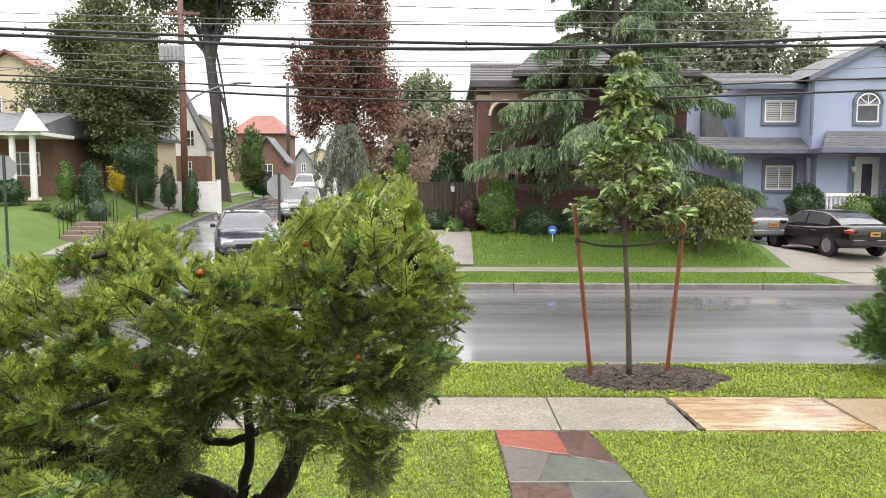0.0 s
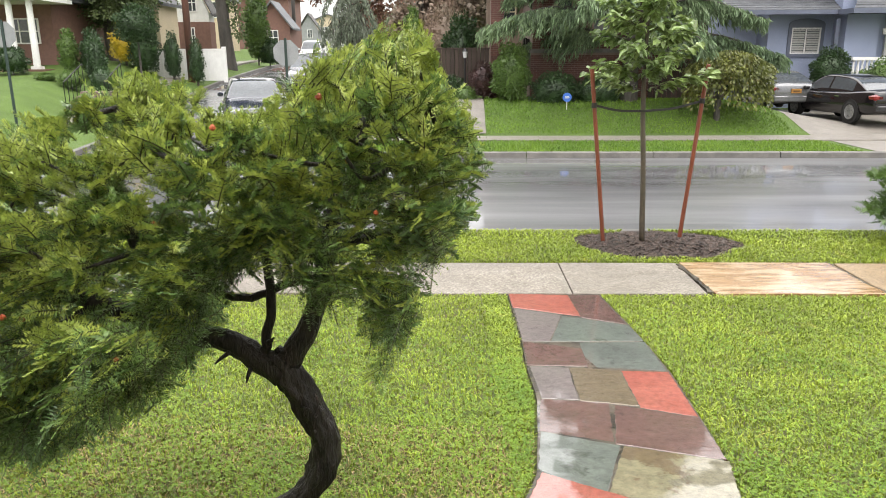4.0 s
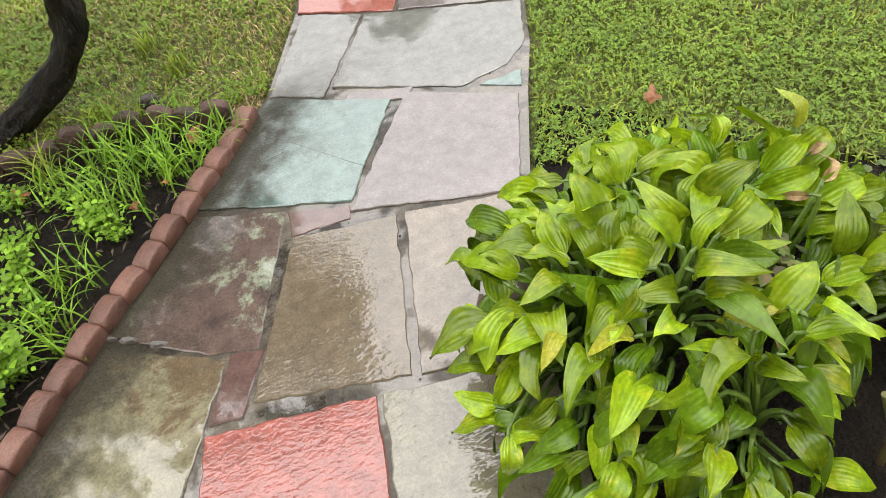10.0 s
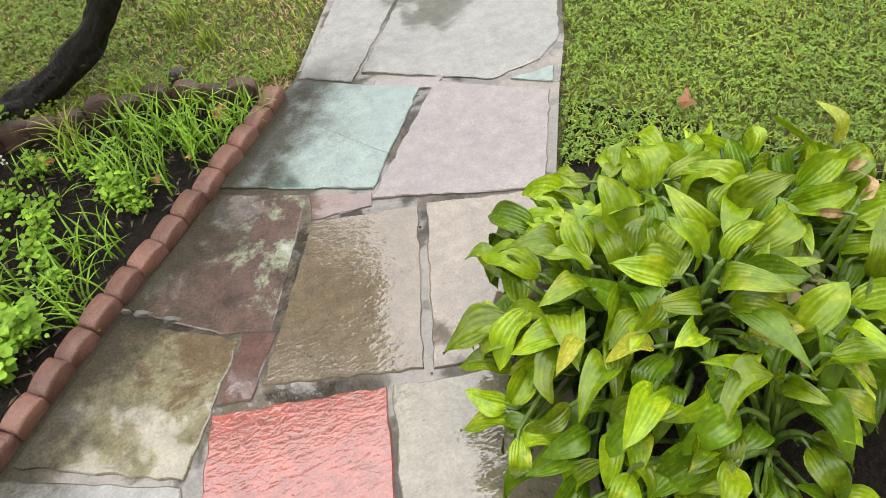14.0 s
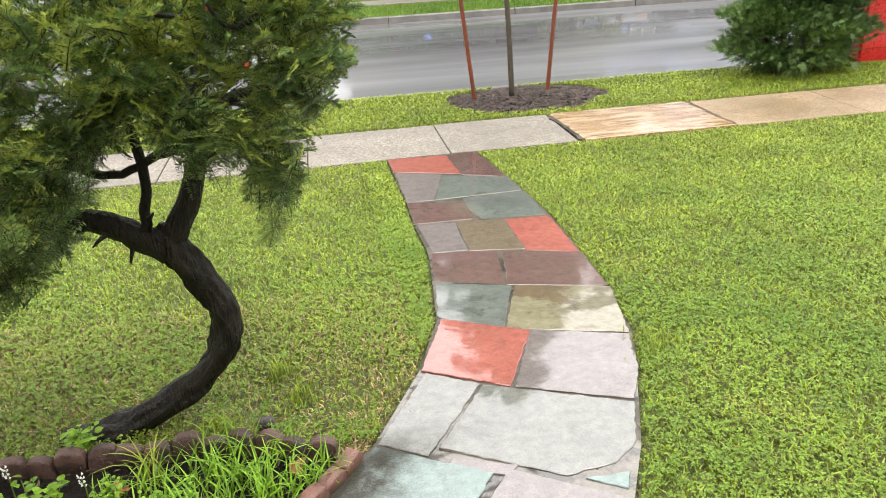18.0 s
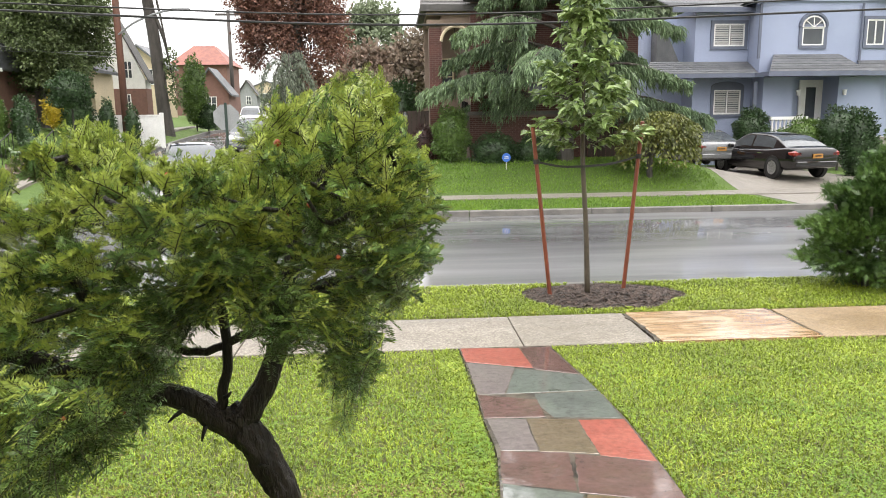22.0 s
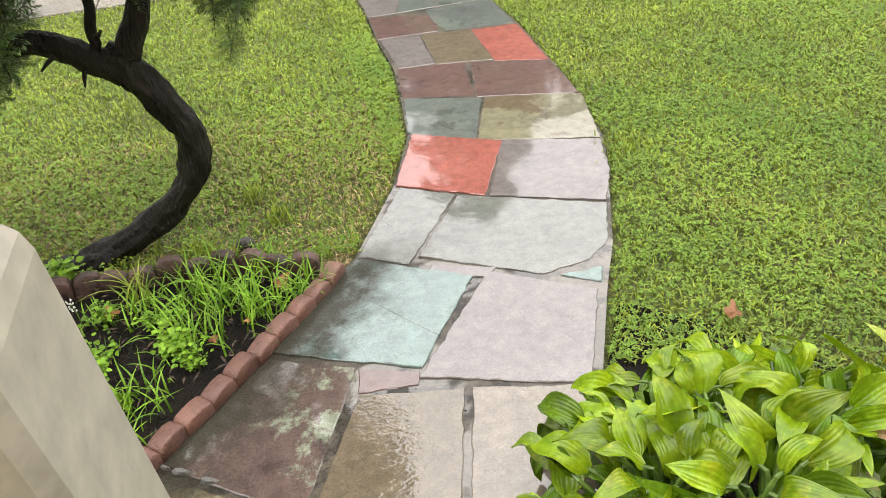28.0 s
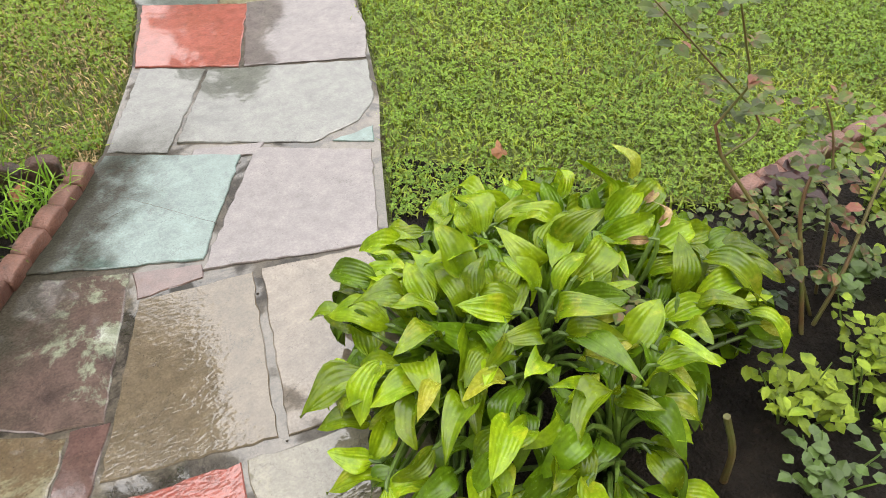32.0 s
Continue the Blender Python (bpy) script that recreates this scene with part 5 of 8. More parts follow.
# Leaves on long stalks crowd an uneven mound in several crowns, tips outward but loosely strewn, the lowest lying over the path.
CROWNS = [(0.66, 0.86, 0.30), (0.95, 0.78, 0.34), (0.62, 0.56, 0.30), (0.90, 0.44, 0.28), (1.18, 0.66, 0.28), (0.48, 0.70, 0.24), (0.66, 0.30, 0.28)]


def hosta_blade(cx, cy, ex, ey, z, ang, tilt, roll, me, s, wide):
    M = pose(ex, ey, z, 0, 0, ang) @ pose(0, 0, 0, roll, -tilt, 0) @ Matrix.Diagonal((s, s * wide, s, 1))
    link("leaf", me, hosta, M)
    ca, sa, drop = math.cos(math.radians(ang)), math.sin(math.radians(ang)), -SLOPE * cy - 0.02
    Geo().tube(spline([(cx, cy, drop), ((cx * 0.45 + ex * 0.55) - 0.03 * ca, (cy * 0.45 + ey * 0.55) - 0.03 * sa, drop + (z - drop) * 0.72), (ex - 0.02 * ca, ey - 0.02 * sa, z - 0.003), (ex + 0.01 * ca, ey + 0.01 * sa, z)], 8), [0.008, 0.0075, 0.007, 0.0065, 0.006, 0.005, 0.004, 0.0025], 6).ob("stalk", STALK, hosta)


BLADES = []
for i in range(470):
    f = math.sqrt((i + 0.5) / 470)
    a = i * 2.39996 + rnd.uniform(-0.2, 0.2)
    ex, ey = 0.715 + 0.525 * f * math.cos(a), 0.60 + 0.485 * f * math.sin(a)
    cx, cy, rad = min(CROWNS, key=lambda c: math.hypot(c[0] - ex, c[1] - ey))
    q = math.hypot((ex - 0.715) / 0.58, (ey - 0.60) / 0.53)
    if math.hypot((ex - 0.97) / 0.36, (ey - 0.13) / 0.24) < 1 or ex < rail(RIGHT_EDGE, ey) - 0.16 or math.hypot(ex - 0.84, ey - 0.53) < 0.07:
        continue
    near = math.hypot(ex - cx, ey - cy) + 0.03
    vx = 0.8 * (ex - 0.72) / 0.55 + 0.5 * (ex - cx) / near
    vy = 0.8 * (ey - 0.60) / 0.50 + 0.5 * (ey - cy) / near
    ang = math.degrees(math.atan2(vy, vx)) + rnd.gauss(0, 33)
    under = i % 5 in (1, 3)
    # every fifth pair lies a hand lower, its colour darkened for the shade of the rest
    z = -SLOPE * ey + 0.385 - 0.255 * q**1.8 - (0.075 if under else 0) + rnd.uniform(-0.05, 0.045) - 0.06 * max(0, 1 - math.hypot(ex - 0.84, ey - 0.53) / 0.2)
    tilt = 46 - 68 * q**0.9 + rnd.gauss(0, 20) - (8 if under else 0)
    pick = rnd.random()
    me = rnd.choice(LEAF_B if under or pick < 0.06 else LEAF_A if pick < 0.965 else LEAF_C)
    BLADES.append((cx, cy, ex, ey, max(z, -SLOPE * ey + 0.05), ang, tilt, rnd.gauss(0, 26), me, rnd.uniform(0.44, 0.74) * (0.7 if pick >= 0.965 else 1), rnd.uniform(0.82, 1.08)))
BLADES.sort(key=lambda b: -b[4] - 0.4 * math.hypot(b[2] - 0.79, b[3] - 0.62))
for b in BLADES[:288]:
    hosta_blade(*b)
# the crowded leaves underneath, too close to tell apart, all in the shade-darkened green
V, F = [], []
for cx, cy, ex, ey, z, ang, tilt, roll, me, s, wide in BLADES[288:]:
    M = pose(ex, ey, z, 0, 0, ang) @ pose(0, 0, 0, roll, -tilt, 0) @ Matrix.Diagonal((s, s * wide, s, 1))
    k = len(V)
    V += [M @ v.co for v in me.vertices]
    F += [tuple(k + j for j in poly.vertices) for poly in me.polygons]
tagged(link("understorey", mesh("understorey", V, F, HOSTA_SHADED, True), hosta), kind="stuff")
# withered and torn leaves caught in the clump
for x, y, z, ang, tilt, roll, sc in ((1.00, 0.63, 0.33, 40, 20, 50, 0.36), (0.94, 0.60, 0.35, 140, -10, -40, 0.30), (0.85, 0.47, 0.30, 250, -30, 30, 0.26), (1.05, 0.72, 0.30, 10, 15, 30, 0.30), (0.72, 0.40, 0.28, 280, -40, 10, 0.24)):
    hosta_blade(0.85, 0.58, x, y, z, ang, tilt, roll, LEAF_D[int(ang) % 2], sc, 0.7)
# large single leaves at the foot of the clump
for x, y, z, ang, tilt, roll, sc in ((0.80, 0.36, 0.16, -20, -8, -12, 0.78), (0.62, 0.27, 0.15, 255, -48, 8, 0.82), (0.50, 0.33, 0.16, 240, -45, -10, 0.74), (0.72, 0.20, 0.06, -40, 5, 10, 0.60)):
    hosta_blade(0.70, 0.42, x, y, z, ang, tilt, roll, LEAF_A[int(10 * x) % 9], sc, 1.0)
# one blade that reaches over the path and a yellowing one that stands above the rest
hosta_blade(0.45, 0.72, 0.30, 0.70, 0.20, 172, -8, 15, LEAF_A[2], 0.85, 0.9)
hosta_blade(1.0, 0.80, 1.10, 0.82, 0.27, 80, 50, 10, LEAF_C[0], 0.5, 0.8)

# ---- beds ----
def soil(name, pts, label):
    P = np.array(pts)
    r = np.random.default_rng(3)
    c = P.mean(0)
    g, rings = Geo(), 9
    n = len(P) * 4
    ring = spline(np.vstack([P, P[:1]]), n + 1)[:-1]
    for k in range(rings):
        s = 1 - k / rings
        q = c + (ring - c) * s
        g.v += [(x, y, -SLOPE * y - 0.022 + 0.03 * (1 - s) + r.uniform(-0.008, 0.012)) for x, y in q]
    for k in range(rings - 1):
        for i in range(n):
            j = (i + 1) % n
            g.f.append((k * n + i, k * n + j, (k + 1) * n + j, (k + 1) * n + i))
    g.f.append(tuple((rings - 1) * n + i for i in range(n)))
    return tagged(g.ob(name, SOIL, smooth=True), label, "soil", kind="structure")


soil("flower_bed_soil", [(-0.04, 2.06), (-0.40, 1.62), (-0.66, 1.34), (-0.90, 1.06), (-1.30, 0.55), (-2.4, 0.3), (-3.0, 1.2), (-2.6, 2.4), (-1.5, 2.36), (-0.7, 2.32)], "dark wet soil of the flower bed beside the path")
soil("hosta_bed_soil", [(0.86, 1.62), (0.62, 1.18), (0.45, 0.70), (0.26, 0.15), (0.2, -0.5), (2.8, -0.7), (3.0, 0.6), (2.2, 0.84), (1.62, 0.80), (1.2, 1.25)], "dark wet soil under the hosta and roses")


def scallop_mesh(w, h, d, m, rise):
    """One cast edging block: a rounded head on a straight foot."""
    n, R = 12, w * 0.5
    rings = []
    for y, drop, f in ((-d / 2, 0.007, 0.985), (-d / 2 + 0.003, 0.002, 0.995), (-d / 2 + 0.007, 0.0, 1.0), (d / 2 - 0.007, 0.0, 1.0), (d / 2 - 0.003, 0.002, 0.995), (d / 2, 0.007, 0.985)):
        top = [(-R * f * math.cos(math.pi * i / n), h - rise + rise * math.sin(math.pi * i / n) ** 0.62 - drop) for i in range(n + 1)]
        rings.append([(x, y, z) for x, z in [(-R * f, -0.10)] + top + [(R * f, -0.10)]])
    return mesh("block", *(lambda g: (g.v, g.f))(Geo().loft(rings)), m, True)


SCALLOP, SCALLOP_OLD = scallop_mesh(0.1046, 0.064, 0.058, EDGING, 0.024), scallop_mesh(0.104, 0.100, 0.044, EDGING_OLD, 0.048)


def edging(label, pts, step_=0.1045, sink=0.0, block=SCALLOP, loose=1.0):
    top = thing("bed_edging", label, "edging")
    q = spline(pts, 200)
    s = np.r_[0, np.cumsum(np.hypot(*np.diff(q, axis=0).T))]
    rr = random.Random(9)
    for i in range(int(s[-1] / step_)):
        at = [np.interp((i + 0.5) * step_, s, q[:, c]) for c in (0, 1)]
        b = [np.interp((i + 0.6) * step_, s, q[:, c]) for c in (0, 1)]
        ang = math.degrees(math.atan2(b[1] - at[1], b[0] - at[0]))
        link("block", block, top, pose(at[0], at[1], -SLOPE * at[1] - sink + loose * rr.uniform(-0.006, 0.006), loose * rr.uniform(-4, 4), loose * rr.uniform(-3, 3), ang + loose * rr.uniform(-5, 5)))
    return top


edging("scalloped red-brown concrete edging beside the path", [(-0.045, 2.075), (-0.20, 1.87), (-0.385, 1.655), (-0.645, 1.36), (-0.86, 1.095), (-1.30, 0.55)])
edging("half-buried scalloped red-brown edging behind the bed", [(-0.12, 2.13), (-0.47, 2.26), (-0.89, 2.30), (-1.25, 2.31), (-1.9, 2.33), (-2.6, 2.3)], sink=0.02, block=SCALLOP_OLD, loose=3.0)
edging("scalloped red-brown edging at the rose bed", [(1.62, 0.80), (1.95, 0.80), (2.3, 0.78), (2.8, 0.7)], sink=0.005)


# ---- young staked street tree ----
young = thing("young_tree", "young staked street tree with a slim trunk and pale green leaves", "tree")
yt = spline([(2.37, 8.88, -0.58, 0.036), (2.33, 8.88, 0.3, 0.032), (2.27, 8.88, 1.2, 0.028), (2.27, 8.9, 2.2, 0.018), (2.28, 8.9, 3.52, 0.005)], 24)
Geo().tube(yt[:, :3], yt[:, 3], 10).ob("trunk", BARK_YOUNG, young, smooth=True)
ry = np.random.default_rng(31)
LP, LD = [], []
for i in range(34):
    t = 0.55 + 0.44 * i / 34
    b = yt[int(t * 23), :3]
    a = i * 2.4
    ln = (0.66 - 0.54 * (i / 34) ** 1.3) * ry.uniform(0.75, 1.15)
    tip = b + np.array([math.cos(a) * ln, math.sin(a) * ln, 0.22 * ln + 0.05])
    Geo().tube([b, (b + tip) / 2 + [0, 0, 0.04], tip], [0.008, 0.006, 0.003], 5).ob("branch", BARK_YOUNG, young)
    n = int(24 + 82 * ln)
    u = ry.uniform(0.15, 1.05, n)[:, None]
    Q = b + (tip - b) * u + ry.normal(0, 0.05, (n, 3)) * [1, 1, 0.6]
    LP.append(Q)
    LD.append(unit((tip - b) * 0.8 + ry.normal(0, 0.38, (n, 3)) * [1, 1, 0.5] + [0, 0, -0.22]))
tagged(leaves("foliage", np.concatenate(LP), np.concatenate(LD), 0.125, YOUNG_LEAF, young, "pale green drooping leaves", 0.34, ry, 0.2, 0.2, 0.6), kind="stuff")


def stake(x, y, tx, ty, top, label):
    ob = thing("tree_stake", label, "stake", "stakes of the young tree")
    g = Geo()
    rings = []
    for z, r in ((WALK_Z - 0.2, 0.027), (top - 0.012, 0.026), (top, 0.018)):
        f = (z - WALK_Z) / (top - WALK_Z)
        cx, cy = x + (tx - x) * f, y + (ty - y) * f
        rings.append([(cx + r * math.cos(a + 0.4), cy + r * math.sin(a + 0.4), z) for a in (2 * math.pi * s / 8 for s in range(8))])
    g.loft(rings).ob("pole", STAKE, ob, smooth=False)
    f = 0.80
    cx, cy, cz = x + (tx - x) * f, y + (ty - y) * f, WALK_Z + (top - WALK_Z) * f
    Geo().cyl(cx, cy, cz - 0.03, cz + 0.03, 0.034, seg=10).ob("strap_band", STRAP, ob)
    return (cx, cy, cz)


s1 = stake(1.89, 8.92, 1.64, 8.88, 1.55, "red-brown round wooden stake driven beside the young tree")
s2 = stake(2.90, 9.08, 3.07, 9.05, 1.60, "red-brown round wooden stake driven beside the young tree")
tie = thing("tree_tie", "black webbing tie strung between two stakes and the trunk", "strap")
mid = np.array([2.29, 8.86, 1.06])
for nm, q in (("strap", s1), ("strap", s2)):
    m3 = (np.array(q) + mid) / 2 - [0, 0, 0.03]
    pts = spline([q, m3, (mid[0], mid[1] - 0.02, mid[2])], 8)
    Geo().loft([[(p[0], p[1] - 0.004, p[2] - 0.014), (p[0], p[1] + 0.004, p[2] - 0.014), (p[0], p[1] + 0.004, p[2] + 0.014), (p[0], p[1] - 0.004, p[2] + 0.014)] for p in pts]).ob(nm, STRAP, tie)

# Mulch ring: a low mound strewn with chips.
mg, rm = Geo(), random.Random(3)


def ragged(a):
    return 0.06 * math.sin(3 * a) + 0.05 * math.sin(5 * a + 1.0) + 0.035 * math.sin(11 * a + 2.0) + 0.02 * math.sin(19 * a)


rings = []
for k in range(7):
    s = 1 - k / 6.5
    rings.append([(2.55 + 1.0 * s * math.cos(a) * (1 + ragged(a)), 8.85 + 0.66 * s * math.sin(a) * (1 + ragged(a + 1.3)), WALK_Z - 0.03 + 0.045 * (1 - s * s) + rm.uniform(-0.006, 0.006)) for a in (2 * math.pi * i / 40 for i in range(40))])
mulch = tagged(mg.loft(rings).ob("mulch_bed", MULCH, smooth=True), "dark wet wood mulch mounded round the young tree", "mulch", kind="structure")
chips = Geo()
for i in range(1900):
    a = rm.uniform(0, 6.28)
    s = math.sqrt(rm.random()) * (1 + ragged(a)) * rm.choice((1, 1, 1, 1, 1.08))
    x, y, z = 2.55 + 1.02 * s * math.cos(a), 8.85 + 0.68 * s * math.sin(a), WALK_Z - 0.03 + 0.045 * (1 - s * s) + 0.008
    l, w, q = rm.uniform(0.02, 0.055), rm.uniform(0.007, 0.016), rm.uniform(0, 6.28)
    c, sn = math.cos(q), math.sin(q)
    tz = rm.uniform(-0.022, 0.022)
    chips.add([(x - c * l - sn * w, y - sn * l + c * w, z - tz), (x - c * l + sn * w, y - sn * l - c * w, z - tz), (x + c * l + sn * w, y + sn * l - c * w, z + tz), (x + c * l - sn * w, y + sn * l + c * w, z + tz), (x, y, z + 0.012)], [(0, 1, 4), (1, 2, 4), (2, 3, 4), (3, 0, 4)])
tagged(chips.ob("mulch_chips", MULCH), "scattered wet brown bark chips", "mulch", kind="stuff")


# ---- shrubs and trees ----
def shell(r, n, c, rad, low=-0.9, inner=0.72, lump=0.12):
    """Places in the outer shell of a lumpy ellipsoid, with outward ways."""
    d = unit(r.normal(size=(int(n * 1.6), 3)))
    d = d[d[:, 2] > low][:n]
    l = 1 + lump * np.sin(d[:, 0] * 7 + c[0]) * np.sin(d[:, 1] * 6 + c[1]) + lump * np.sin(d[:, 2] * 9 + 2 * d[:, 0])
    q = np.array(c) + d * np.array(rad) * (l * r.uniform(inner, 1.0, len(d)))[:, None]
    return q, unit(d + r.normal(0, 0.5, d.shape))


def shrub(name, label, m, c, rad, n, size, seed, low=-0.85, category="shrub", group="", stem=True, width=0.35):
    ob = thing(name, label, category, group)
    r = np.random.default_rng(seed)
    base = (c[0], c[1], land_z(c[0], c[1]) - 0.05 if c[1] > 3 else c[2] - rad[2])
    Geo().tube([(base[0], base[1], base[2] - 0.05), (c[0], c[1], c[2])], [0.05, 0.03], 6).ob("stem", BARK_GREY, ob)
    n *= 2
    size *= 0.84
    core = Geo()
    lon = 14
    core.loft([[(c[0] + rad[0] * 0.82 * math.cos(f) * math.cos(a), c[1] + rad[1] * 0.82 * math.cos(f) * math.sin(a), c[2] + rad[2] * 0.82 * math.sin(f)) for a in (6.2832 * q / lon for q in range(lon))] for f in np.linspace(-1.25, 1.45, 8)])
    core.ob("inner_foliage", m, ob, smooth=True)
    P, D = shell(r, n, c, rad, low)
    tagged(leaves("foliage", P, D, size, m, ob, "", width, r), kind="stuff")
    return ob


# Big juniper on the verge: upright ragged sprays.
def sprays(r, c, rad, n, ln, m, parent, per=9, droop=0.3, needle=0.05, upw=0.5):
    """Feathery sprays: a spine with short paired scales, for conifers."""
    P, D = shell(r, n, c, rad, -0.95, 0.55, 0.16)
    k = len(P)
    D = unit(D + [0, 0, upw])
    L = ln * r.uniform(0.6, 1.3, k)[:, None]
    sd = unit(np.cross(D, r.normal(size=(k, 3))))
    Vs = []
    for j in range(per):
        t = (j + 0.5) / per
        Q = P + D * L * t + np.array([0, 0, -1.0]) * droop * L * t * t
        for sg in (-1, 1):
            w = unit(D + sd * sg * 1.1)
            nl = needle * (1.15 - t) * r.uniform(0.7, 1.3, (k, 1))
            Vs.append(np.stack([Q - D * nl * 0.16, Q + w * nl + sd * 0.0, Q + D * nl * 0.22], 1).reshape(-1, 3))
    V = np.concatenate(Vs)
    return tagged(link("foliage", mesh_np("foliage", V, np.arange(len(V)).reshape(-1, 3), m), parent), kind="stuff")


jun = thing("juniper_bush", "large ragged dark green juniper bush on the verge", "shrub")
rj = np.random.default_rng(41)
g = Geo()
for i in range(6):
    a = i * 1.05
    g.tube([(6.15 + 0.08 * math.cos(a), 9.0 + 0.08 * math.sin(a), WALK_Z - 0.1), (6.15 + 0.5 * math.cos(a), 9.0 + 0.4 * math.sin(a), 0.5)], [0.05, 0.02], 7)
g.ob("stem", BARK_GREY, jun)
for c, rad, n in (((6.28, 8.98, -0.02), (0.98, 0.60, 0.60), 5200), ((6.42, 8.98, 0.48), (0.84, 0.55, 0.50), 3800), ((6.62, 9.0, 0.95), (0.52, 0.4, 0.42), 1500), ((6.72, 9.0, 1.35), (0.26, 0.26, 0.42), 520), ((7.05, 9.0, 0.95), (0.55, 0.42, 0.62), 1400)):
    sprays(rj, c, rad, n, 0.15, JUNIPER, jun, 7, 0.15, 0.06, 0.55)


def tree(name, label, m, bark, trunk, pads, size, seed, width=0.4, droop=0.1, forked=True, category="tree"):
    """A tapered trunk, a limb into every pad of the crown, and many leaves in lumpy pads."""
    ob = thing(name, label, category)
    q = spline(trunk, 22)
    Geo().tube(q[:, :3], q[:, 3], 12).ob("trunk", bark, ob, smooth=True)
    r = np.random.default_rng(seed)
    P, D = [], []
    for i, (x, y, z, rx, ry_, rz, n) in enumerate(pads):
        if forked:
            b = q[min(21, 12 + (i * 5) % 9)]
            Geo().tube(spline([(*b[:3], b[3] * 0.5), ((b[0] + x) / 2 + 0.2, (b[1] + y) / 2, (b[2] + z) / 2 - 0.1, b[3] * 0.3), (x, y, z, 0.02)], 8)[:, :3], np.linspace(b[3] * 0.5, 0.02, 8), 6).ob("branch", bark, ob)
        a, d = shell(r, n, (x, y, z), (rx, ry_, rz), -1, 0.35, 0.22)
        P.append(a)
        D.append(unit(d + [0, 0, -droop * 2]))
    tagged(leaves("foliage", np.concatenate(P), np.concatenate(D), size, m, ob, "", width, r), kind="stuff")
    return ob


def pads(seed, x, y, z, rx, ry_, rz, count, each, scale=0.36):
    """Clumps spread through a crown."""
    r = random.Random(seed)
    out = []
    for i in range(count):
        while True:
            a, b, c = r.uniform(-1, 1), r.uniform(-1, 1), r.uniform(-1, 1)
            if 0.2 < a * a + b * b + c * c < 1:
                break
        f = scale * r.uniform(0.7, 1.25)
        out.append((x + a * rx * 0.85, y + b * ry_ * 0.85, z + c * rz * 0.88, rx * f, ry_ * f, rz * f * 0.85, each))
    return out


tree("copper_beech", "tall copper-leaved tree with dark russet foliage", COPPER_LEAF, BARK_GREY, [(-4.9, 38, 0.5, 0.3), (-4.9, 38, 4, 0.26), (-4.9, 38, 9, 0.15), (-4.8, 38, 13, 0.05)],
     [(-4.9 + (p[0] + 4.9) * (1.12 - 0.085 * (p[2] - 7.0)), *p[1:]) for p in pads(1, -4.9, 38, 8.6, 2.9, 2.8, 5.6, 46, 1900, 0.32)], 0.13, 51, 0.4, 0.2)
tree("street_maple", "broad dark green street tree on a raised lawn", OAK_LEAF, BARK_GREY, [(-15.0, 33, 0.9, 0.26), (-15.3, 33, 2.4, 0.22), (-15.2, 33, 5, 0.16), (-15.2, 33, 9, 0.06)],
     pads(2, -15.2, 33, 6.6, 3.3, 3.0, 3.9, 40, 2100, 0.32), 0.125, 52)
tree("street_tree", "tall street tree with a bare grey trunk beside the road", OAK_LEAF, BARK_GREY, [(-12.15, 40, 0.5, 0.44), (-12.3, 40, 2.6, 0.34), (-12.45, 40, 5.5, 0.31), (-12.75, 40, 8.5, 0.27), (-13.2, 40, 12.6, 0.19), (-13.3, 40, 16, 0.12)],
     pads(3, -12.8, 40, 14.5, 4.9, 3.8, 3.9, 26, 2100) + [(-9.8, 39.4, 11.5, 1.0, 0.9, 0.9, 900), (-11.8, 40, 4.6, 0.4, 0.4, 0.9, 260), (-11.6, 40, 3.2, 0.45, 0.45, 0.8, 260), (-15.1, 40, 11.0, 1.5, 1.2, 1.2, 900)], 0.155, 53)
# Their haziness is only the pale leaf colour.
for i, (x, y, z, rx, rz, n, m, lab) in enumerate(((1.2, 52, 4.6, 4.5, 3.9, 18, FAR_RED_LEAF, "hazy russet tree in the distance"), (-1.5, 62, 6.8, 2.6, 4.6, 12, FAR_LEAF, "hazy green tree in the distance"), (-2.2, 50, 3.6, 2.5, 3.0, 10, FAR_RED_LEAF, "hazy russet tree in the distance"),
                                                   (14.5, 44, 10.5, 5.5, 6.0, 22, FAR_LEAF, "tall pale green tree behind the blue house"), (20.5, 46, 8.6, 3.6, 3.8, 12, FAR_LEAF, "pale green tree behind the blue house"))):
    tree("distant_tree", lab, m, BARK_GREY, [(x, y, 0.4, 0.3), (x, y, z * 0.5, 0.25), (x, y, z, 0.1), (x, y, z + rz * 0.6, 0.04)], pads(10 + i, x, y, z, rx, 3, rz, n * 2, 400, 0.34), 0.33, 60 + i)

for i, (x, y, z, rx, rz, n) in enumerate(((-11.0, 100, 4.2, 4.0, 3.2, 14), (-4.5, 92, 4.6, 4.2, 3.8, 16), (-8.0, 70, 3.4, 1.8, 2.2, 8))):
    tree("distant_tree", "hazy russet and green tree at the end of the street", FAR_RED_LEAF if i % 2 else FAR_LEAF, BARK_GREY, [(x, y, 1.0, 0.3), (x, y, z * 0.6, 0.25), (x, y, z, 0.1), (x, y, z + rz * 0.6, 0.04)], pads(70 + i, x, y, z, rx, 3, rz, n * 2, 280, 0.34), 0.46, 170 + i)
weeper = thing("weeping_conifer", "pale blue-green weeping conifer with hanging boughs", "tree")
WEEP_GREEN = mat("pale_weeping_needle", (0.20, 0.23, 0.17), (0.12, 0.15, 0.105), 0.5, 0.9, 20, 0, island=0.4, trans=0.15)
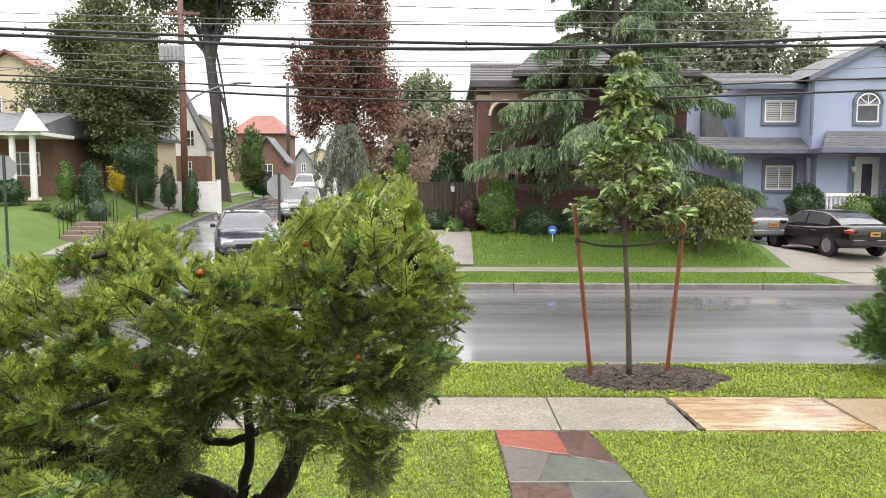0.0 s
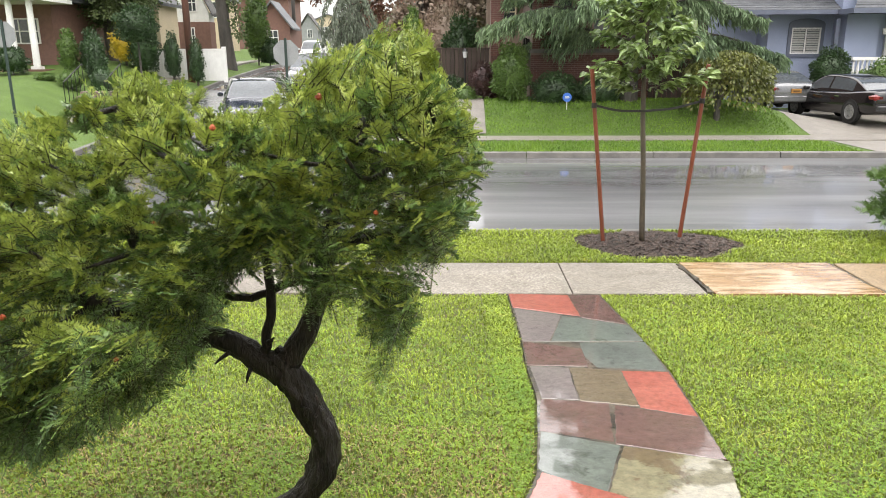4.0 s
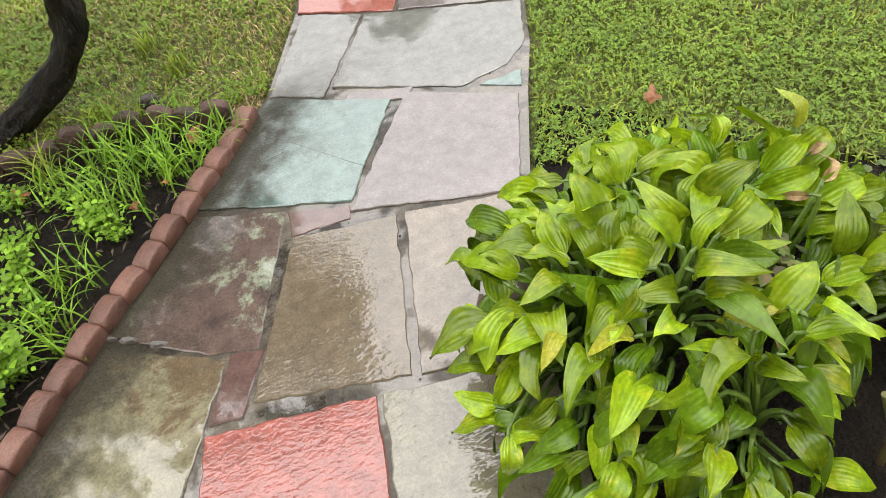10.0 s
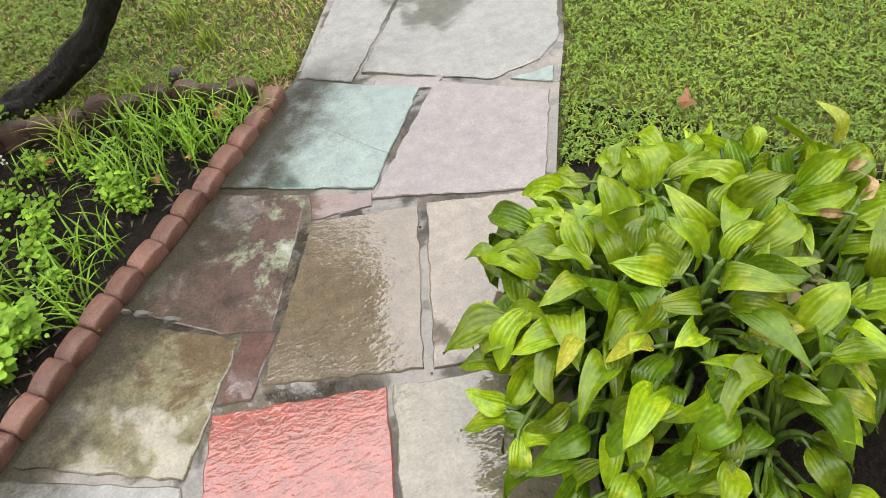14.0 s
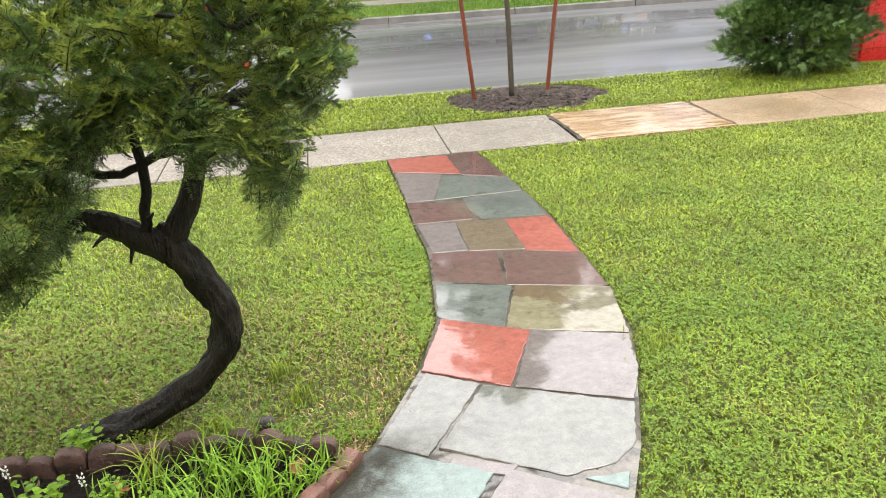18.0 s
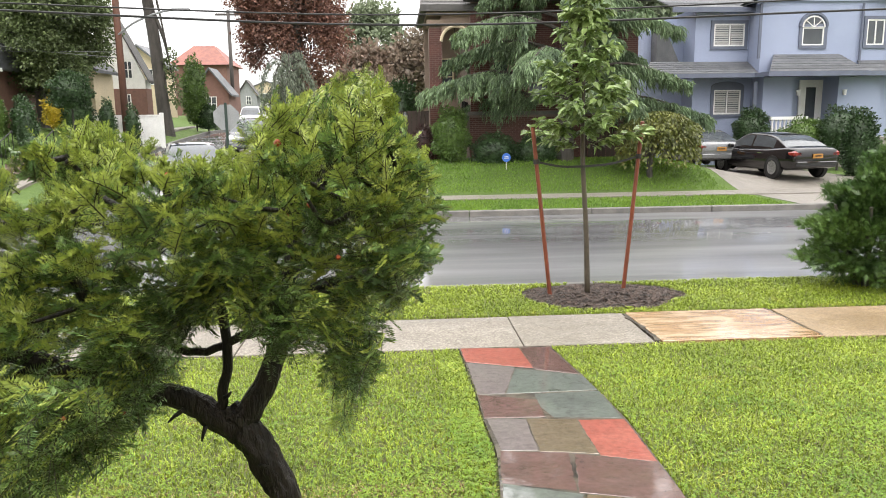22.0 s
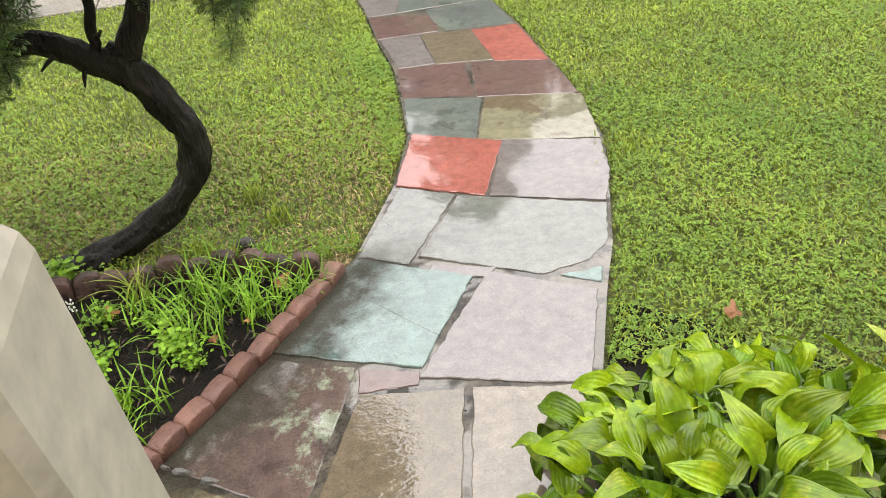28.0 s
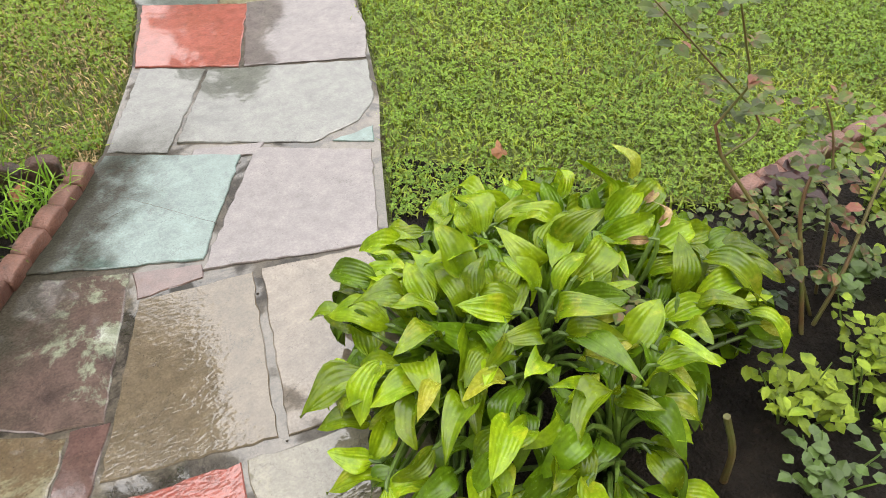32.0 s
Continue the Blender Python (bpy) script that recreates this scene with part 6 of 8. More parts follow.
Geo().tube(spline([(-4.8, 34, 0.4, 0.1), (-4.9, 34, 2.4, 0.08), (-4.7, 34, 4.2, 0.06), (-4.4, 34, 4.7, 0.05)], 12)[:, :3], np.linspace(0.1, 0.05, 12), 8).ob("trunk", BARK_GREY, weeper)
rz_ = np.random.default_rng(75)
WP, WD = [], []
for i in range(26):
    a, top_z = i * 2.4, 4.75 - 0.09 * i
    ln, fall = rz_.uniform(0.5, 1.35), rz_.uniform(0.9, 2.3)
    q = spline([(-4.75, 34, top_z - 0.2), (-4.75 + math.cos(a) * ln * 0.6, 34 + math.sin(a) * ln * 0.5, top_z + 0.05), (-4.75 + math.cos(a) * ln, 34 + math.sin(a) * ln * 0.7, top_z - fall * 0.5), (-4.75 + math.cos(a) * ln * 1.08, 34 + math.sin(a) * ln * 0.75, top_z - fall)], 10)
    Geo().tube(q, np.linspace(0.03, 0.008, 10), 5).ob("bough", BARK_GREY, weeper)
    u = rz_.uniform(0.15, 1, 420)
    WP.append(np.stack([np.interp(u, np.linspace(0, 1, 10), q[:, c]) for c in range(3)], 1) + rz_.normal(0, 0.07, (420, 3)) - [0, 0, 0.1])
    WD.append(unit(rz_.normal(0, 0.35, (420, 3)) + [0, 0, -1.0]))
tagged(leaves("foliage", np.concatenate(WP), np.concatenate(WD), 0.15, WEEP_GREEN, weeper, "", 0.13, rz_), kind="stuff")

# Cedar in front of the brick house: long drooping boughs.
cedar = thing("cedar_tree", "large drooping evergreen cedar before the brick house", "tree")
Geo().tube(spline([(5.6, 24, 0.1, 0.3), (5.6, 24, 3, 0.24), (5.55, 24, 8, 0.12), (5.55, 24, 11.5, 0.03)], 16)[:, :3], np.linspace(0.3, 0.03, 16), 10).ob("trunk", BARK_GREY, cedar)
rc = np.random.default_rng(71)
CP, CD = [], []
for i in range(44):
    z0 = 1.9 + 9.2 * (i / 44)
    a = i * 2.4 + rc.uniform(-0.3, 0.3)
    ln = (4.5 * (1 - (z0 - 2.0) / 11.5) + 0.5) * rc.uniform(0.65, 1.15)
    b = np.array([5.55, 24, z0])
    e = b + np.array([math.cos(a) * ln, math.sin(a) * ln * 0.6, -0.10 * ln + 0.25])
    m3 = (b + e) / 2 + [0, 0, 0.22 + 0.07 * ln]
    bough = spline([b, m3, e], 14)
    Geo().tube(bough, np.linspace(0.07, 0.012, 14), 6).ob("bough", BARK_GREY, cedar)
    out = unit(e - b)
    sd = np.array([-out[1], out[0], 0.0])
    # flat side branchlets with hanging sprays, in separate tufts
    for j in range(int(9 + 7 * ln)):
        u = rc.uniform(0.22, 1.02)
        c = np.array([np.interp(u, np.linspace(0, 1, 14), bough[:, q]) for q in range(3)])
        way = unit(sd * rc.choice((-1, 1)) * rc.uniform(0.3, 1.0) + out * rc.uniform(0.3, 1.0))
        reach = 0.26 * ln * (1.15 - u) * rc.uniform(0.5, 1.1) + 0.18
        n = int(95 + 120 * reach)
        v = rc.random(n)
        Q = c + way * (v * reach)[:, None] + np.stack([0 * v, 0 * v, -0.30 * v**2 * reach - rc.random(n) ** 1.6 * (0.10 + 0.42 * v * reach + 0.12)], 1) + rc.normal(0, 0.03, (n, 3))
        CP.append(Q)
        CD.append(unit(way * 0.55 + [0, 0, -0.85] + rc.normal(0, 0.32, (n, 3))))
tagged(leaves("foliage", np.concatenate(CP), np.concatenate(CD), 0.17, CEDAR, cedar, "drooping feathery boughs", 0.11, rc, 0.25), kind="stuff")

# Weeping ornamental tree on the far lawn.
weep = thing("weeping_tree", "small umbrella-shaped weeping tree on the far lawn", "tree")
Geo().tube(spline([(7.95, 22.4, -0.45, 0.12), (7.93, 22.4, 0.3, 0.09), (8.0, 22.4, 1.2, 0.07)], 8)[:, :3], [0.12, 0.1, 0.09, 0.09, 0.08, 0.08, 0.07, 0.05], 10).ob("trunk", BARK_GREY, weep)
rw = np.random.default_rng(72)
n = 6500
a, s = rw.uniform(0, 6.28, n), np.sqrt(rw.random(n))
top = 1.85 - 0.55 * s**2
z = top - rw.random(n) ** 1.5 * (0.35 + 0.85 * s)
P = np.stack([8.2 + 1.32 * s * np.cos(a), 22.4 + 0.95 * s * np.sin(a), z], 1)
tagged(leaves("foliage", P, np.stack([np.cos(a) * 0.5, np.sin(a) * 0.5, -0.9 + 0 * a], 1) + rw.normal(0, 0.35, (n, 3)), 0.12, CHERRY_LEAF, weep, "", 0.3, rw), kind="stuff")

SH = [
    ("box_hedge", "dense clipped square green hedge against the brick wall", HEDGE_LIGHT, (1.78, 24.0, 1.05), (0.62, 0.5, 0.95), 2600, 0.09), ("low_hedge", "dark clipped low hedge along the brick wall", HEDGE, (3.2, 23.9, 0.55), (0.8, 0.45, 0.6), 1800, 0.08),
    ("low_hedge", "dark clipped low hedge along the brick wall", HEDGE, (4.6, 24.0, 0.5), (0.9, 0.45, 0.6), 1600, 0.08), ("round_shrub", "small rounded green shrub", HEDGE_LIGHT, (0.35, 24.5, 0.35), (0.35, 0.35, 0.35), 700, 0.07),
    ("wine_shrub", "rounded wine-brown leafy shrub", SHRUB_WINE, (0.95, 25.0, 0.85), (0.5, 0.45, 0.6), 1000, 0.08), ("green_shrub", "dark green shrub by the driveway", HEDGE, (14.1, 28.3, 0.95), (0.75, 0.6, 0.95), 2000, 0.1),
    ("dark_shrub", "tall dark conifer shrub beside the fence", HEDGE, (0.2, 28.5, 1.6), (0.7, 0.6, 1.5), 2000, 0.13), ("rose_shrub", "reddish flowering shrub behind the fence", FAR_RED_LEAF, (-0.4, 31, 2.0), (1.1, 0.8, 1.5), 1800, 0.14), ("hedge_block", "dark shrub beyond the lamp post", HEDGE, (-0.3, 26.0, 0.5), (0.7, 0.5, 0.5), 1200, 0.09),
    ("porch_shrub", "golden green shrub before the porch", HEDGE_LIGHT, (15.5, 27.0, 0.75), (0.9, 0.6, 0.75), 1500, 0.1), ("porch_shrub", "dark green shrub before the porch", HEDGE, (16.7, 26.6, 0.95), (0.95, 0.6, 0.95), 1800, 0.1), ("verge_shrub", "light green leafy shrub by the driveway", HEDGE_LIGHT, (17.3, 23.5, 0.6), (0.9, 0.5, 0.95), 1000, 0.1),
    ("street_conifer", "dark evergreen near the driveway", HEDGE, (15.75, 23.9, 0.55), (0.62, 0.5, 1.25), 2000, 0.11),
    ("ball_topiary", "large round clipped dark topiary ball", HEDGE, (-12.0, 28.2, 2.8), (0.78, 0.7, 0.74), 2000, 0.1), ("cone_topiary", "dense clipped green cone-shaped topiary bush", HEDGE_LIGHT, (-14.1, 27.0, 1.45), (0.32, 0.32, 0.75), 900, 0.09), ("cone_topiary", "dense clipped green cone-shaped topiary bush", HEDGE, (-12.9, 26.6, 1.35), (0.32, 0.32, 0.6), 800, 0.09),
    ("tiered_topiary", "dense tiered clipped green topiary bush", HEDGE, (-13.4, 27.4, 1.7), (0.45, 0.45, 0.5), 900, 0.09), ("gold_shrub", "bright yellow-leaved shrub by the trunk", SHRUB_GOLD, (-14.0, 31.5, 2.1), (0.55, 0.5, 0.5), 1000, 0.1), ("green_shrub", "dark shrub beside the yellow one", HEDGE, (-13.1, 31.3, 1.9), (0.65, 0.6, 0.8), 1300, 0.1),
    ("lawn_shrub", "low light green rounded shrub", HEDGE_LIGHT, (-13.2, 25.2, 0.55), (0.42, 0.35, 0.25), 600, 0.07), ("lawn_shrub", "low light green rounded shrub", HEDGE_LIGHT, (-14.1, 25.3, 0.5), (0.32, 0.3, 0.2), 500, 0.07), ("lawn_shrub", "low green rounded shrub", HEDGE, (-12.3, 25.6, 0.7), (0.4, 0.35, 0.25), 600, 0.07),
    ("porch_shrub", "green shrub at the porch foot", HEDGE, (-16.0, 26.6, 1.0), (0.6, 0.5, 0.6), 1000, 0.09), ("fence_shrub", "narrow green shrub by the white fence", HEDGE, (-11.9, 31.2, 1.5), (0.32, 0.3, 0.7), 800, 0.09), ("fence_shrub", "narrow green shrub by the white fence", HEDGE, (-10.9, 31.2, 1.35), (0.3, 0.3, 0.6), 700, 0.09),
    ("cypress", "narrow column-shaped green cypress tree", HEDGE_LIGHT, (-12.2, 46, 3.4), (0.75, 0.7, 2.1), 1700, 0.16), ("roadside_shrub", "green shrub by the far driveway", HEDGE, (-11.5, 46, 2.0), (0.8, 0.6, 0.7), 900, 0.13), ("column_shrub", "small green column shrub behind the yew", HEDGE_LIGHT, (-1.9, 33, 2.9), (0.35, 0.3, 0.8), 900, 0.09),
]
for i, (nm, lab, m, c, rad, n, size) in enumerate(SH):
    if c[0] < -10 and nm != "ball_topiary":
        base = land_z(c[0], c[1]) - 0.05  # clipped down to the bank
        top = c[2] + (0.45 if c[1] < 33 else 0) + rad[2]
        c, rad = (c[0], c[1], (base + top) / 2), (rad[0], rad[1], (top - base) / 2)
    shrub(nm, lab, m, c, rad, n, size, 100 + i)


# ---- buildings ----
def window(parent, x0, x1, y, z0, z1, frame_m=WHITE, bars=(), rails=(), surround=None, pane=PANE, blind=False, arch=False, name="window"):
    """A framed window set into a wall that faces -y: frame, panes, bars and, where seen, a dark surround and blinds."""
    w = link(name, None, parent)
    fw = 0.055
    if surround:
        g = Geo()
        s = 0.13
        g.box(x0 - s, x0, y - 0.05, y + 0.02, z0 - s, z1 + s).box(x1, x1 + s, y - 0.05, y + 0.02, z0 - s, z1 + s).box(x0, x1, y - 0.05, y + 0.02, z1, z1 + s).box(x0, x1, y - 0.06, y + 0.02, z0 - s, z0)
        if arch:
            c = (x0 + x1) / 2
            g.prism([(c + (x1 - x0 + 2 * s) / 2 * math.cos(a), z1 + s + 0.22 * math.sin(a)) for a in np.linspace(0, math.pi, 9)], y - 0.05, y + 0.02)
        g.ob("surround", surround, w)
    g = Geo()
    g.box(x0, x0 + fw, y - 0.035, y + 0.03, z0, z1).box(x1 - fw, x1, y - 0.035, y + 0.03, z0, z1)
    g.box(x0 + fw, x1 - fw, y - 0.035, y + 0.03, z0, z0 + fw).box(x0 + fw, x1 - fw, y - 0.035, y + 0.03, z1 - fw, z1)
    for u in bars:
        xm = x0 + (x1 - x0) * u
        g.box(xm - 0.025, xm + 0.025, y - 0.03, y + 0.025, z0 + fw, z1 - fw)
    for u in rails:
        zm = z0 + (z1 - z0) * u
        g.box(x0 + fw, x1 - fw, y - 0.028, y + 0.02, zm - 0.02, zm + 0.02)
    g.ob("window_frame", frame_m, w)
    cuts = [0.0, *bars, 1.0]
    for a, b in zip(cuts[:-1], cuts[1:]):
        xa, xb = x0 + (x1 - x0) * a + 0.03, x0 + (x1 - x0) * b - 0.03
        Geo().box(xa, xb, y - 0.004, y + 0.004, z0 + 0.04, z1 - 0.04).ob("pane", pane, w)
        if blind:
            g = Geo()
            k = int((z1 - z0) / 0.09)
            for i in range(k):
                zz = z0 + 0.06 + i * 0.09
                Geo().box(xa + 0.02, xb - 0.02, y - 0.012, y - 0.006, zz, zz + 0.065).ob("blind_slat", BLIND, w)
    return w


def shingles(parent, x0, x1, y0, z0, y1, z1, m, x0b=None, x1b=None, rows=9, wide=0.45):
    """A roof slope from its eave (y0, z0) to its ridge (y1, z1), in overlapping courses."""
    x0b, x1b = x0 if x0b is None else x0b, x1 if x1b is None else x1b
    for i in range(rows):
        g = Geo()
        a, b = i / rows, (i + 1) / rows + 0.03
        xa, xb = x0 + (x0b - x0) * a, x1 + (x1b - x1) * a
        xa2, xb2 = x0 + (x0b - x0) * min(b, 1), x1 + (x1b - x1) * min(b, 1)
        ya, za, yb, zb = y0 + (y1 - y0) * a, z0 + (z1 - z0) * a, y0 + (y1 - y0) * min(b, 1), z0 + (z1 - z0) * min(b, 1)
        t = 0.03
        g.add([(xa, ya, za), (xb, ya, za), (xb2, yb, zb - t), (xa2, yb, zb - t), (xa, ya, za + t), (xb, ya, za + t), (xb2, yb, zb), (xa2, yb, zb)],
              [(4, 5, 6, 7), (0, 1, 5, 4), (0, 4, 7, 3), (1, 2, 6, 5)])
        g.ob("shingle_course", m, parent)


def brick_face(parent, x0, x1, y, z0, z1, name="brick", limit=260, bw=0.21, bh=0.068):
    """Bricks in running bond on a wall that faces -y: single bricks low down, the rest joined."""
    g, one = Geo(), mesh("brick", *(lambda q: (q.v, q.f))(Geo().box(0, bw - 0.012, -0.014, 0.02, 0, bh - 0.012)), BRICK)
    k = 0
    for r in range(int((z1 - z0) / bh)):
        x = x0 - (bw / 2 if r % 2 else 0)
        while x < x1 - 0.02:
            a, b = max(x, x0), min(x + bw - 0.012, x1)
            if b - a > 0.03:
                if k < limit and b - a > bw - 0.02:
                    link("brick", one, parent, pose(a, y, z0 + r * bh))
                    k += 1
                else:
                    g.box(a, b, y - 0.014, y + 0.02, z0 + r * bh, z0 + (r + 1) * bh - 0.012)
            x += bw
    return tagged(g.ob("brickwork", BRICK, parent), kind="stuff")


# Blue stucco house.
blue = thing("blue_house", "two-storey blue stucco house with slate-blue trim and grey shingle roof", "house")
Geo().box(12.35, 15.0, 30.02, 38, -0.4, 6.0).ob("wall", PLASTER_BLUE, blue)
Geo().box(14.62, 19.8, 29.0, 38, 3.36, 6.15).ob("wall", PLASTER_BLUE, blue)
Geo().box(14.85, 16.1, 29.0, 38, -0.4, 3.36).ob("wall", PLASTER_BLUE, blue)
Geo().box(16.1, 18.4, 30.2, 38, -0.4, 3.36).ob("wall", PLASTER_BLUE, blue)
Geo().box(18.0, 19.8, 29.0, 38, -0.4, 3.36).ob("wall", PLASTER_BLUE, blue)
Geo().box(10.6, 12.35, 31.2, 38, -0.4, 5.2).ob("wall", PLASTER_BLUE, blue)
Geo().prism([(14.45, 6.1), (17.0, 7.35), (19.9, 6.1)], 28.9, 34).ob("gable", PLASTER_BLUE, blue)
shingles(blue, 11.3, 15.2, 29.6, 5.95, 33.5, 7.0, SHINGLE, 11.6, 15.2)
g = Geo()
for xa, za, xb, zb in ((14.25, 6.05, 17.0, 7.45), (20.1, 6.05, 17.0, 7.45)):
    g.add([(xa, 28.7, za), (xb, 28.7, zb), (xb, 34, zb), (xa, 34, za), (xa, 28.7, za + 0.1), (xb, 28.7, zb + 0.1), (xb, 34, zb + 0.1), (xa, 34, za + 0.1)], [(0, 1, 5, 4), (4, 5, 6, 7), (0, 3, 2, 1)])
g.ob("gable_roof", SHINGLE, blue)
g = Geo()
for xa, za, xb, zb in ((14.25, 5.93, 17.0, 7.33), (20.1, 5.93, 17.0, 7.33)):
    g.add([(xa, 28.66, za), (xb, 28.66, zb), (xb, 28.72, zb), (xa, 28.72, za), (xa, 28.66, za + 0.18), (xb, 28.66, zb + 0.18), (xb, 28.72, zb + 0.18), (xa, 28.72, za + 0.18)], [(0, 1, 5, 4), (4, 5, 6, 7), (0, 3, 2, 1), (3, 7, 6, 2)])
g.box(11.2, 14.62, 29.56, 29.62, 5.78, 5.98)
g.ob("fascia", TRIM_BLUE, blue)
shingles(blue, 10.0, 14.7, 29.0, 3.32, 30.05, 3.88, SHINGLE, 10.5, 14.7, 6)
shingles(blue, 14.5, 18.5, 27.9, 3.32, 29.0, 4.06, SHINGLE, 15.2, 17.9, 7)
Geo().box(10.0, 14.6, 28.96, 29.06, 3.17, 3.33).box(14.45, 18.55, 27.84, 27.92, 3.15, 3.33).box(14.45, 14.55, 27.92, 29.0, 3.15, 3.33).box(18.45, 18.55, 27.92, 29.0, 3.15, 3.33).ob("gutter", TRIM_BLUE, blue)
Geo().box(14.56, 18.44, 27.92, 29.0, 3.17, 3.23).ob("soffit", TRIM_BLUE, blue)
# plain wing that carries the front on
Geo().box(19.8, 27.0, 29.3, 38, -0.4, 6.1).ob("wall", PLASTER_BLUE, blue)
shingles(blue, 19.9, 27.2, 28.9, 6.05, 33.5, 7.4, SHINGLE, 19.9, 26.5, 8)
shingles(blue, 18.6, 27.0, 28.5, 3.34, 29.0, 3.8, SHINGLE, 18.7, 26.8, 3)
Geo().box(18.56, 27.0, 28.44, 28.52, 3.17, 3.35).box(18.6, 27.0, 28.52, 28.99, 3.17, 3.24).ob("gutter", TRIM_BLUE, blue)
Geo().tube([(18.72, 28.9, 3.8), (18.72, 28.9, 6.0)], 0.05, 8).ob("downpipe", TRIM_BLUE, blue)
window(blue, 21.2, 22.6, 29.3, 4.3, 5.4, surround=TRIM_BLUE, bars=(0.5,), blind=True)
Geo().box(14.42, 14.56, 28.9, 29.0, 0, 3.0).box(14.5, 14.6, 28.92, 29.0, 3.9, 6.0).ob("downpipe", TRIM_BLUE, blue)
# sloping side buttress of the roof
Geo().prism([(10.9, 3.6), (12.0, 3.6), (11.2, 5.3), (10.9, 5.3)], 30.4, 31.1).ob("side_roof", SHINGLE, blue)
window(blue, 13.12, 14.42, 30.02, 4.48, 5.38, surround=TRIM_BLUE, bars=(0.52,), blind=True)
window(blue, 13.25, 14.4, 30.02, 1.72, 2.72, surround=TRIM_BLUE, bars=(0.5,), blind=True, arch=True)
wa = window(blue, 16.3, 17.2, 29.0, 4.4, 5.1, surround=TRIM_BLUE, bars=(), rails=(0.98,))
Geo().prism([(16.75 + 0.45 * math.cos(a), 5.1 + 0.42 * math.sin(a)) for a in np.linspace(0, math.pi, 11)], 28.96, 29.01).ob("fanlight", PANE, wa)
g = Geo()
for a in (0.0, 0.7, 1.57, 2.44, 3.14):
    g.tube([(16.75, 28.95, 5.1), (16.75 + 0.43 * math.cos(a), 28.95, 5.1 + 0.41 * math.sin(a))], 0.018, 5)
g.tube([(16.75 + 0.45 * math.cos(a), 28.95, 5.1 + 0.42 * math.sin(a)) for a in np.linspace(0, math.pi, 11)], 0.035, 5)
g.ob("fan_bars", WHITE, wa)
g = Geo()
g.tube([(16.75 + 0.56 * math.cos(a), 28.96, 5.12 + 0.53 * math.sin(a)) for a in np.linspace(0, math.pi, 11)], 0.07, 5)
g.ob("arch_surround", TRIM_BLUE, wa)
window(blue, 18.98, 19.72, 29.0, 4.4, 5.4, surround=TRIM_BLUE, bars=(0.5,))
dr = link("door", None, blue, pose(0.5, 0, 0.25))
Geo().box(16.5, 16.62, 30.1, 30.22, 0.6, 2.85).box(17.42, 17.54, 30.1, 30.22, 0.6, 2.85).box(16.62, 17.42, 30.1, 30.22, 2.75, 2.85).ob("door_frame", WHITE, dr)
Geo().box(16.62, 16.80, 30.13, 30.2, 0.6, 2.75).box(17.24, 17.42, 30.13, 30.2, 0.6, 2.75).box(16.80, 17.24, 30.13, 30.2, 0.6, 1.0).box(16.80, 17.24, 30.13, 30.2, 2.55, 2.75).ob("door_leaf", WHITE, dr)
Geo().box(16.80, 17.24, 30.15, 30.18, 1.0, 2.55).ob("pane", PANE, dr)
for x in (16.15, 17.75):
    lamp = link("wall_lamp", None, blue, pose(x + (0.15 if x < 17 else 0.5), 28.95, 2.55))
    Geo().cyl(0, 0, -0.12, 0.1, 0.06, 0.09, 10).ob("shade", WHITE, lamp)
    Geo().box(-0.03, 0.03, 0, 0.06, -0.05, 0.05).ob("bracket", IRON, lamp)
Geo().box(14.75, 20, 28.0, 30.2, -0.4, 0.75).ob("porch_base", CONCRETE_PLAIN, blue)
bal = link("balustrade", None, blue)
Geo().box(14.7, 16.2, 27.92, 28.12, 1.48, 1.6).box(14.7, 16.2, 27.92, 28.12, 0.75, 0.83).ob("rail", WHITE, bal)
bm = mesh("baluster", *(lambda q: (q.v, q.f))(Geo().loft([[(r * math.cos(a), r * math.sin(a), z) for a in (6.283 * s / 8 for s in range(8))] for r, z in ((0.05, 0), (0.035, 0.1), (0.06, 0.25), (0.03, 0.5), (0.05, 0.65))])), WHITE, True)
for i in range(9):
    link("baluster", bm, bal, pose(14.8 + 0.165 * i, 28.02, 0.83))

# Brick house with its tall arched porch.
brick = thing("brick_house", "two-storey red brick house with a tall arched stucco porch", "house")
Geo().box(2.55, 8.3, 25.0, 34, -0.4, 5.6).ob("wall", BRICK_BODY, brick)
Geo().box(2.5, 8.35, 24.92, 25.0, -0.3, 1.78).ob("plinth", BRICK_BODY, brick)
brick_face(brick, 2.5, 8.3, 24.92, -0.05, 1.74)
Geo().box(2.45, 8.4, 24.85, 25.0, 1.78, 1.9).ob("sill_course", KERB, brick)
brick_face(brick, 2.55, 3.2, 25.0, 1.92, 5.5, limit=0)
brick_face(brick, 4.0, 8.3, 25.0, 1.92, 5.5, limit=0)
window(brick, 3.3, 3.85, 24.98, 2.1, 3.6, TAN_STUCCO, rails=(0.5,))
window(brick, 4.5, 5.3, 24.98, 2.1, 3.6, TAN_STUCCO, rails=(0.5,))
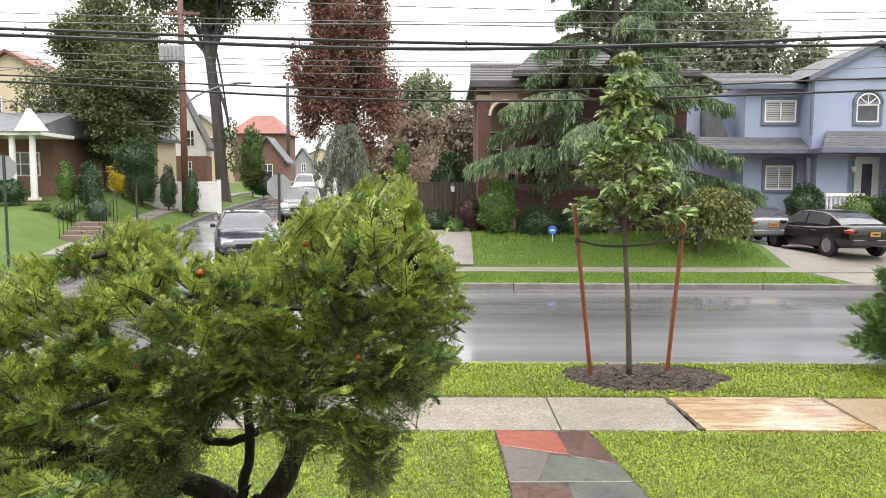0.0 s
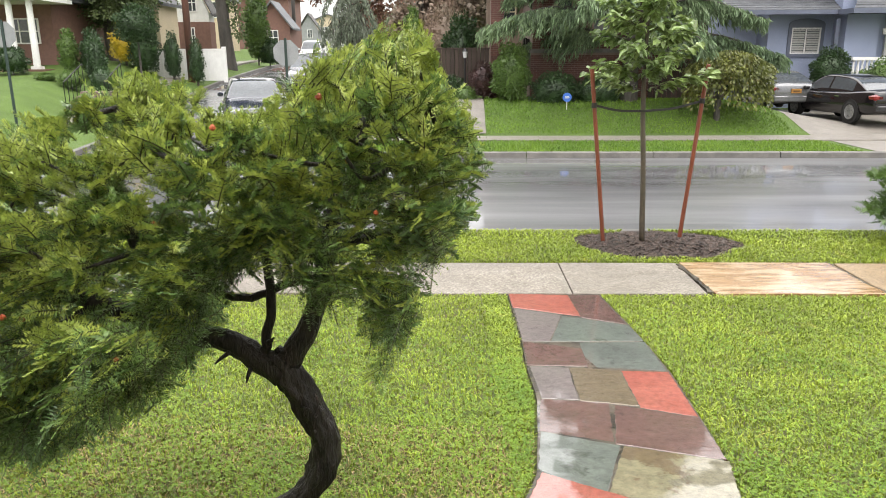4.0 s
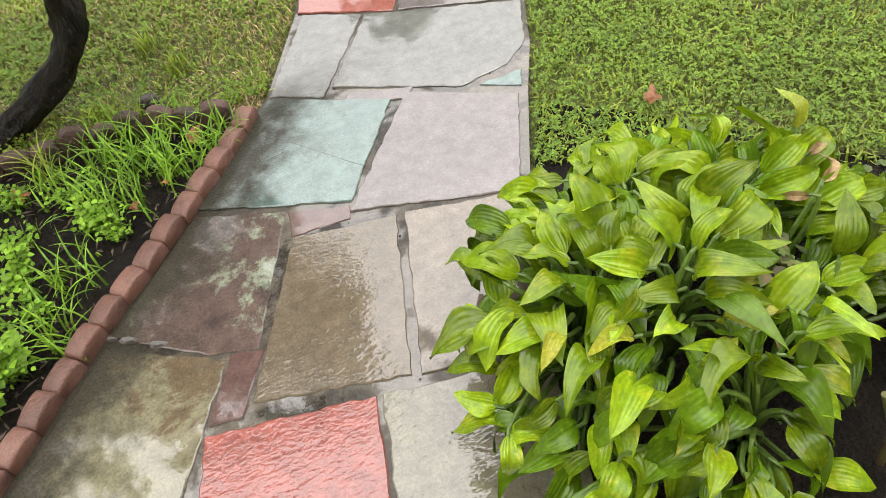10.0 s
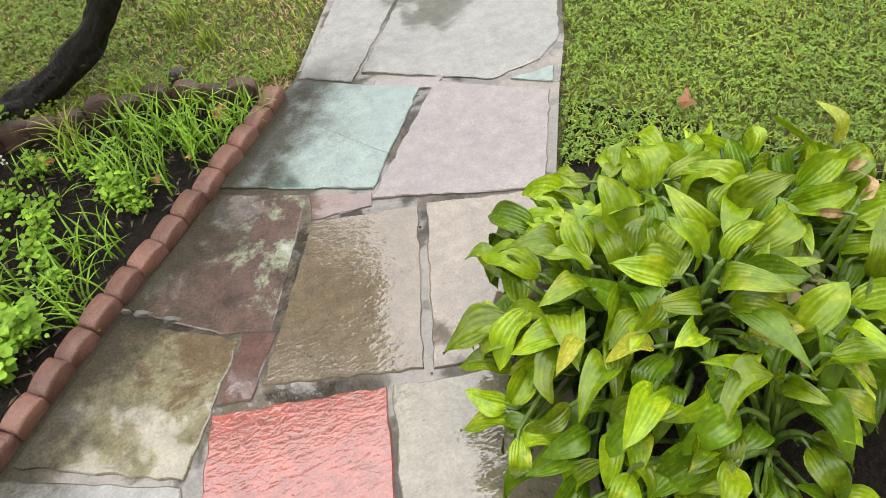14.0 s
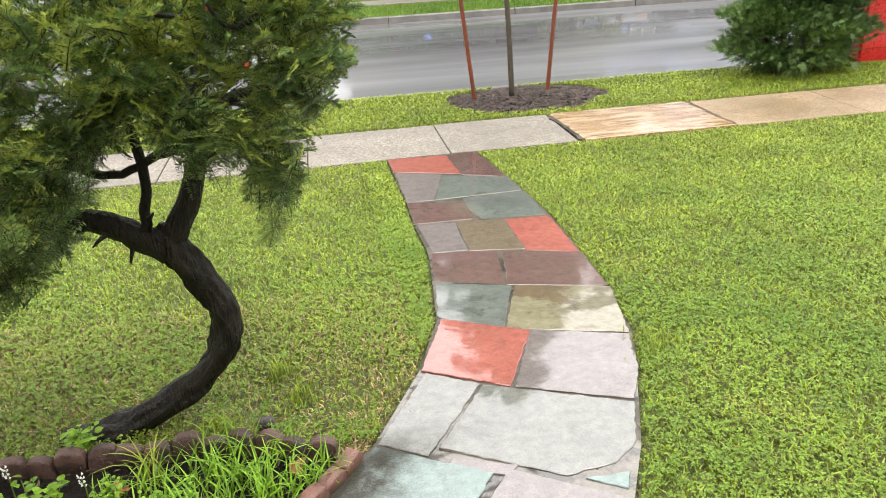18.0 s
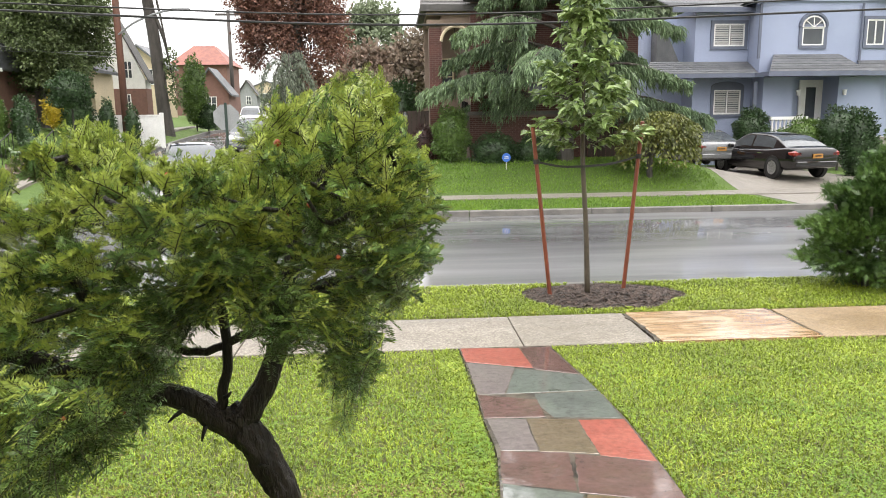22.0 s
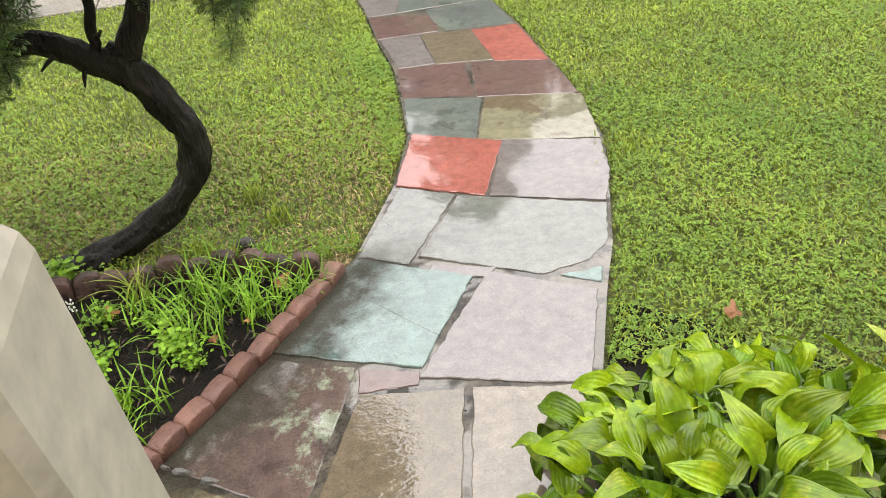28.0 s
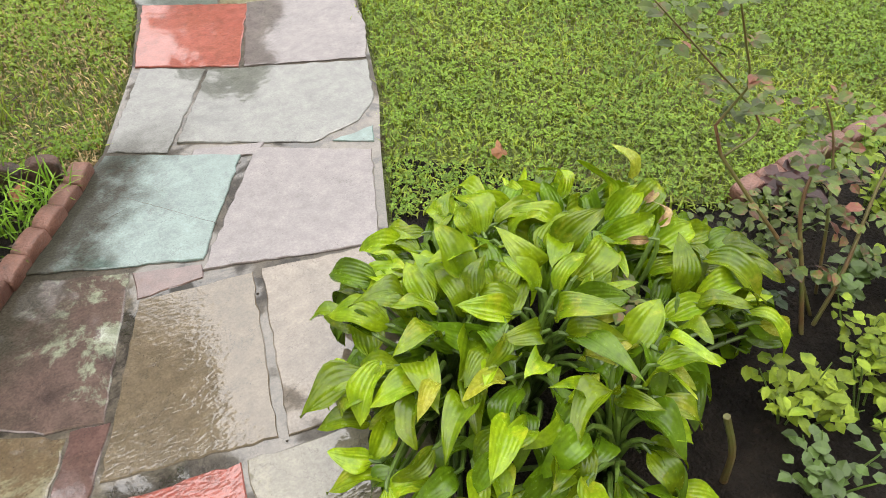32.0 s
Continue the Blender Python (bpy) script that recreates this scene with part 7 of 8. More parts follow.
# porch: brick pier, arch and stucco flank
Geo().box(1.17, 1.6, 25.2, 25.7, -0.4, 4.75).ob("pier", BRICK_BODY, brick)
brick_face(brick, 1.17, 1.6, 25.2, 0.2, 4.7, limit=60)
Geo().box(1.1, 1.66, 25.12, 25.78, 4.75, 4.95).ob("capital", TAN_STUCCO, brick)
ga = Geo()
arc = [(2.08 + 0.5 * math.cos(a), 4.25 + 0.5 * math.sin(a)) for a in np.linspace(math.pi, 0, 12)]
for (xa, za), (xb, zb) in zip(arc[:-1], arc[1:]):
    ga.add([(xa, 25.2, za), (xb, 25.2, zb), (xb, 25.2, 5.1), (xa, 25.2, 5.1), (xa, 25.7, za), (xb, 25.7, zb), (xb, 25.7, 5.1), (xa, 25.7, 5.1)], [(0, 3, 2, 1), (4, 5, 6, 7), (0, 1, 5, 4), (3, 7, 6, 2)])
ga.ob("arch", TAN_STUCCO, brick)
gm = Geo()
gm.tube([(x, 25.16, z) for x, z in arc], 0.06, 6)
gm.ob("arch_moulding", CREAM, brick)
Geo().box(2.58, 2.72, 25.05, 30, -0.4, 5.3).ob("stucco_flank", TAN_STUCCO, brick)
Geo().box(1.17, 2.6, 29.0, 29.2, -0.4, 5.2).ob("porch_back", TAN_STUCCO, brick)
window(brick, 1.75, 2.3, 28.98, 2.6, 4.0, CREAM, rails=(0.5,))
Geo().box(1.1, 2.6, 25.1, 29.2, 5.08, 5.25).ob("porch_ceiling", TAN_STUCCO, brick)
Geo().box(0.88, 2.7, 24.9, 29.5, 5.2, 5.38).box(2.3, 8.6, 24.5, 25.0, 5.5, 5.68).ob("gutter", SHINGLE_DARK, brick)
shingles(brick, 0.88, 2.9, 24.9, 5.38, 26.8, 6.3, SHINGLE_DARK, 0.95, 2.9, 7)
shingles(brick, 2.4, 8.6, 24.5, 5.68, 28.5, 7.0, SHINGLE_DARK, 3.4, 7.4, 12)
lan = link("porch_lantern", None, brick, pose(2.05, 25.4, 4.1))
Geo().tube([(0, 0, 0.32), (0, 0, 0.75)], 0.012, 5).ob("chain", IRON, lan)
Geo().cyl(0, 0, 0.22, 0.34, 0.15, 0.03, 6).ob("lantern_cap", IRON, lan)
Geo().cyl(0, 0, -0.12, -0.06, 0.05, 0.1, 6).ob("lantern_foot", IRON, lan)
Geo().cyl(0, 0, -0.06, 0.22, 0.1, 0.14, 6).ob("lantern_glass", PANE, lan)
for i, z in enumerate((1.95, 2.0)):
    Geo().box(2.42 + i * 0.0, 2.57, 26.0 + 0.9 * i, 26.2 + 0.9 * i, z, z + 0.3).ob("wall_lamp", IRON, brick)
fen = thing("wood_fence", "dark wooden garden fence between the houses", "fence")
for i in range(14):
    Geo().box(-1.0 + 0.16 * i, -0.855 + 0.16 * i, 27.6, 27.64, 0.1, 1.92).ob("board", FENCE_DARK, fen)
Geo().box(-1.05, 1.25, 27.58, 27.66, 1.92, 1.98).ob("cap_rail", FENCE_DARK, fen)
fen2 = thing("wood_fence", "dark wooden fence under the cedar", "fence")
for i in range(16):
    Geo().box(6.45 + 0.16 * i, 6.59 + 0.16 * i, 24.9, 24.94, 0.0, 1.5).ob("board", FENCE_DARK, fen2)
lp = thing("garden_lamp", "black garden lamp post beside the path", "lamp", at=(0.32, 25.6, 0.28))
Geo().cyl(0, 0, -0.1, 1.35, 0.035, 0.03, 8).ob("post", IRON, lp)
Geo().cyl(0, 0, 1.35, 1.55, 0.06, 0.09, 6).ob("lantern_glass", LAMP_CLEAR, lp)
Geo().cyl(0, 0, 1.55, 1.66, 0.11, 0.02, 6).ob("cap", IRON, lp)
fp = sheet("garden_path", grid(-0.8, 0.9, 0.3), grid(21.4, 25.2, 0.3), CONCRETE_PLAIN, 0.012, "pale concrete garden path curving to the porch")
dv = sheet("driveway", grid(10.35, 15.5, 0.4), grid(17.78, 29.0, 0.4), CONCRETE_PLAIN, -0.018, "wet pale concrete driveway")
bs = thing("lawn_sign", "small round blue security sign on a white stake in the lawn", "sign", at=(3.47, 23.0, land_z(3.47, 23.0)))
Geo().cyl(0, 0, -0.1, 0.3, 0.012, seg=6).ob("stake", WHITE, bs)
Geo().prism([(0.14 * math.cos(a), 0.36 + 0.14 * math.sin(a)) for a in np.linspace(0, 6.283, 17)[:-1]], -0.012, 0.008).ob("plate", SIGN_BLUE, bs)
Geo().box(-0.075, 0.075, -0.018, -0.013, 0.33, 0.355).box(-0.06, 0.06, -0.018, -0.013, 0.375, 0.392).ob("lettering_bar", WHITE, bs)

# Houses up the side street on the left.
pink = thing("porch_house", "brick bungalow with white porch columns and a grey roof", "house")
Geo().box(-24, -16.15, 30.0, 38, 0, 3.9).ob("wall", BRICK_WALL, pink)
Geo().box(-24, -15.4, 27.6, 30.0, 0, 1.25).ob("porch_base", BRICK_WALL, pink)
for x in (-15.75, -16.53):
    Geo().cyl(x, 27.8, 1.25, 3.75, 0.13, 0.11, 12).box(x - 0.17, x + 0.17, 27.63, 27.97, 3.7, 3.85).box(x - 0.17, x + 0.17, 27.63, 27.97, 1.25, 1.36).ob("column", WHITE, pink)
Geo().box(-24, -15.3, 27.5, 30.1, 3.72, 3.86).ob("beam", WHITE, pink)
Geo().prism([(27.4, 3.86), (31.0, 4.9), (38.5, 3.86)], -24, -15.7, 0).ob("roof", SHINGLE, pink)
Geo().prism([(-16.15, 3.86), (-14.95, 3.86), (-15.6, 4.7)], 27.3, 27.55).ob("gable", WHITE, pink)
window(pink, -17.9, -16.7, 29.98, 2.2, 3.2, bars=(0.33, 0.66), rails=(0.5,))
stp = thing("garden_steps", "brick and stone steps up the raised lawn with an iron handrail", "steps")
for i in range(4):
    zz = land_z(-12.2, 23.3) + 0.13 * i
    Geo().box(-12.4, -11.1, 23.2 + 0.32 * i, 23.6 + 0.32 * i, zz - 0.2, zz + 0.13, 0.01).ob("step", BRICK_BODY, stp)
for x in (-11.1, -12.4):
    g = Geo()
    z0 = land_z(-12.2, 23.3)
    g.tube([(x, 23.2, z0 + 0.85), (x, 24.5, z0 + 1.4)], 0.02, 6)
    for i in range(6):
        g.tube([(x, 23.2 + 0.26 * i, z0), (x, 23.2 + 0.26 * i, z0 + 0.85 + 0.11 * i)], 0.012, 5)
    g.ob("handrail", IRON, stp)


def plain_house(name, label, x0, x1, y0, y1, z0, z1, ridge, wall_m, roof_m, wins=(), lower=None, gable=True):
    """A gabled house whose gable faces the camera."""
    ob = thing(name, label, "house")
    Geo().box(x0, x1, y0, y1, z0 - 0.6, z1).ob("wall", wall_m, ob)
    if lower:
        Geo().box(x0 - 0.03, x1 + 0.03, y0 - 0.03, y1, z0 - 0.6, z0 + lower).ob("lower_wall", BRICK_WALL, ob)
    c = (x0 + x1) / 2
    if gable:
        Geo().prism([(x0, z1), (x1, z1), (c, ridge)], y0, y0 + 0.2).ob("gable", wall_m, ob)
        g = Geo()
        for xa in (x0 - 0.3, x1 + 0.3):
            g.add([(xa, y0 - 0.3, z1 - 0.2), (c, y0 - 0.3, ridge), (c, y1, ridge), (xa, y1, z1 - 0.2), (xa, y0 - 0.3, z1 - 0.05), (c, y0 - 0.3, ridge + 0.15), (c, y1, ridge + 0.15), (xa, y1, z1 - 0.05)], [(0, 1, 5, 4), (4, 5, 6, 7), (0, 3, 2, 1), (3, 7, 6, 2), (0, 4, 7, 3)])
        g.ob("roof", roof_m, ob)
    else:
        m = (y1 - y0) * 0.4
        Geo().loft([[(x0 - 0.4, y0 - 0.4, z1), (x1 + 0.4, y0 - 0.4, z1), (x1 + 0.4, y1 + 0.4, z1), (x0 - 0.4, y1 + 0.4, z1)], [(x0 + m * 0.7, y0 + m, ridge), (x1 - m * 0.7, y0 + m, ridge), (x1 - m * 0.7, y1 - m, ridge), (x0 + m * 0.7, y1 - m, ridge)]]).ob("roof", roof_m, ob)
    for a, b, c_, d in wins:
        window(ob, a, b, y0 - (0.04 if lower and c_ < z0 + lower else 0.01), c_, d, bars=(0.5,), rails=(0.5,))
    return ob


plain_house("tan_house", "tan stucco house with a red tiled roof behind the tree", -24.5, -18.3, 36, 39, 1.0, 6.6, 8.3, CREAM, TILE_RED, ((-19.9, -18.4, 5.0, 6.2), (-23, -21.8, 5.0, 6.2)))
plain_house("cream_house", "cream stucco house with a brick ground floor", -18.2, -14.6, 37, 39.5, 1.2, 4.3, 6.0, CREAM, SHINGLE, ((-16.8, -15.8, 2.2, 3.4),))
plain_house("tudor_house", "white gabled house with a brick ground floor and dark bargeboards", -17.4, -14.1, 43, 43.9, 1.6, 4.1, 7.8, WHITE, SHINGLE_DARK, ((-15.25, -14.75, 4.15, 5.15), (-15.35, -14.95, 2.4, 3.3)), lower=2.0)
plain_house("yellow_house", "yellow stucco house with a grey shingle roof", -19.2, -16.2, 53, 56, 2.0, 5.6, 6.9, CREAM, SHINGLE, ((-17.1, -16.5, 4.3, 5.4),))
plain_house("red_roof_house", "brick house with a bright red tiled hip roof", -19.2, -14.6, 66, 71, 2.0, 6.6, 8.4, BRICK_WALL, TILE_RED, ((-17.4, -16.4, 4.6, 5.9),), gable=False)
plain_house("red_roof_house", "brick house with a low red tiled roof", -18.6, -15.9, 73, 77, 2.0, 7.3, 7.9, BRICK_WALL, TILE_RED, (), gable=False)
plain_house("brick_cottage", "brick house with a steep gabled front", -15.2, -12.6, 57, 59.5, 2.0, 3.8, 5.6, BRICK_WALL, SHINGLE, ((-14.3, -13.5, 2.5, 3.6),))
plain_house("grey_house", "grey gabled house at the end of the street", -19.2, -16.9, 92, 94, 2.6, 4.8, 6.6, GALV, SHINGLE_DARK, ((-18.2, -17.6, 3.8, 4.8),))
plain_house("far_house", "pale far house at the end of the street", -20.6, -15.2, 105, 112, 1.6, 6.2, 7.2, CREAM, SHINGLE, ((-19.0, -17.8, 4.6, 5.6), (-17.0, -16.0, 4.6, 5.6)))
plain_house("far_garage", "low far garage with a grey roof", -18.6, -14.6, 98, 102, 1.4, 3.6, 4.8, WHITE, SHINGLE, ())
wf = thing("white_fence", "white vinyl fence panels behind the shrubs", "fence")
for i in range(26):
    x = -14.1 + 0.155 * i
    Geo().box(x, x + 0.148, 32.2, 32.24, land_z(-12, 32) - 0.1, 1.95).ob("board", WHITE, wf)
Geo().box(-14.1, -10.05, 32.17, 32.27, 1.95, 2.02).box(-10.1, -9.95, 32.15, 32.3, 0.6, 2.1).ob("rail", WHITE, wf)
bx = plain_house("corner_house", "plain house beyond the copper tree", -2.5, 4.5, 66, 74, 1.5, 5.0, 7.0, CREAM, SHINGLE_DARK, ())

# The house behind the camera: a plain wall.
hw = Geo().box(-9, 9, -3.2, -3.0, -0.2, 6.5).ob("wall_south", CREAM)
tagged(hw, "plain stucco front wall of the house behind the path", "wall", kind="structure")

# ---- poles, cables, signs ----
def pole(name, label, x, y, z0, z1, r, m, lean=0.0):
    ob = thing(name, label, "pole")
    Geo().tube([(x, y, z0 - 0.4), (x + lean * 0.5, y, (z0 + z1) / 2), (x + lean, y, z1)], [r, r * 0.9, r * 0.75], 10).ob("post", m, ob, smooth=True)
    return ob


up = pole("utility_pole", "red-brown wooden utility pole with a grey transformer box", -11.45, 32, 0.7, 12.5, 0.15, POLE_WOOD)
Geo().box(-12.25, -11.25, 31.5, 31.85, 7.15, 7.85, 0.04).ob("transformer_box", GALV, up, "grey ribbed transformer box")
for i in range(5):
    Geo().box(-12.1 + 0.17 * i, -12.02 + 0.17 * i, 31.44, 31.5, 7.2, 7.75).ob("fin", GALV, up)
Geo().box(-12.2, -10.6, 31.9, 32.0, 9.2, 9.32).ob("crossarm", POLE_WOOD, up)
Geo().tube(spline([(-11.4, 31.9, 5.3), (-10.6, 31.6, 5.75), (-9.4, 31.2, 6.1), (-8.6, 31.0, 6.15)], 8), 0.04, 6).ob("lamp_arm", GALV, up)
Geo().box(-8.9, -8.2, 30.9, 31.1, 6.12, 6.22, 0.03).ob("lamp_head", GALV, up)
fpole = pole("utility_pole", "dark far utility pole with a crossarm", -12.9, 60, 2.0, 10.3, 0.16, POLE_DARK)
Geo().box(-13.9, -11.9, 59.9, 60.0, 9.9, 10.05).ob("crossarm", POLE_DARK, fpole)
CAB = [(5.57, 5.25, 5.58, 0.045, CABLE), (5.75, 5.42, 5.40, 0.04, CABLE), (5.95, 5.9, 5.75, 0.014, CABLE_GREY), (4.62, 4.25, 4.60, 0.020, CABLE), (4.47, 4.02, 4.30, 0.028, CABLE), (4.85, 4.72, 4.9, 0.010, CABLE_GREY),
       (5.1, 4.93, 5.2, 0.010, CABLE_GREY), (6.3, 6.1, 6.2, 0.012, CABLE_GREY), (6.9, 6.5, 6.4, 0.012, CABLE_GREY), (5.35, 5.12, 5.45, 0.009, CABLE_GREY)]
for i, (a, b, c, r, m) in enumerate(CAB):
    q = spline([(-40, 18.5, a + 1.6), (-24, 18.5, a + 0.45), (-11, 18.5, a), (0, 18.5, b), (11, 18.5, c), (24, 18.5, c + 0.55), (40, 18.5, c + 1.7)], 60)
    q[:, 1] += 0.12 * i
    tagged(Geo().tube(q, r, 6).ob("overhead_cable", m), "black overhead cable sagging along the street" if m is CABLE else "thin grey overhead wire along the street", "cable", "overhead cables")
    if r > 0.03:
        k = Geo()
        for p in q[6:54:2]:
            k.tube([(p[0] - 0.03, p[1], p[2] + 0.01), (p[0] + 0.03, p[1], p[2] + 0.07)], 0.02, 5)
        tagged(k.ob("cable_clips", CABLE), "small lashing clips on the thick cable", "clip", kind="stuff")
for i, (x0, z0, x1, z1, yy) in enumerate(((-11.4, 8.3, -24, 6.0, 30), (-11.4, 6.2, -24, 5.3, 30), (-11.4, 4.6, -22, 5.4, 29.5), (-11.4, 4.35, -20, 5.9, 29), (-11.4, 9.2, -16, 12.5, 24))):
    q = spline([(x0, 32, z0), ((x0 + x1) / 2, (32 + yy) / 2, (z0 + z1) / 2 - 0.35), (x1, yy, z1)], 20)
    tagged(Geo().tube(q, 0.015, 5).ob("overhead_cable", CABLE_GREY), "thin grey service wire from the utility pole", "cable", "overhead cables")


def stop_sign(x, y, top, turn, label):
    z = land_z(x, y) if x > -9 else land_z(x, y)
    ob = thing("street_sign", label, "sign", at=(x, y, 0), turn=turn)
    Geo().box(-0.035, 0.035, 0.0, 0.03, z - 0.3, top + 0.05).ob("post", POST_GREEN, ob, "dark green steel post")
    Geo().prism([(0.36 * math.cos(a + math.pi / 8), top - 0.33 + 0.36 * math.sin(a + math.pi / 8)) for a in (math.pi / 4 * i for i in range(8))], 0.032, 0.038).ob("plate", GALV, ob, "bare grey back of an octagonal plate")
    return ob


stop_sign(-4.55, 20.0, 2.12, 4, "octagonal road sign seen from its grey back on a green post")
stop_sign(-12.15, 20.0, 2.62, -3, "octagonal road sign seen from its grey back on a green post")


# ---- vehicles ----
def vehicle(name, label, paint, at, turn, ln=4.85, wd=1.82, ht=1.45, suv=False, rear_lamps=LAMP_RED):
    """A car along +x (nose at +x): lofted body and cabin, glass, lamps, bumpers, wheels with tyre and rim."""
    ob = thing(name, label, "car", at=at, turn=turn)
    h, w = ln / 2, wd / 2
    belt = 0.92 if not suv else 1.02
    prof = [(-h, 0.50, 0.86, 0.80), (-h + 0.06, 0.38, belt + 0.03, 0.88), (-h + 0.3, 0.30, belt + 0.09, 0.95), (-h + 0.7, 0.25, belt + 0.08, 0.985), (-h + 1.3, 0.23, belt + 0.03, 1.0), (0, 0.22, belt, 1.0), (h - 1.3, 0.24, belt - 0.03, 1.0), (h - 0.7, 0.28, belt - 0.13, 0.97), (h - 0.22, 0.36, belt - 0.25, 0.88), (h - 0.05, 0.42, belt - 0.33, 0.80), (h, 0.48, 0.56, 0.74)]
    rings = []
    for x, lo, hi, f in spline(prof, 31):
        W, half = w * f, []
        for u, v in ((0.80, 0.0), (0.93, 0.04), (0.985, 0.16), (1.0, 0.38), (0.995, 0.58), (0.97, 0.74), (0.955, 0.86), (0.91, 0.96), (0.80, 1.0), (0.42, 1.03)):
            half.append((x, W * u, lo + (hi - lo) * v))
        rings.append([(x, -y, z) for x, y, z in half] + half[::-1])
    Geo().loft(rings).ob("body", paint, ob, smooth=True)
    if suv:
        cab = [(-h + 0.12, belt + 0.02, 0.0), (-h + 0.42, ht - 0.07, 0.9), (-h + 1.2, ht, 1.0), (0.3, ht - 0.03, 1.0), (h - 1.25, belt - 0.03, 0.0)]
    else:
        cab = [(-h + 0.42, belt + 0.06, 0.0), (-h + 1.30, ht - 0.09, 0.85), (-0.2, ht, 1.0), (0.5, ht - 0.07, 0.95), (h - 1.15, belt - 0.04, 0.0)]
    xa, xe, mid = cab[0][0], cab[-1][0], -0.12
    rows = []
    for x, z, f in spline(cab, 37):
        wt, wb, foot = w * 0.68, w * 0.90, belt - 0.06
        z = max(z, foot + 0.02)
        half = [(x, wb, foot)]
        for u, v in ((0.03, 0.14), (0.12, 0.24), (0.50, 0.58), (0.84, 0.86), (0.92, 0.95)):
            half.append((x, wb + (wt - wb) * u * f - 0.012 * v, foot + (z - foot) * v))
        edge = half[-1][1]
        half += [(x, edge * 0.93, foot + (z - foot) * 0.99), (x, edge * 0.5, z + 0.012 * f), (x, 0.0, z + 0.018 * f)]
        rows.append([(x, -y, z) for x, y, z in half] + half[-2::-1])
    skins = {}
    for a, b in zip(rows, rows[1:]):
        x = (a[0][0] + b[0][0]) / 2
        for k in range(len(a) - 1):
            side, q = (-1, k) if k < 8 else (1, 15 - k)
            kind = "cabin"
            if 2 <= q <= 3 and xa + (0.3 if suv else 0.72) < x < xe - 0.42 and abs(x - mid) > 0.045:
                kind = ("side_window", side, x < mid)
            elif q >= 6 and (cab[0][0] + 0.1 < x < cab[1][0] - 0.02):
                kind = ("rear_window", 0, 0)
            elif q >= 6 and (cab[3][0] + 0.06 < x < xe - 0.08):
                kind = ("windscreen", 0, 0)
            skin, seen = skins.setdefault(kind, (Geo(), {}))
            for p in (a[k], b[k], b[k + 1], a[k + 1]):
                if p not in seen:
                    seen[p] = len(skin.v)
                    skin.v.append(p)
            skin.f.append(tuple(seen[p] for p in (a[k], b[k], b[k + 1], a[k + 1])))
    for kind, (skin, seen) in skins.items():
        skin.ob("cabin" if kind == "cabin" else kind[0], paint if kind == "cabin" else PANE, ob, smooth=True)
    for sg in (-1, 1):
        Geo().box(xe - 0.55, xe - 0.38, sg * (w + 0.06) - 0.08, sg * (w + 0.06) + 0.08, belt, belt + 0.13, 0.03).ob("wing_mirror", paint, ob)
        Geo().box(-h + 0.0, -h + 0.34, sg * w * 0.76 - 0.15, sg * w * 0.76 + 0.15, belt - 0.22, belt - 0.02, 0.06).ob("tail_lamp", rear_lamps, ob, "red tail lamp")
        Geo().box(h - 0.36, h - 0.06, sg * w * 0.66 - 0.18, sg * w * 0.66 + 0.18, 0.60, 0.73, 0.03).ob("head_lamp", LAMP_CLEAR, ob, "clear head lamp")
        for hx in (-0.75, 0.25):
            Geo().box(hx - 0.1, hx + 0.1, sg * w * 0.99 - 0.02, sg * w * 0.99 + 0.02, belt - 0.15, belt - 0.12).ob("door_handle", CHROME, ob)
    Geo().box(-h - 0.03, -h + 0.2, -w * 0.82, w * 0.82, 0.36, 0.58, 0.05).ob("rear_bumper", paint, ob)
    Geo().box(h - 0.2, h + 0.03, -w * 0.72, w * 0.72, 0.34, 0.50, 0.05).ob("front_bumper", paint, ob)
    Geo().box(h - 0.05, h + 0.025, -w * 0.4, w * 0.4, 0.52, 0.64, 0.01).ob("grille", IRON, ob)
    Geo().box(-h - 0.045, -h - 0.01, -0.17, 0.17, 0.66, 0.80).ob("number_plate", PLATE, ob, "plain orange number plate")
    Geo().box(-h - 0.05, -h - 0.044, -0.11, 0.11, 0.715, 0.75).ob("plate_bar", IRON, ob)
    wr = 0.33 if not suv else 0.36
    for x in (-h + 0.98, h - 0.95):
        for sg in (-1, 1):
            wh = link("wheel", None, ob, pose(x, sg * (w - 0.10), wr))
            t = Geo().loft([[(r * math.cos(a), yy, r * math.sin(a)) for a in (6.2832 * s / 20 for s in range(20))] for r, yy in ((wr * 0.66, -0.11), (wr * 0.94, -0.115), (wr, -0.07), (wr, 0.07), (wr * 0.94, 0.115), (wr * 0.66, 0.11))])
            t.ob("tyre", RUBBER, wh, smooth=True)
            g = Geo()
            for s in range(5):
                a = 6.2832 * s / 5
                c, n = math.cos(a), math.sin(a)
                px, pz = -n * 0.045, c * 0.045
                y = sg * 0.112
                g.add([(px, y, pz), (-px, y, -pz), (c * wr * 0.64 - px * 0.7, y, n * wr * 0.64 - pz * 0.7), (c * wr * 0.64 + px * 0.7, y, n * wr * 0.64 + pz * 0.7), (px, y - sg * 0.03, pz), (-px, y - sg * 0.03, -pz), (c * wr * 0.64 - px * 0.7, y - sg * 0.03, n * wr * 0.64 - pz * 0.7), (c * wr * 0.64 + px * 0.7, y - sg * 0.03, n * wr * 0.64 + pz * 0.7)],
                      [(0, 1, 2, 3), (7, 6, 5, 4), (0, 3, 7, 4), (1, 5, 6, 2)])
            g.ob("rim", ALLOY, wh)
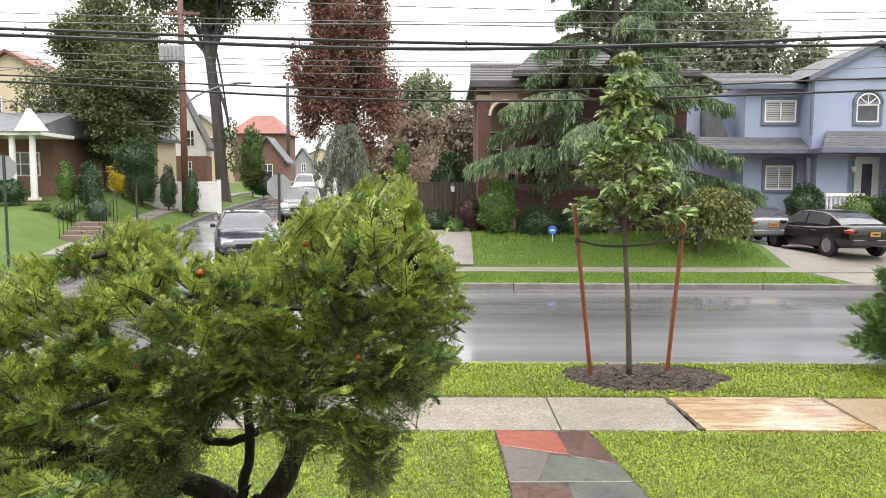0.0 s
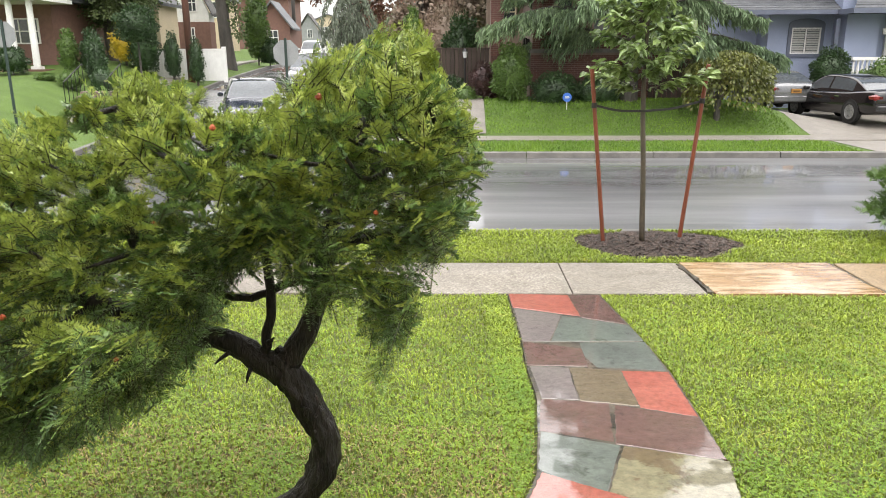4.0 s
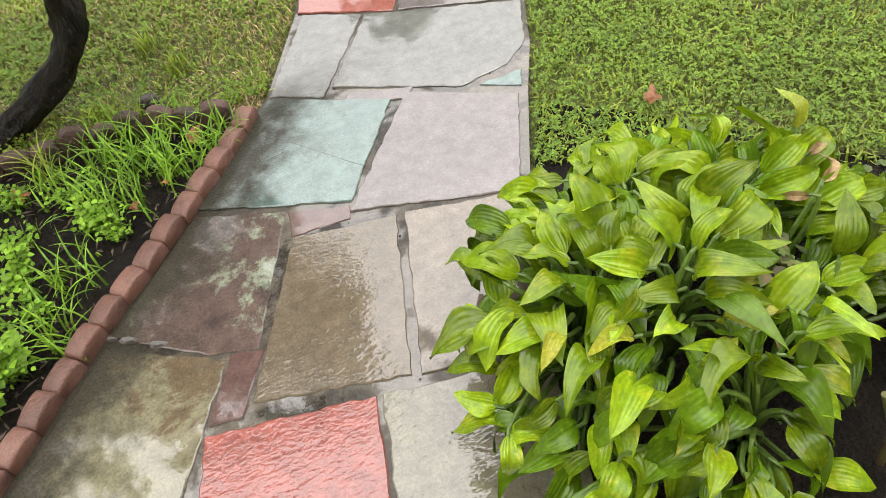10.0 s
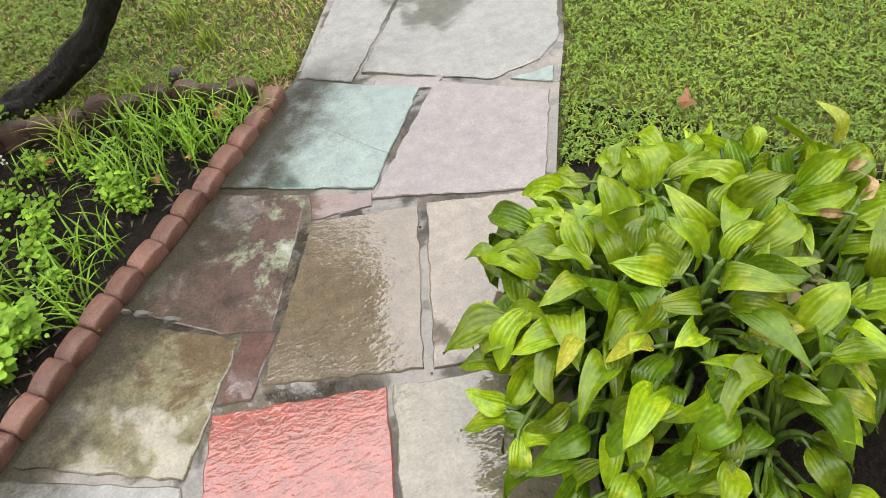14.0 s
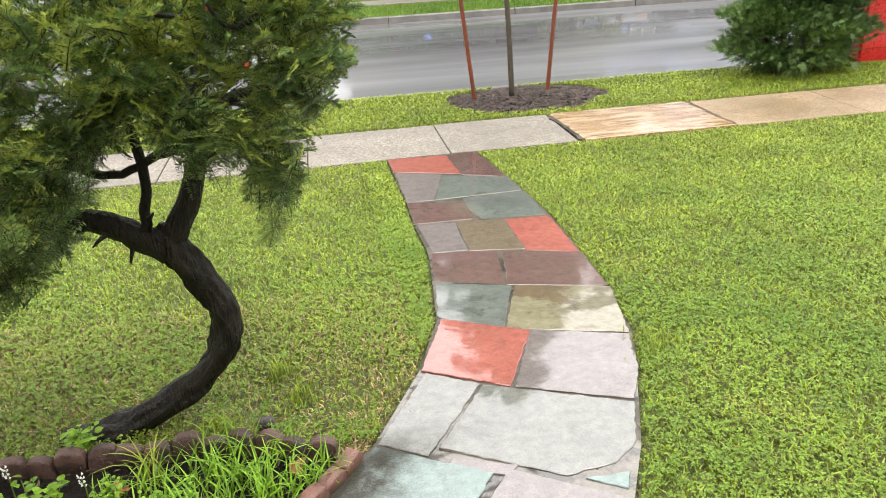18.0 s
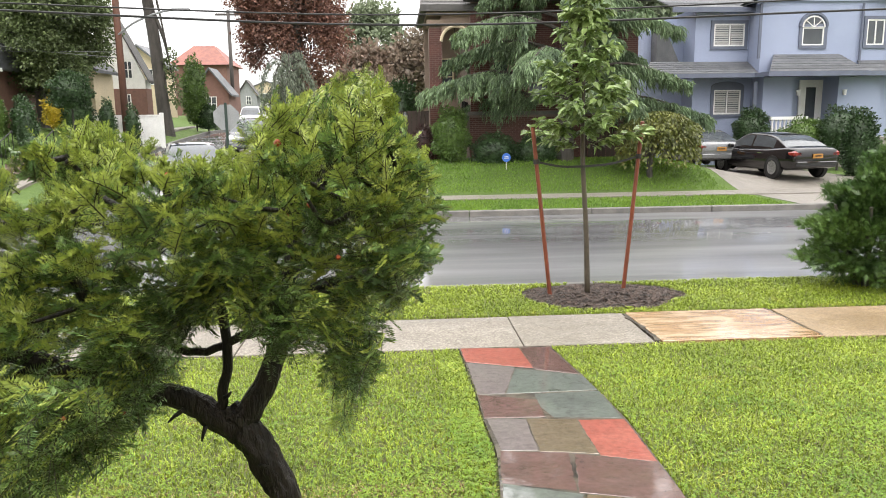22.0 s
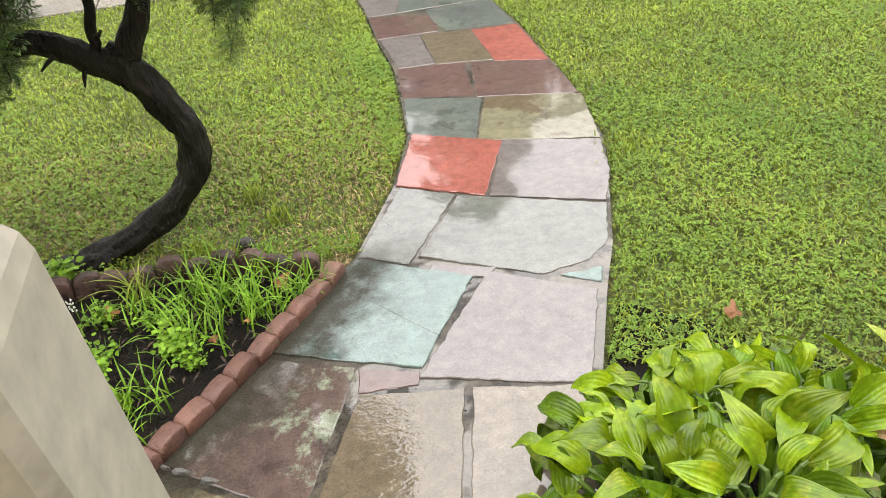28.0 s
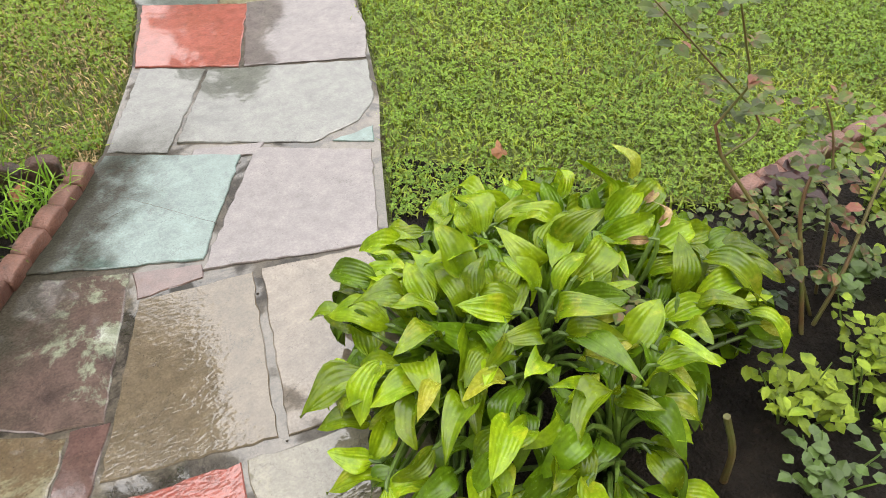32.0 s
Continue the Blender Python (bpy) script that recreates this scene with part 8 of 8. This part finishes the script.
            Geo().loft([[(r * math.cos(a), yy, r * math.sin(a)) for a in (6.2832 * s / 16 for s in range(16))] for r, yy in ((wr * 0.6, sg * 0.06), (wr * 0.66, sg * 0.118), (wr * 0.7, sg * 0.112))]).ob("rim_ring", ALLOY, wh)
            Geo().loft([[(r * math.cos(a), yy, r * math.sin(a)) for a in (6.2832 * s / 16 for s in range(16))] for r, yy in ((wr + 0.05, sg * (-0.02)), (wr + 0.06, sg * 0.108 - 0.0))]).ob("wheel_well", RUBBER, wh)
    return ob


vehicle("black_sedan", "wet black saloon car parked on the driveway", AUTO_BLACK, (13.05, 24.8, -0.37), 98, 4.85, 1.82, 1.44)
vehicle("grey_sedan", "wet grey saloon car parked on the driveway", AUTO_GREY, (11.75, 27.75, land_z(11.75, 26.5) + 0.03), 88, 4.4, 1.76, 1.40)
vehicle("black_van", "dark sport utility car parked beside the blue house", AUTO_BLACK, (10.3, 32.2, land_z(10.3, 32.2) + 0.03), 90, 4.8, 1.95, 1.9, True)
vehicle("navy_car", "dark navy crossover waiting on the side street", AUTO_NAVY, (-6.15, 22.4, side_fn(0, 22.4)), -72, 4.5, 1.84, 1.5, True)
vehicle("white_car", "white sport utility car far up the side street", AUTO_WHITE, (-11.75, 61, side_fn(0, 61)), -84, 4.7, 1.9, 1.72, True)
vehicle("silver_car", "pale car standing further up the side street", AUTO_GREY, (-5.9, 30.5, side_fn(0, 30.5)), -84, 4.5, 1.8, 1.48)


# ---- flower bed: grassy clumps, weeds and litter ----
def zg(x, y):
    return -SLOPE * y


rs0 = random.Random(77)


def grass_clump(x, y, n, h, label, spread=0.05, m=WEED, name="grass_clump", lean=0.9, w=0.0035):
    """Arching ribbon blades from one crown."""
    r = np.random.default_rng(int(abs(x * 1000) + y * 77) + n)
    ob = thing(name, label, "plant", at=(x, y, zg(x, y) - 0.005))
    V, F = [], []
    for i in range(n):
        a, l = r.uniform(0, 6.28), h * r.uniform(0.6, 1.2)
        b = np.array([r.normal(0, spread), r.normal(0, spread), 0])
        d, s = np.array([math.cos(a), math.sin(a), 0]), np.array([-math.sin(a), math.cos(a), 0])
        k = len(V)
        le = lean * r.uniform(0.5, 1.2)
        for j in range(6):
            t = j / 5
            c = b + np.array([0, 0, 1]) * l * (t - 0.55 * le * t * t) + d * l * le * 0.75 * t**1.6
            ww = w * (1 - t**2.2) + 0.0003
            V += [c - s * ww, c + s * ww]
        F += [(k + 2 * j, k + 2 * j + 1, k + 2 * j + 3, k + 2 * j + 2) for j in range(5)]
    tagged(link("blade_tuft", mesh_np("blade_tuft", np.array(V), np.array(F), m), ob), kind="stuff")
    return ob


def leaf_quads(P, D, N, size, wide, m, name, parent, r):
    """Oval leaflets of six points at P, along D, facing N."""
    n = len(P)
    S = unit(np.cross(D, N))
    s = (size * r.uniform(0.7, 1.25, n))[:, None]
    up = np.cross(S, D)
    pts = [P, P + D * s * 0.3 + S * s * wide * 0.85 + up * s * 0.06, P + D * s * 0.65 + S * s * wide * 0.8 + up * s * 0.05, P + D * s - up * s * 0.12, P + D * s * 0.65 - S * s * wide * 0.8 + up * s * 0.05, P + D * s * 0.3 - S * s * wide * 0.85 + up * s * 0.06, P + D * s * 0.5]
    V = np.stack(pts, 1).reshape(-1, 3)
    k = np.arange(n)[:, None] * 7
    F = np.concatenate([k + q for q in ([0, 1, 6], [1, 2, 6], [2, 3, 6], [3, 4, 6], [4, 5, 6], [5, 0, 6])], 1).reshape(-1, 3)
    return tagged(link(name, mesh_np(name, V, F, m, False), parent), kind="stuff")


def weed(x, y, rad, h, n, size, label, m=WEED, name="weed", wide=0.42, stems=7):
    """A bushy herb: thin stems and many oval leaflets facing up and out."""
    r = np.random.default_rng(int(abs(x * 900) + abs(y) * 131) + n)
    ob = thing(name, label, "plant", at=(x, y, zg(x, y)))
    tips = []
    for i in range(stems):
        a, q = r.uniform(0, 6.28), rad * math.sqrt(r.random())
        t = (q * math.cos(a), q * math.sin(a), h * r.uniform(0.6, 1.0))
        Geo().tube([(t[0] * 0.25, t[1] * 0.25, -0.02), (t[0] * 0.7, t[1] * 0.7, t[2] * 0.6), t], [0.003, 0.0025, 0.0015], 5).ob("stem", STALK, ob)
        tips.append(t)
    T = np.array(tips)[r.integers(0, stems, n)]
    f = r.uniform(0.35, 1.05, n)[:, None]
    P = T * np.concatenate([f, f, f**0.8], 1) + r.normal(0, rad * 0.16, (n, 3)) * [1, 1, 0.6]
    P[:, 2] = np.maximum(P[:, 2], 0.01)
    a = r.uniform(0, 6.28, n)
    D = unit(np.stack([np.cos(a), np.sin(a), r.uniform(-0.3, 0.35, n)], 1))
    N = unit(np.stack([r.normal(0, 0.25, n), r.normal(0, 0.25, n), np.ones(n)], 1))
    leaf_quads(P, D, N, size * 0.74, wide, m, "foliage", ob, r)
    return ob


grass_clump(-0.50, 2.08, 120, 0.20, "arching clump of bright green ribbon grass", 0.075)
grass_clump(-0.34, 1.95, 70, 0.19, "arching clump of bright green ribbon grass beside the edging", 0.06)
grass_clump(-0.78, 2.17, 26, 0.20, "thin yellow-green grass tuft", 0.03, BLADE)
grass_clump(-0.56, 2.36, 50, 0.14, "bright grass tuft behind the edging", 0.04, BLADE)
grass_clump(-0.35, 2.78, 60, 0.08, "bright grass tuft in thin lawn", 0.035, BLADE, lean=0.5)
grass_clump(-0.26, 2.57, 60, 0.08, "bright grass tuft in thin lawn", 0.035, BLADE, lean=0.5)
grass_clump(1.33, 2.58, 90, 0.06, "bright grass tuft in the lawn", 0.06, BLADE, lean=0.6)
grass_clump(-0.72, 1.60, 40, 0.17, "thin ribbon grass by the edging", 0.05)
grass_clump(-0.76, 1.40, 40, 0.18, "thin ribbon grass leaning over the edging", 0.05)
grass_clump(-0.30, 2.18, 30, 0.15, "ribbon grass in the bed corner", 0.03)
weed(-0.64, 1.80, 0.075, 0.11, 190, 0.030, "curly bright green parsley-like herb", stems=10, wide=0.5)
weed(-0.86, 1.66, 0.10, 0.14, 150, 0.034, "bushy green mint-like weed", stems=9)
weed(-1.05, 1.72, 0.12, 0.15, 170, 0.036, "bushy green mint-like weed", stems=9)
weed(-1.10, 1.98, 0.12, 0.15, 150, 0.040, "leafy green weed growing in the bed", stems=9)
weed(-1.08, 2.36, 0.08, 0.16, 60, 0.05, "vine-leaved green weed at the edging", stems=5)
weed(-0.90, 1.34, 0.075, 0.14, 130, 0.046, "bright round-leaved green herb", stems=8, wide=0.5)
weed(-0.82, 1.50, 0.07, 0.09, 80, 0.028, "low green weed on dark soil", stems=6)
weed(-0.70, 1.95, 0.08, 0.07, 90, 0.022, "low creeping green weed", stems=6)
weed(-1.35, 1.75, 0.16, 0.16, 160, 0.04, "leafy green weed growing in the bed", stems=9)
weed(-1.35, 2.10, 0.14, 0.14, 120, 0.04, "leafy green weed growing in the bed", stems=9)
weed(-1.25, 1.40, 0.14, 0.16, 140, 0.045, "leafy green weed growing in the bed", stems=9)
grass_clump(-0.58, 1.86, 70, 0.17, "loose ribbon grass between the weeds", 0.07)
grass_clump(-0.72, 2.06, 60, 0.16, "loose ribbon grass between the weeds", 0.07)
grass_clump(-0.22, 2.00, 60, 0.16, "ribbon grass leaning over the edging", 0.05)
grass_clump(-0.95, 1.52, 36, 0.18, "thin ribbon grass by the edging", 0.05)
grass_clump(-1.15, 1.55, 50, 0.2, "loose ribbon grass between the weeds", 0.08)
weed(-0.98, 1.90, 0.10, 0.12, 130, 0.03, "bushy green mint-like weed", stems=8)
weed(-0.55, 1.72, 0.05, 0.06, 60, 0.02, "low creeping green weed", stems=5)
weed(-0.96, 1.22, 0.08, 0.13, 120, 0.042, "bright round-leaved green herb", stems=7, wide=0.5)
weed(-1.06, 1.42, 0.10, 0.13, 130, 0.04, "bright round-leaved green herb", stems=7, wide=0.5)
weed(-0.42, 2.12, 0.07, 0.06, 70, 0.02, "low creeping green weed", stems=5)
weed(-0.85, 2.05, 0.09, 0.08, 90, 0.026, "low green weed on dark soil", stems=6)
weed(-0.60, 2.45, 0.1, 0.04, 60, 0.02, "low weed beside the trunk", stems=5)
weed(-0.90, 2.42, 0.1, 0.05, 70, 0.022, "low weed beside the trunk", m=BLADE, stems=5)
for k in range(14):
    xx, yy = rs0.uniform(-1.5, -0.35), rs0.uniform(1.2, 2.25)
    if xx > rail(LEFT_EDGE, yy) - 0.12:
        continue
    if k % 3:
        weed(xx, yy, 0.07, rs0.uniform(0.05, 0.11), 60, rs0.uniform(0.022, 0.036), "small green weed sprouting from dark soil", stems=6)
    else:
        grass_clump(xx, yy, 22, rs0.uniform(0.1, 0.17), "thin green grass tuft in the bed", 0.03, WEED if k % 2 else BLADE)
for x, y in ((-0.96, 2.05), (-1.24, 2.16)):
    ob = thing("white_flower_spike", "small white flower spike on a green stem", "flower", "white flower spikes", at=(x, y, zg(x, y)))
    Geo().tube([(0, 0, -0.01), (0.005, 0, 0.08), (0.0, 0.0, 0.13)], [0.003, 0.0025, 0.002], 5).ob("stem", STALK, ob)
    g = Geo()
    for i in range(14):
        z, a = 0.09 + 0.004 * i, i * 2.4
        g.add([(0.004 * math.cos(a), 0.004 * math.sin(a), z), (0.012 * math.cos(a + 0.4), 0.012 * math.sin(a + 0.4), z + 0.004), (0.012 * math.cos(a - 0.4), 0.012 * math.sin(a - 0.4), z + 0.004), (0.008 * math.cos(a), 0.008 * math.sin(a), z + 0.012)], [(0, 1, 3), (0, 3, 2), (0, 2, 1), (1, 2, 3)])
    g.ob("petal_ring", WHITE, ob)
PINK = mat("pink_petal", (0.62, 0.30, 0.34), (0.70, 0.48, 0.50), 0.5, 30, 90, 0.1, 0.002)
ob = thing("pink_flower", "faded pink daisy-like flower in the bed", "flower", at=(-1.27, 1.83, zg(-1.27, 1.83)))
Geo().tube([(0, 0, -0.01), (0.01, 0, 0.08), (0.015, -0.01, 0.15)], 0.003, 5).ob("stem", STALK, ob)
g = Geo()
for i in range(13):
    a = i * 0.483
    c, s = math.cos(a), math.sin(a)
    g.add([(0.015, -0.01, 0.15), (0.015 + c * 0.028 - s * 0.007, -0.01 + s * 0.028 + c * 0.007, 0.156), (0.015 + c * 0.036, -0.01 + s * 0.036, 0.152), (0.015 + c * 0.028 + s * 0.007, -0.01 + s * 0.028 - c * 0.007, 0.156)], [(0, 1, 2, 3)])
g.ob("petal_ring", PINK, ob)


def dry_leaf(x, y, size, turn, label="curled orange-brown fallen oak leaf", lift=0.035, m=DRY):
    """A lobed curled leaf."""
    n = 18
    V = [(0, 0, 0.012)]
    for i in range(n):
        a = 2 * math.pi * i / n
        q = size * (0.55 + 0.25 * math.cos(a)) * (1 + 0.28 * math.cos(5 * a))
        V.append((q * math.cos(a), q * 0.75 * math.sin(a), 0.35 * size * math.sin(2 * a + 1) * 0.6 + 0.1 * size))
    F = [(0, 1 + i, 1 + (i + 1) % n) for i in range(n)]
    ob = link("fallen_leaf", mesh("fallen_leaf", V, F, m), None, pose(x, y, zg(x, y) + lift, 8, -6, turn))
    return tagged(ob, label, "leaf", "fallen leaves")


dry_leaf(-0.27, 2.03, 0.06, 40)
dry_leaf(-0.85, 2.06, 0.055, 120, "pale brown fallen leaf", m=DRY)
dry_leaf(1.115, 1.345, 0.055, 70, lift=0.05)
dry_leaf(-0.50, 1.80, 0.03, 10)
dry_leaf(-0.38, 1.86, 0.02, 200)
st = thing("field_stone", "small grey-brown stone with orange lichen behind the edging", "stone", at=(-0.39, 2.40, zg(-0.39, 2.40)))
rs = random.Random(4)
Geo().loft([[(0.04 * s * math.cos(a) * rs.uniform(0.85, 1.15), 0.026 * s * math.sin(a) * rs.uniform(0.85, 1.15), z) for a in (6.283 * i / 10 for i in range(10))] for s, z in ((0.8, -0.02), (1, 0.01), (0.9, 0.028), (0.5, 0.036))]).ob("rock", BARK_GREY, st)
# crumbs of mortar and bark litter
lit = Geo()
for i in range(900):
    x, y = rs.uniform(-1.6, -0.1), rs.uniform(1.0, 2.75)
    if x > rail(LEFT_EDGE, y) - 0.04:
        continue
    l, w, q = rs.uniform(0.006, 0.03), rs.uniform(0.002, 0.006), rs.uniform(0, 6.28)
    c, s = math.cos(q), math.sin(q)
    z = zg(x, y) + 0.012
    lit.add([(x - c * l, y - s * l, z), (x - s * w, y + c * w, z + 0.004), (x + c * l, y + s * l, z + 0.003), (x + s * w, y - c * w, z + 0.004)], [(0, 1, 2, 3)])
tagged(lit.ob("bed_litter", LITTER), "scattered bits of bark and straw on soil", "litter", kind="stuff")
crumb = Geo()
for i in range(260):
    y = rs.uniform(0.5, 6.6)
    x = rs.uniform(rail(LEFT_EDGE, y), rail(RIGHT_EDGE, y))
    r_ = rs.uniform(0.002, 0.006)
    z = zg(x, y) + 0.006
    crumb.add([(x - r_, y, z), (x, y - r_, z), (x + r_, y, z), (x, y + r_, z), (x, y, z + r_)], [(0, 1, 4), (1, 2, 4), (2, 3, 4), (3, 0, 4)])
tagged(crumb.ob("path_grit", MORTAR), "bits of grit washed along the joints", "grit", kind="stuff")
for x, y, s in ((-0.575, 1.283, 0.028), (-0.50, 1.228, 0.026), (-0.62, 1.31, 0.016)):
    r9 = random.Random(int(x * 999))
    ob = Geo().loft([[(x + s * k * math.cos(a) * r9.uniform(0.7, 1.2), y + s * 0.45 * k * math.sin(a) * r9.uniform(0.7, 1.2) - 0.3 * s * math.cos(a), zg(x, y) + z) for a in (6.283 * i / 9 for i in range(9))] for k, z in ((1, -0.01), (0.95, 0.014), (0.6, 0.022))]).ob("mortar_lump", KERB)
    tagged(ob, "broken pale lump of mortar on the path joint", "rubble", "mortar lumps")

# ---- rose bush and weeds by the hosta ----
rose = thing("rose_bush", "straggly rose bush with dark wet leaflets on bare canes", "shrub")
rr = np.random.default_rng(8)
CANES = [
    [(1.44, 0.36, -0.05, 0.009), (1.38, 0.44, 0.12, 0.009), (1.302, 0.52, 0.25, 0.008), (1.203, 0.70, 0.45, 0.007), (1.244, 0.695, 0.58, 0.005), (1.187, 0.715, 0.72, 0.004), (1.112, 0.743, 0.88, 0.003)],
    [(1.22, 0.67, 0.41, 0.006), (1.323, 0.676, 0.46, 0.005), (1.19, 0.775, 0.62, 0.004), (1.042, 0.866, 0.78, 0.0025)],
    [(1.36, 0.33, -0.05, 0.011), (1.37, 0.42, 0.12, 0.010), (1.38, 0.52, 0.30, 0.008), (1.45, 0.56, 0.42, 0.005)],
    [(1.40, 0.34, -0.05, 0.010), (1.48, 0.38, 0.12, 0.009), (1.60, 0.46, 0.28, 0.007), (1.72, 0.52, 0.40, 0.005)],
    [(1.50, 0.40, -0.05, 0.008), (1.52, 0.50, 0.2, 0.007), (1.56, 0.60, 0.36, 0.005), (1.54, 0.66, 0.46, 0.004)],
]
LPs, LDs, LNs = [], [], []
for c in CANES:
    q = spline(c, 16)
    Geo().tube(q[:, :3], q[:, 3] * 0.62, 7).ob("cane", ROSE_STEM, rose, smooth=True)
    for i in range(5, 16):
        a = rr.uniform(0, 6.28)
        d = unit(np.array([math.cos(a), math.sin(a), rr.uniform(-0.1, 0.4)]))
        ln = rr.uniform(0.06, 0.11)
        for k in range(3):
            p = q[i, :3] + d * ln * (0.35 + 0.3 * k)
            s = np.cross(d, [0, 0, 1])
            for sg in ((-1, 1) if k < 2 else (0,)):
                LPs.append(p)
                LDs.append(unit(d * (0.5 if sg else 1) + s * sg + rr.normal(0, 0.15, 3)))
                LNs.append(unit(np.array([rr.normal(0, 0.4), rr.normal(0, 0.4), 1.0])))
leaf_quads(np.array(LPs), np.array(LDs), np.array(LNs), 0.037, 0.36, ROSE_LEAF, "foliage", rose, rr)
ob = Geo().tube(spline([(0.885, 0.17, -0.02), (0.87, 0.19, 0.12), (0.84, 0.23, 0.24)], 8), [0.009, 0.009, 0.008, 0.008, 0.008, 0.008, 0.008, 0.008], 7).ob("cut_cane", ROSE_STEM)
tagged(ob, "pruned bare green rose cane", "stem")
weed(0.82, 0.52, 0.09, 0.47, 44, 0.046, "blue-green rose shoot rising through the hosta", ROSE_LEAF, "rose_shoot", 0.36, 4)
weed(1.13, 0.19, 0.13, 0.16, 46, 0.062, "yellow-green pinnate seedling with pointed leaflets", SEEDLING, "seedling", 0.3, 7)
weed(1.30, 0.10, 0.14, 0.15, 60, 0.055, "yellow-green pinnate seedling with pointed leaflets", SEEDLING, "seedling", 0.3, 8)
weed(1.42, 0.22, 0.13, 0.17, 120, 0.038, "round-leaved green weed in dark soil", SEEDLING, "weed", 0.48, 9)
weed(1.56, 0.16, 0.15, 0.2, 120, 0.042, "round-leaved green weed in dark soil", SEEDLING, "weed", 0.48, 9)
weed(1.55, 0.38, 0.13, 0.14, 70, 0.055, "lobed pale green weed under the roses", HEDGE_LIGHT, "weed", 0.45, 7)
weed(1.75, 0.30, 0.18, 0.2, 120, 0.05, "leafy green weed under the roses", SEEDLING, "weed", 0.45, 9)
weed(1.62, 0.62, 0.12, 0.14, 70, 0.045, "reddish low weed at the edging", ROSE_LEAF, "weed", 0.4, 7)
weed(1.36, 0.66, 0.14, 0.20, 110, 0.042, "bronze-green leafy shoots between the hosta and the roses", ROSE_LEAF, "rose_shoot", 0.4, 7)
weed(1.28, 0.44, 0.11, 0.10, 60, 0.045, "low dark green weed beside the hosta", HEDGE, "weed", 0.45, 7)
weed(1.20, 0.20, 0.12, 0.12, 70, 0.05, "leafy green weed beside the hosta", SEEDLING, "weed", 0.45, 7)
weed(1.95, 0.55, 0.2, 0.25, 140, 0.05, "leafy green weed at the edging", SEEDLING, "weed", 0.42, 9)
weed(1.05, 0.03, 0.12, 0.12, 60, 0.05, "low green weed in dark soil", HEDGE_LIGHT, "weed", 0.42, 7)

weed(1.80, 0.74, 0.13, 0.10, 46, 0.085, "burgundy broad-leaved plant at the edging", SHRUB_WINE, "heuchera", 0.5, 6)

# ---- porch post close to the camera ----
pp = thing("porch_post", "greige painted porch rail post with a rounded top", "post")
PX, PYY, PZ = -0.116, 0.072, 1.480
g = Geo()
def post_ring(z, i):
    return [(PX - 0.004 - i, PYY + i, z), (PX - 0.030 + i, PYY + i, z), (PX - 0.034 + i, PYY + 0.004 + i, z), (PX - 0.034 + i, PYY + 0.046 - i, z), (PX - 0.030 + i, PYY + 0.05 - i, z), (PX - 0.004 - i, PYY + 0.05 - i, z), (PX - i, PYY + 0.046 - i, z), (PX - i, PYY + 0.004 + i, z)]
g.loft([post_ring(-0.1, 0), post_ring(PZ - 0.014, 0), post_ring(PZ - 0.008, 0.001), post_ring(PZ - 0.003, 0.0035), post_ring(PZ - 0.0005, 0.007), post_ring(PZ, 0.010)]).ob("upright", POST_WHITE, pp)
Geo().box(PX - 0.075, PX - 0.042, PYY - 0.01, PYY + 0.04, -0.1, PZ - 0.02, 0.004).ob("upright", POST_WHITE, pp)
Geo().box(PX - 0.045, PX - 0.030, PYY + 0.005, PYY + 0.035, 0.9, 0.95).ob("bracket", IRON, pp)

# ---- red bin behind the juniper ----
bn = thing("red_bin", "tall red plastic bin standing at the kerb behind the juniper", "bin", at=(7.78, 9.42, WALK_Z - 0.02))
Geo().loft([[(x * s, y * s, z) for x, y in ((-0.30, -0.28), (0.30, -0.28), (0.33, -0.25), (0.33, 0.25), (0.30, 0.28), (-0.30, 0.28), (-0.33, 0.25), (-0.33, -0.25))] for s, z in ((0.9, 0), (0.93, 0.2), (0.97, 0.21), (0.97, 0.6), (1.0, 0.61), (1.02, 1.02), (1.05, 1.03), (1.05, 1.08))]).ob("body", RED_PAINT, bn)
Geo().loft([[(x * s, y * s, z) for x, y in ((-0.33, -0.31), (0.33, -0.31), (0.36, -0.28), (0.36, 0.28), (0.33, 0.31), (-0.33, 0.31), (-0.36, 0.28), (-0.36, -0.28))] for s, z in ((1.0, 1.08), (1.0, 1.12), (0.9, 1.16))]).ob("lid", RED_PAINT, bn)
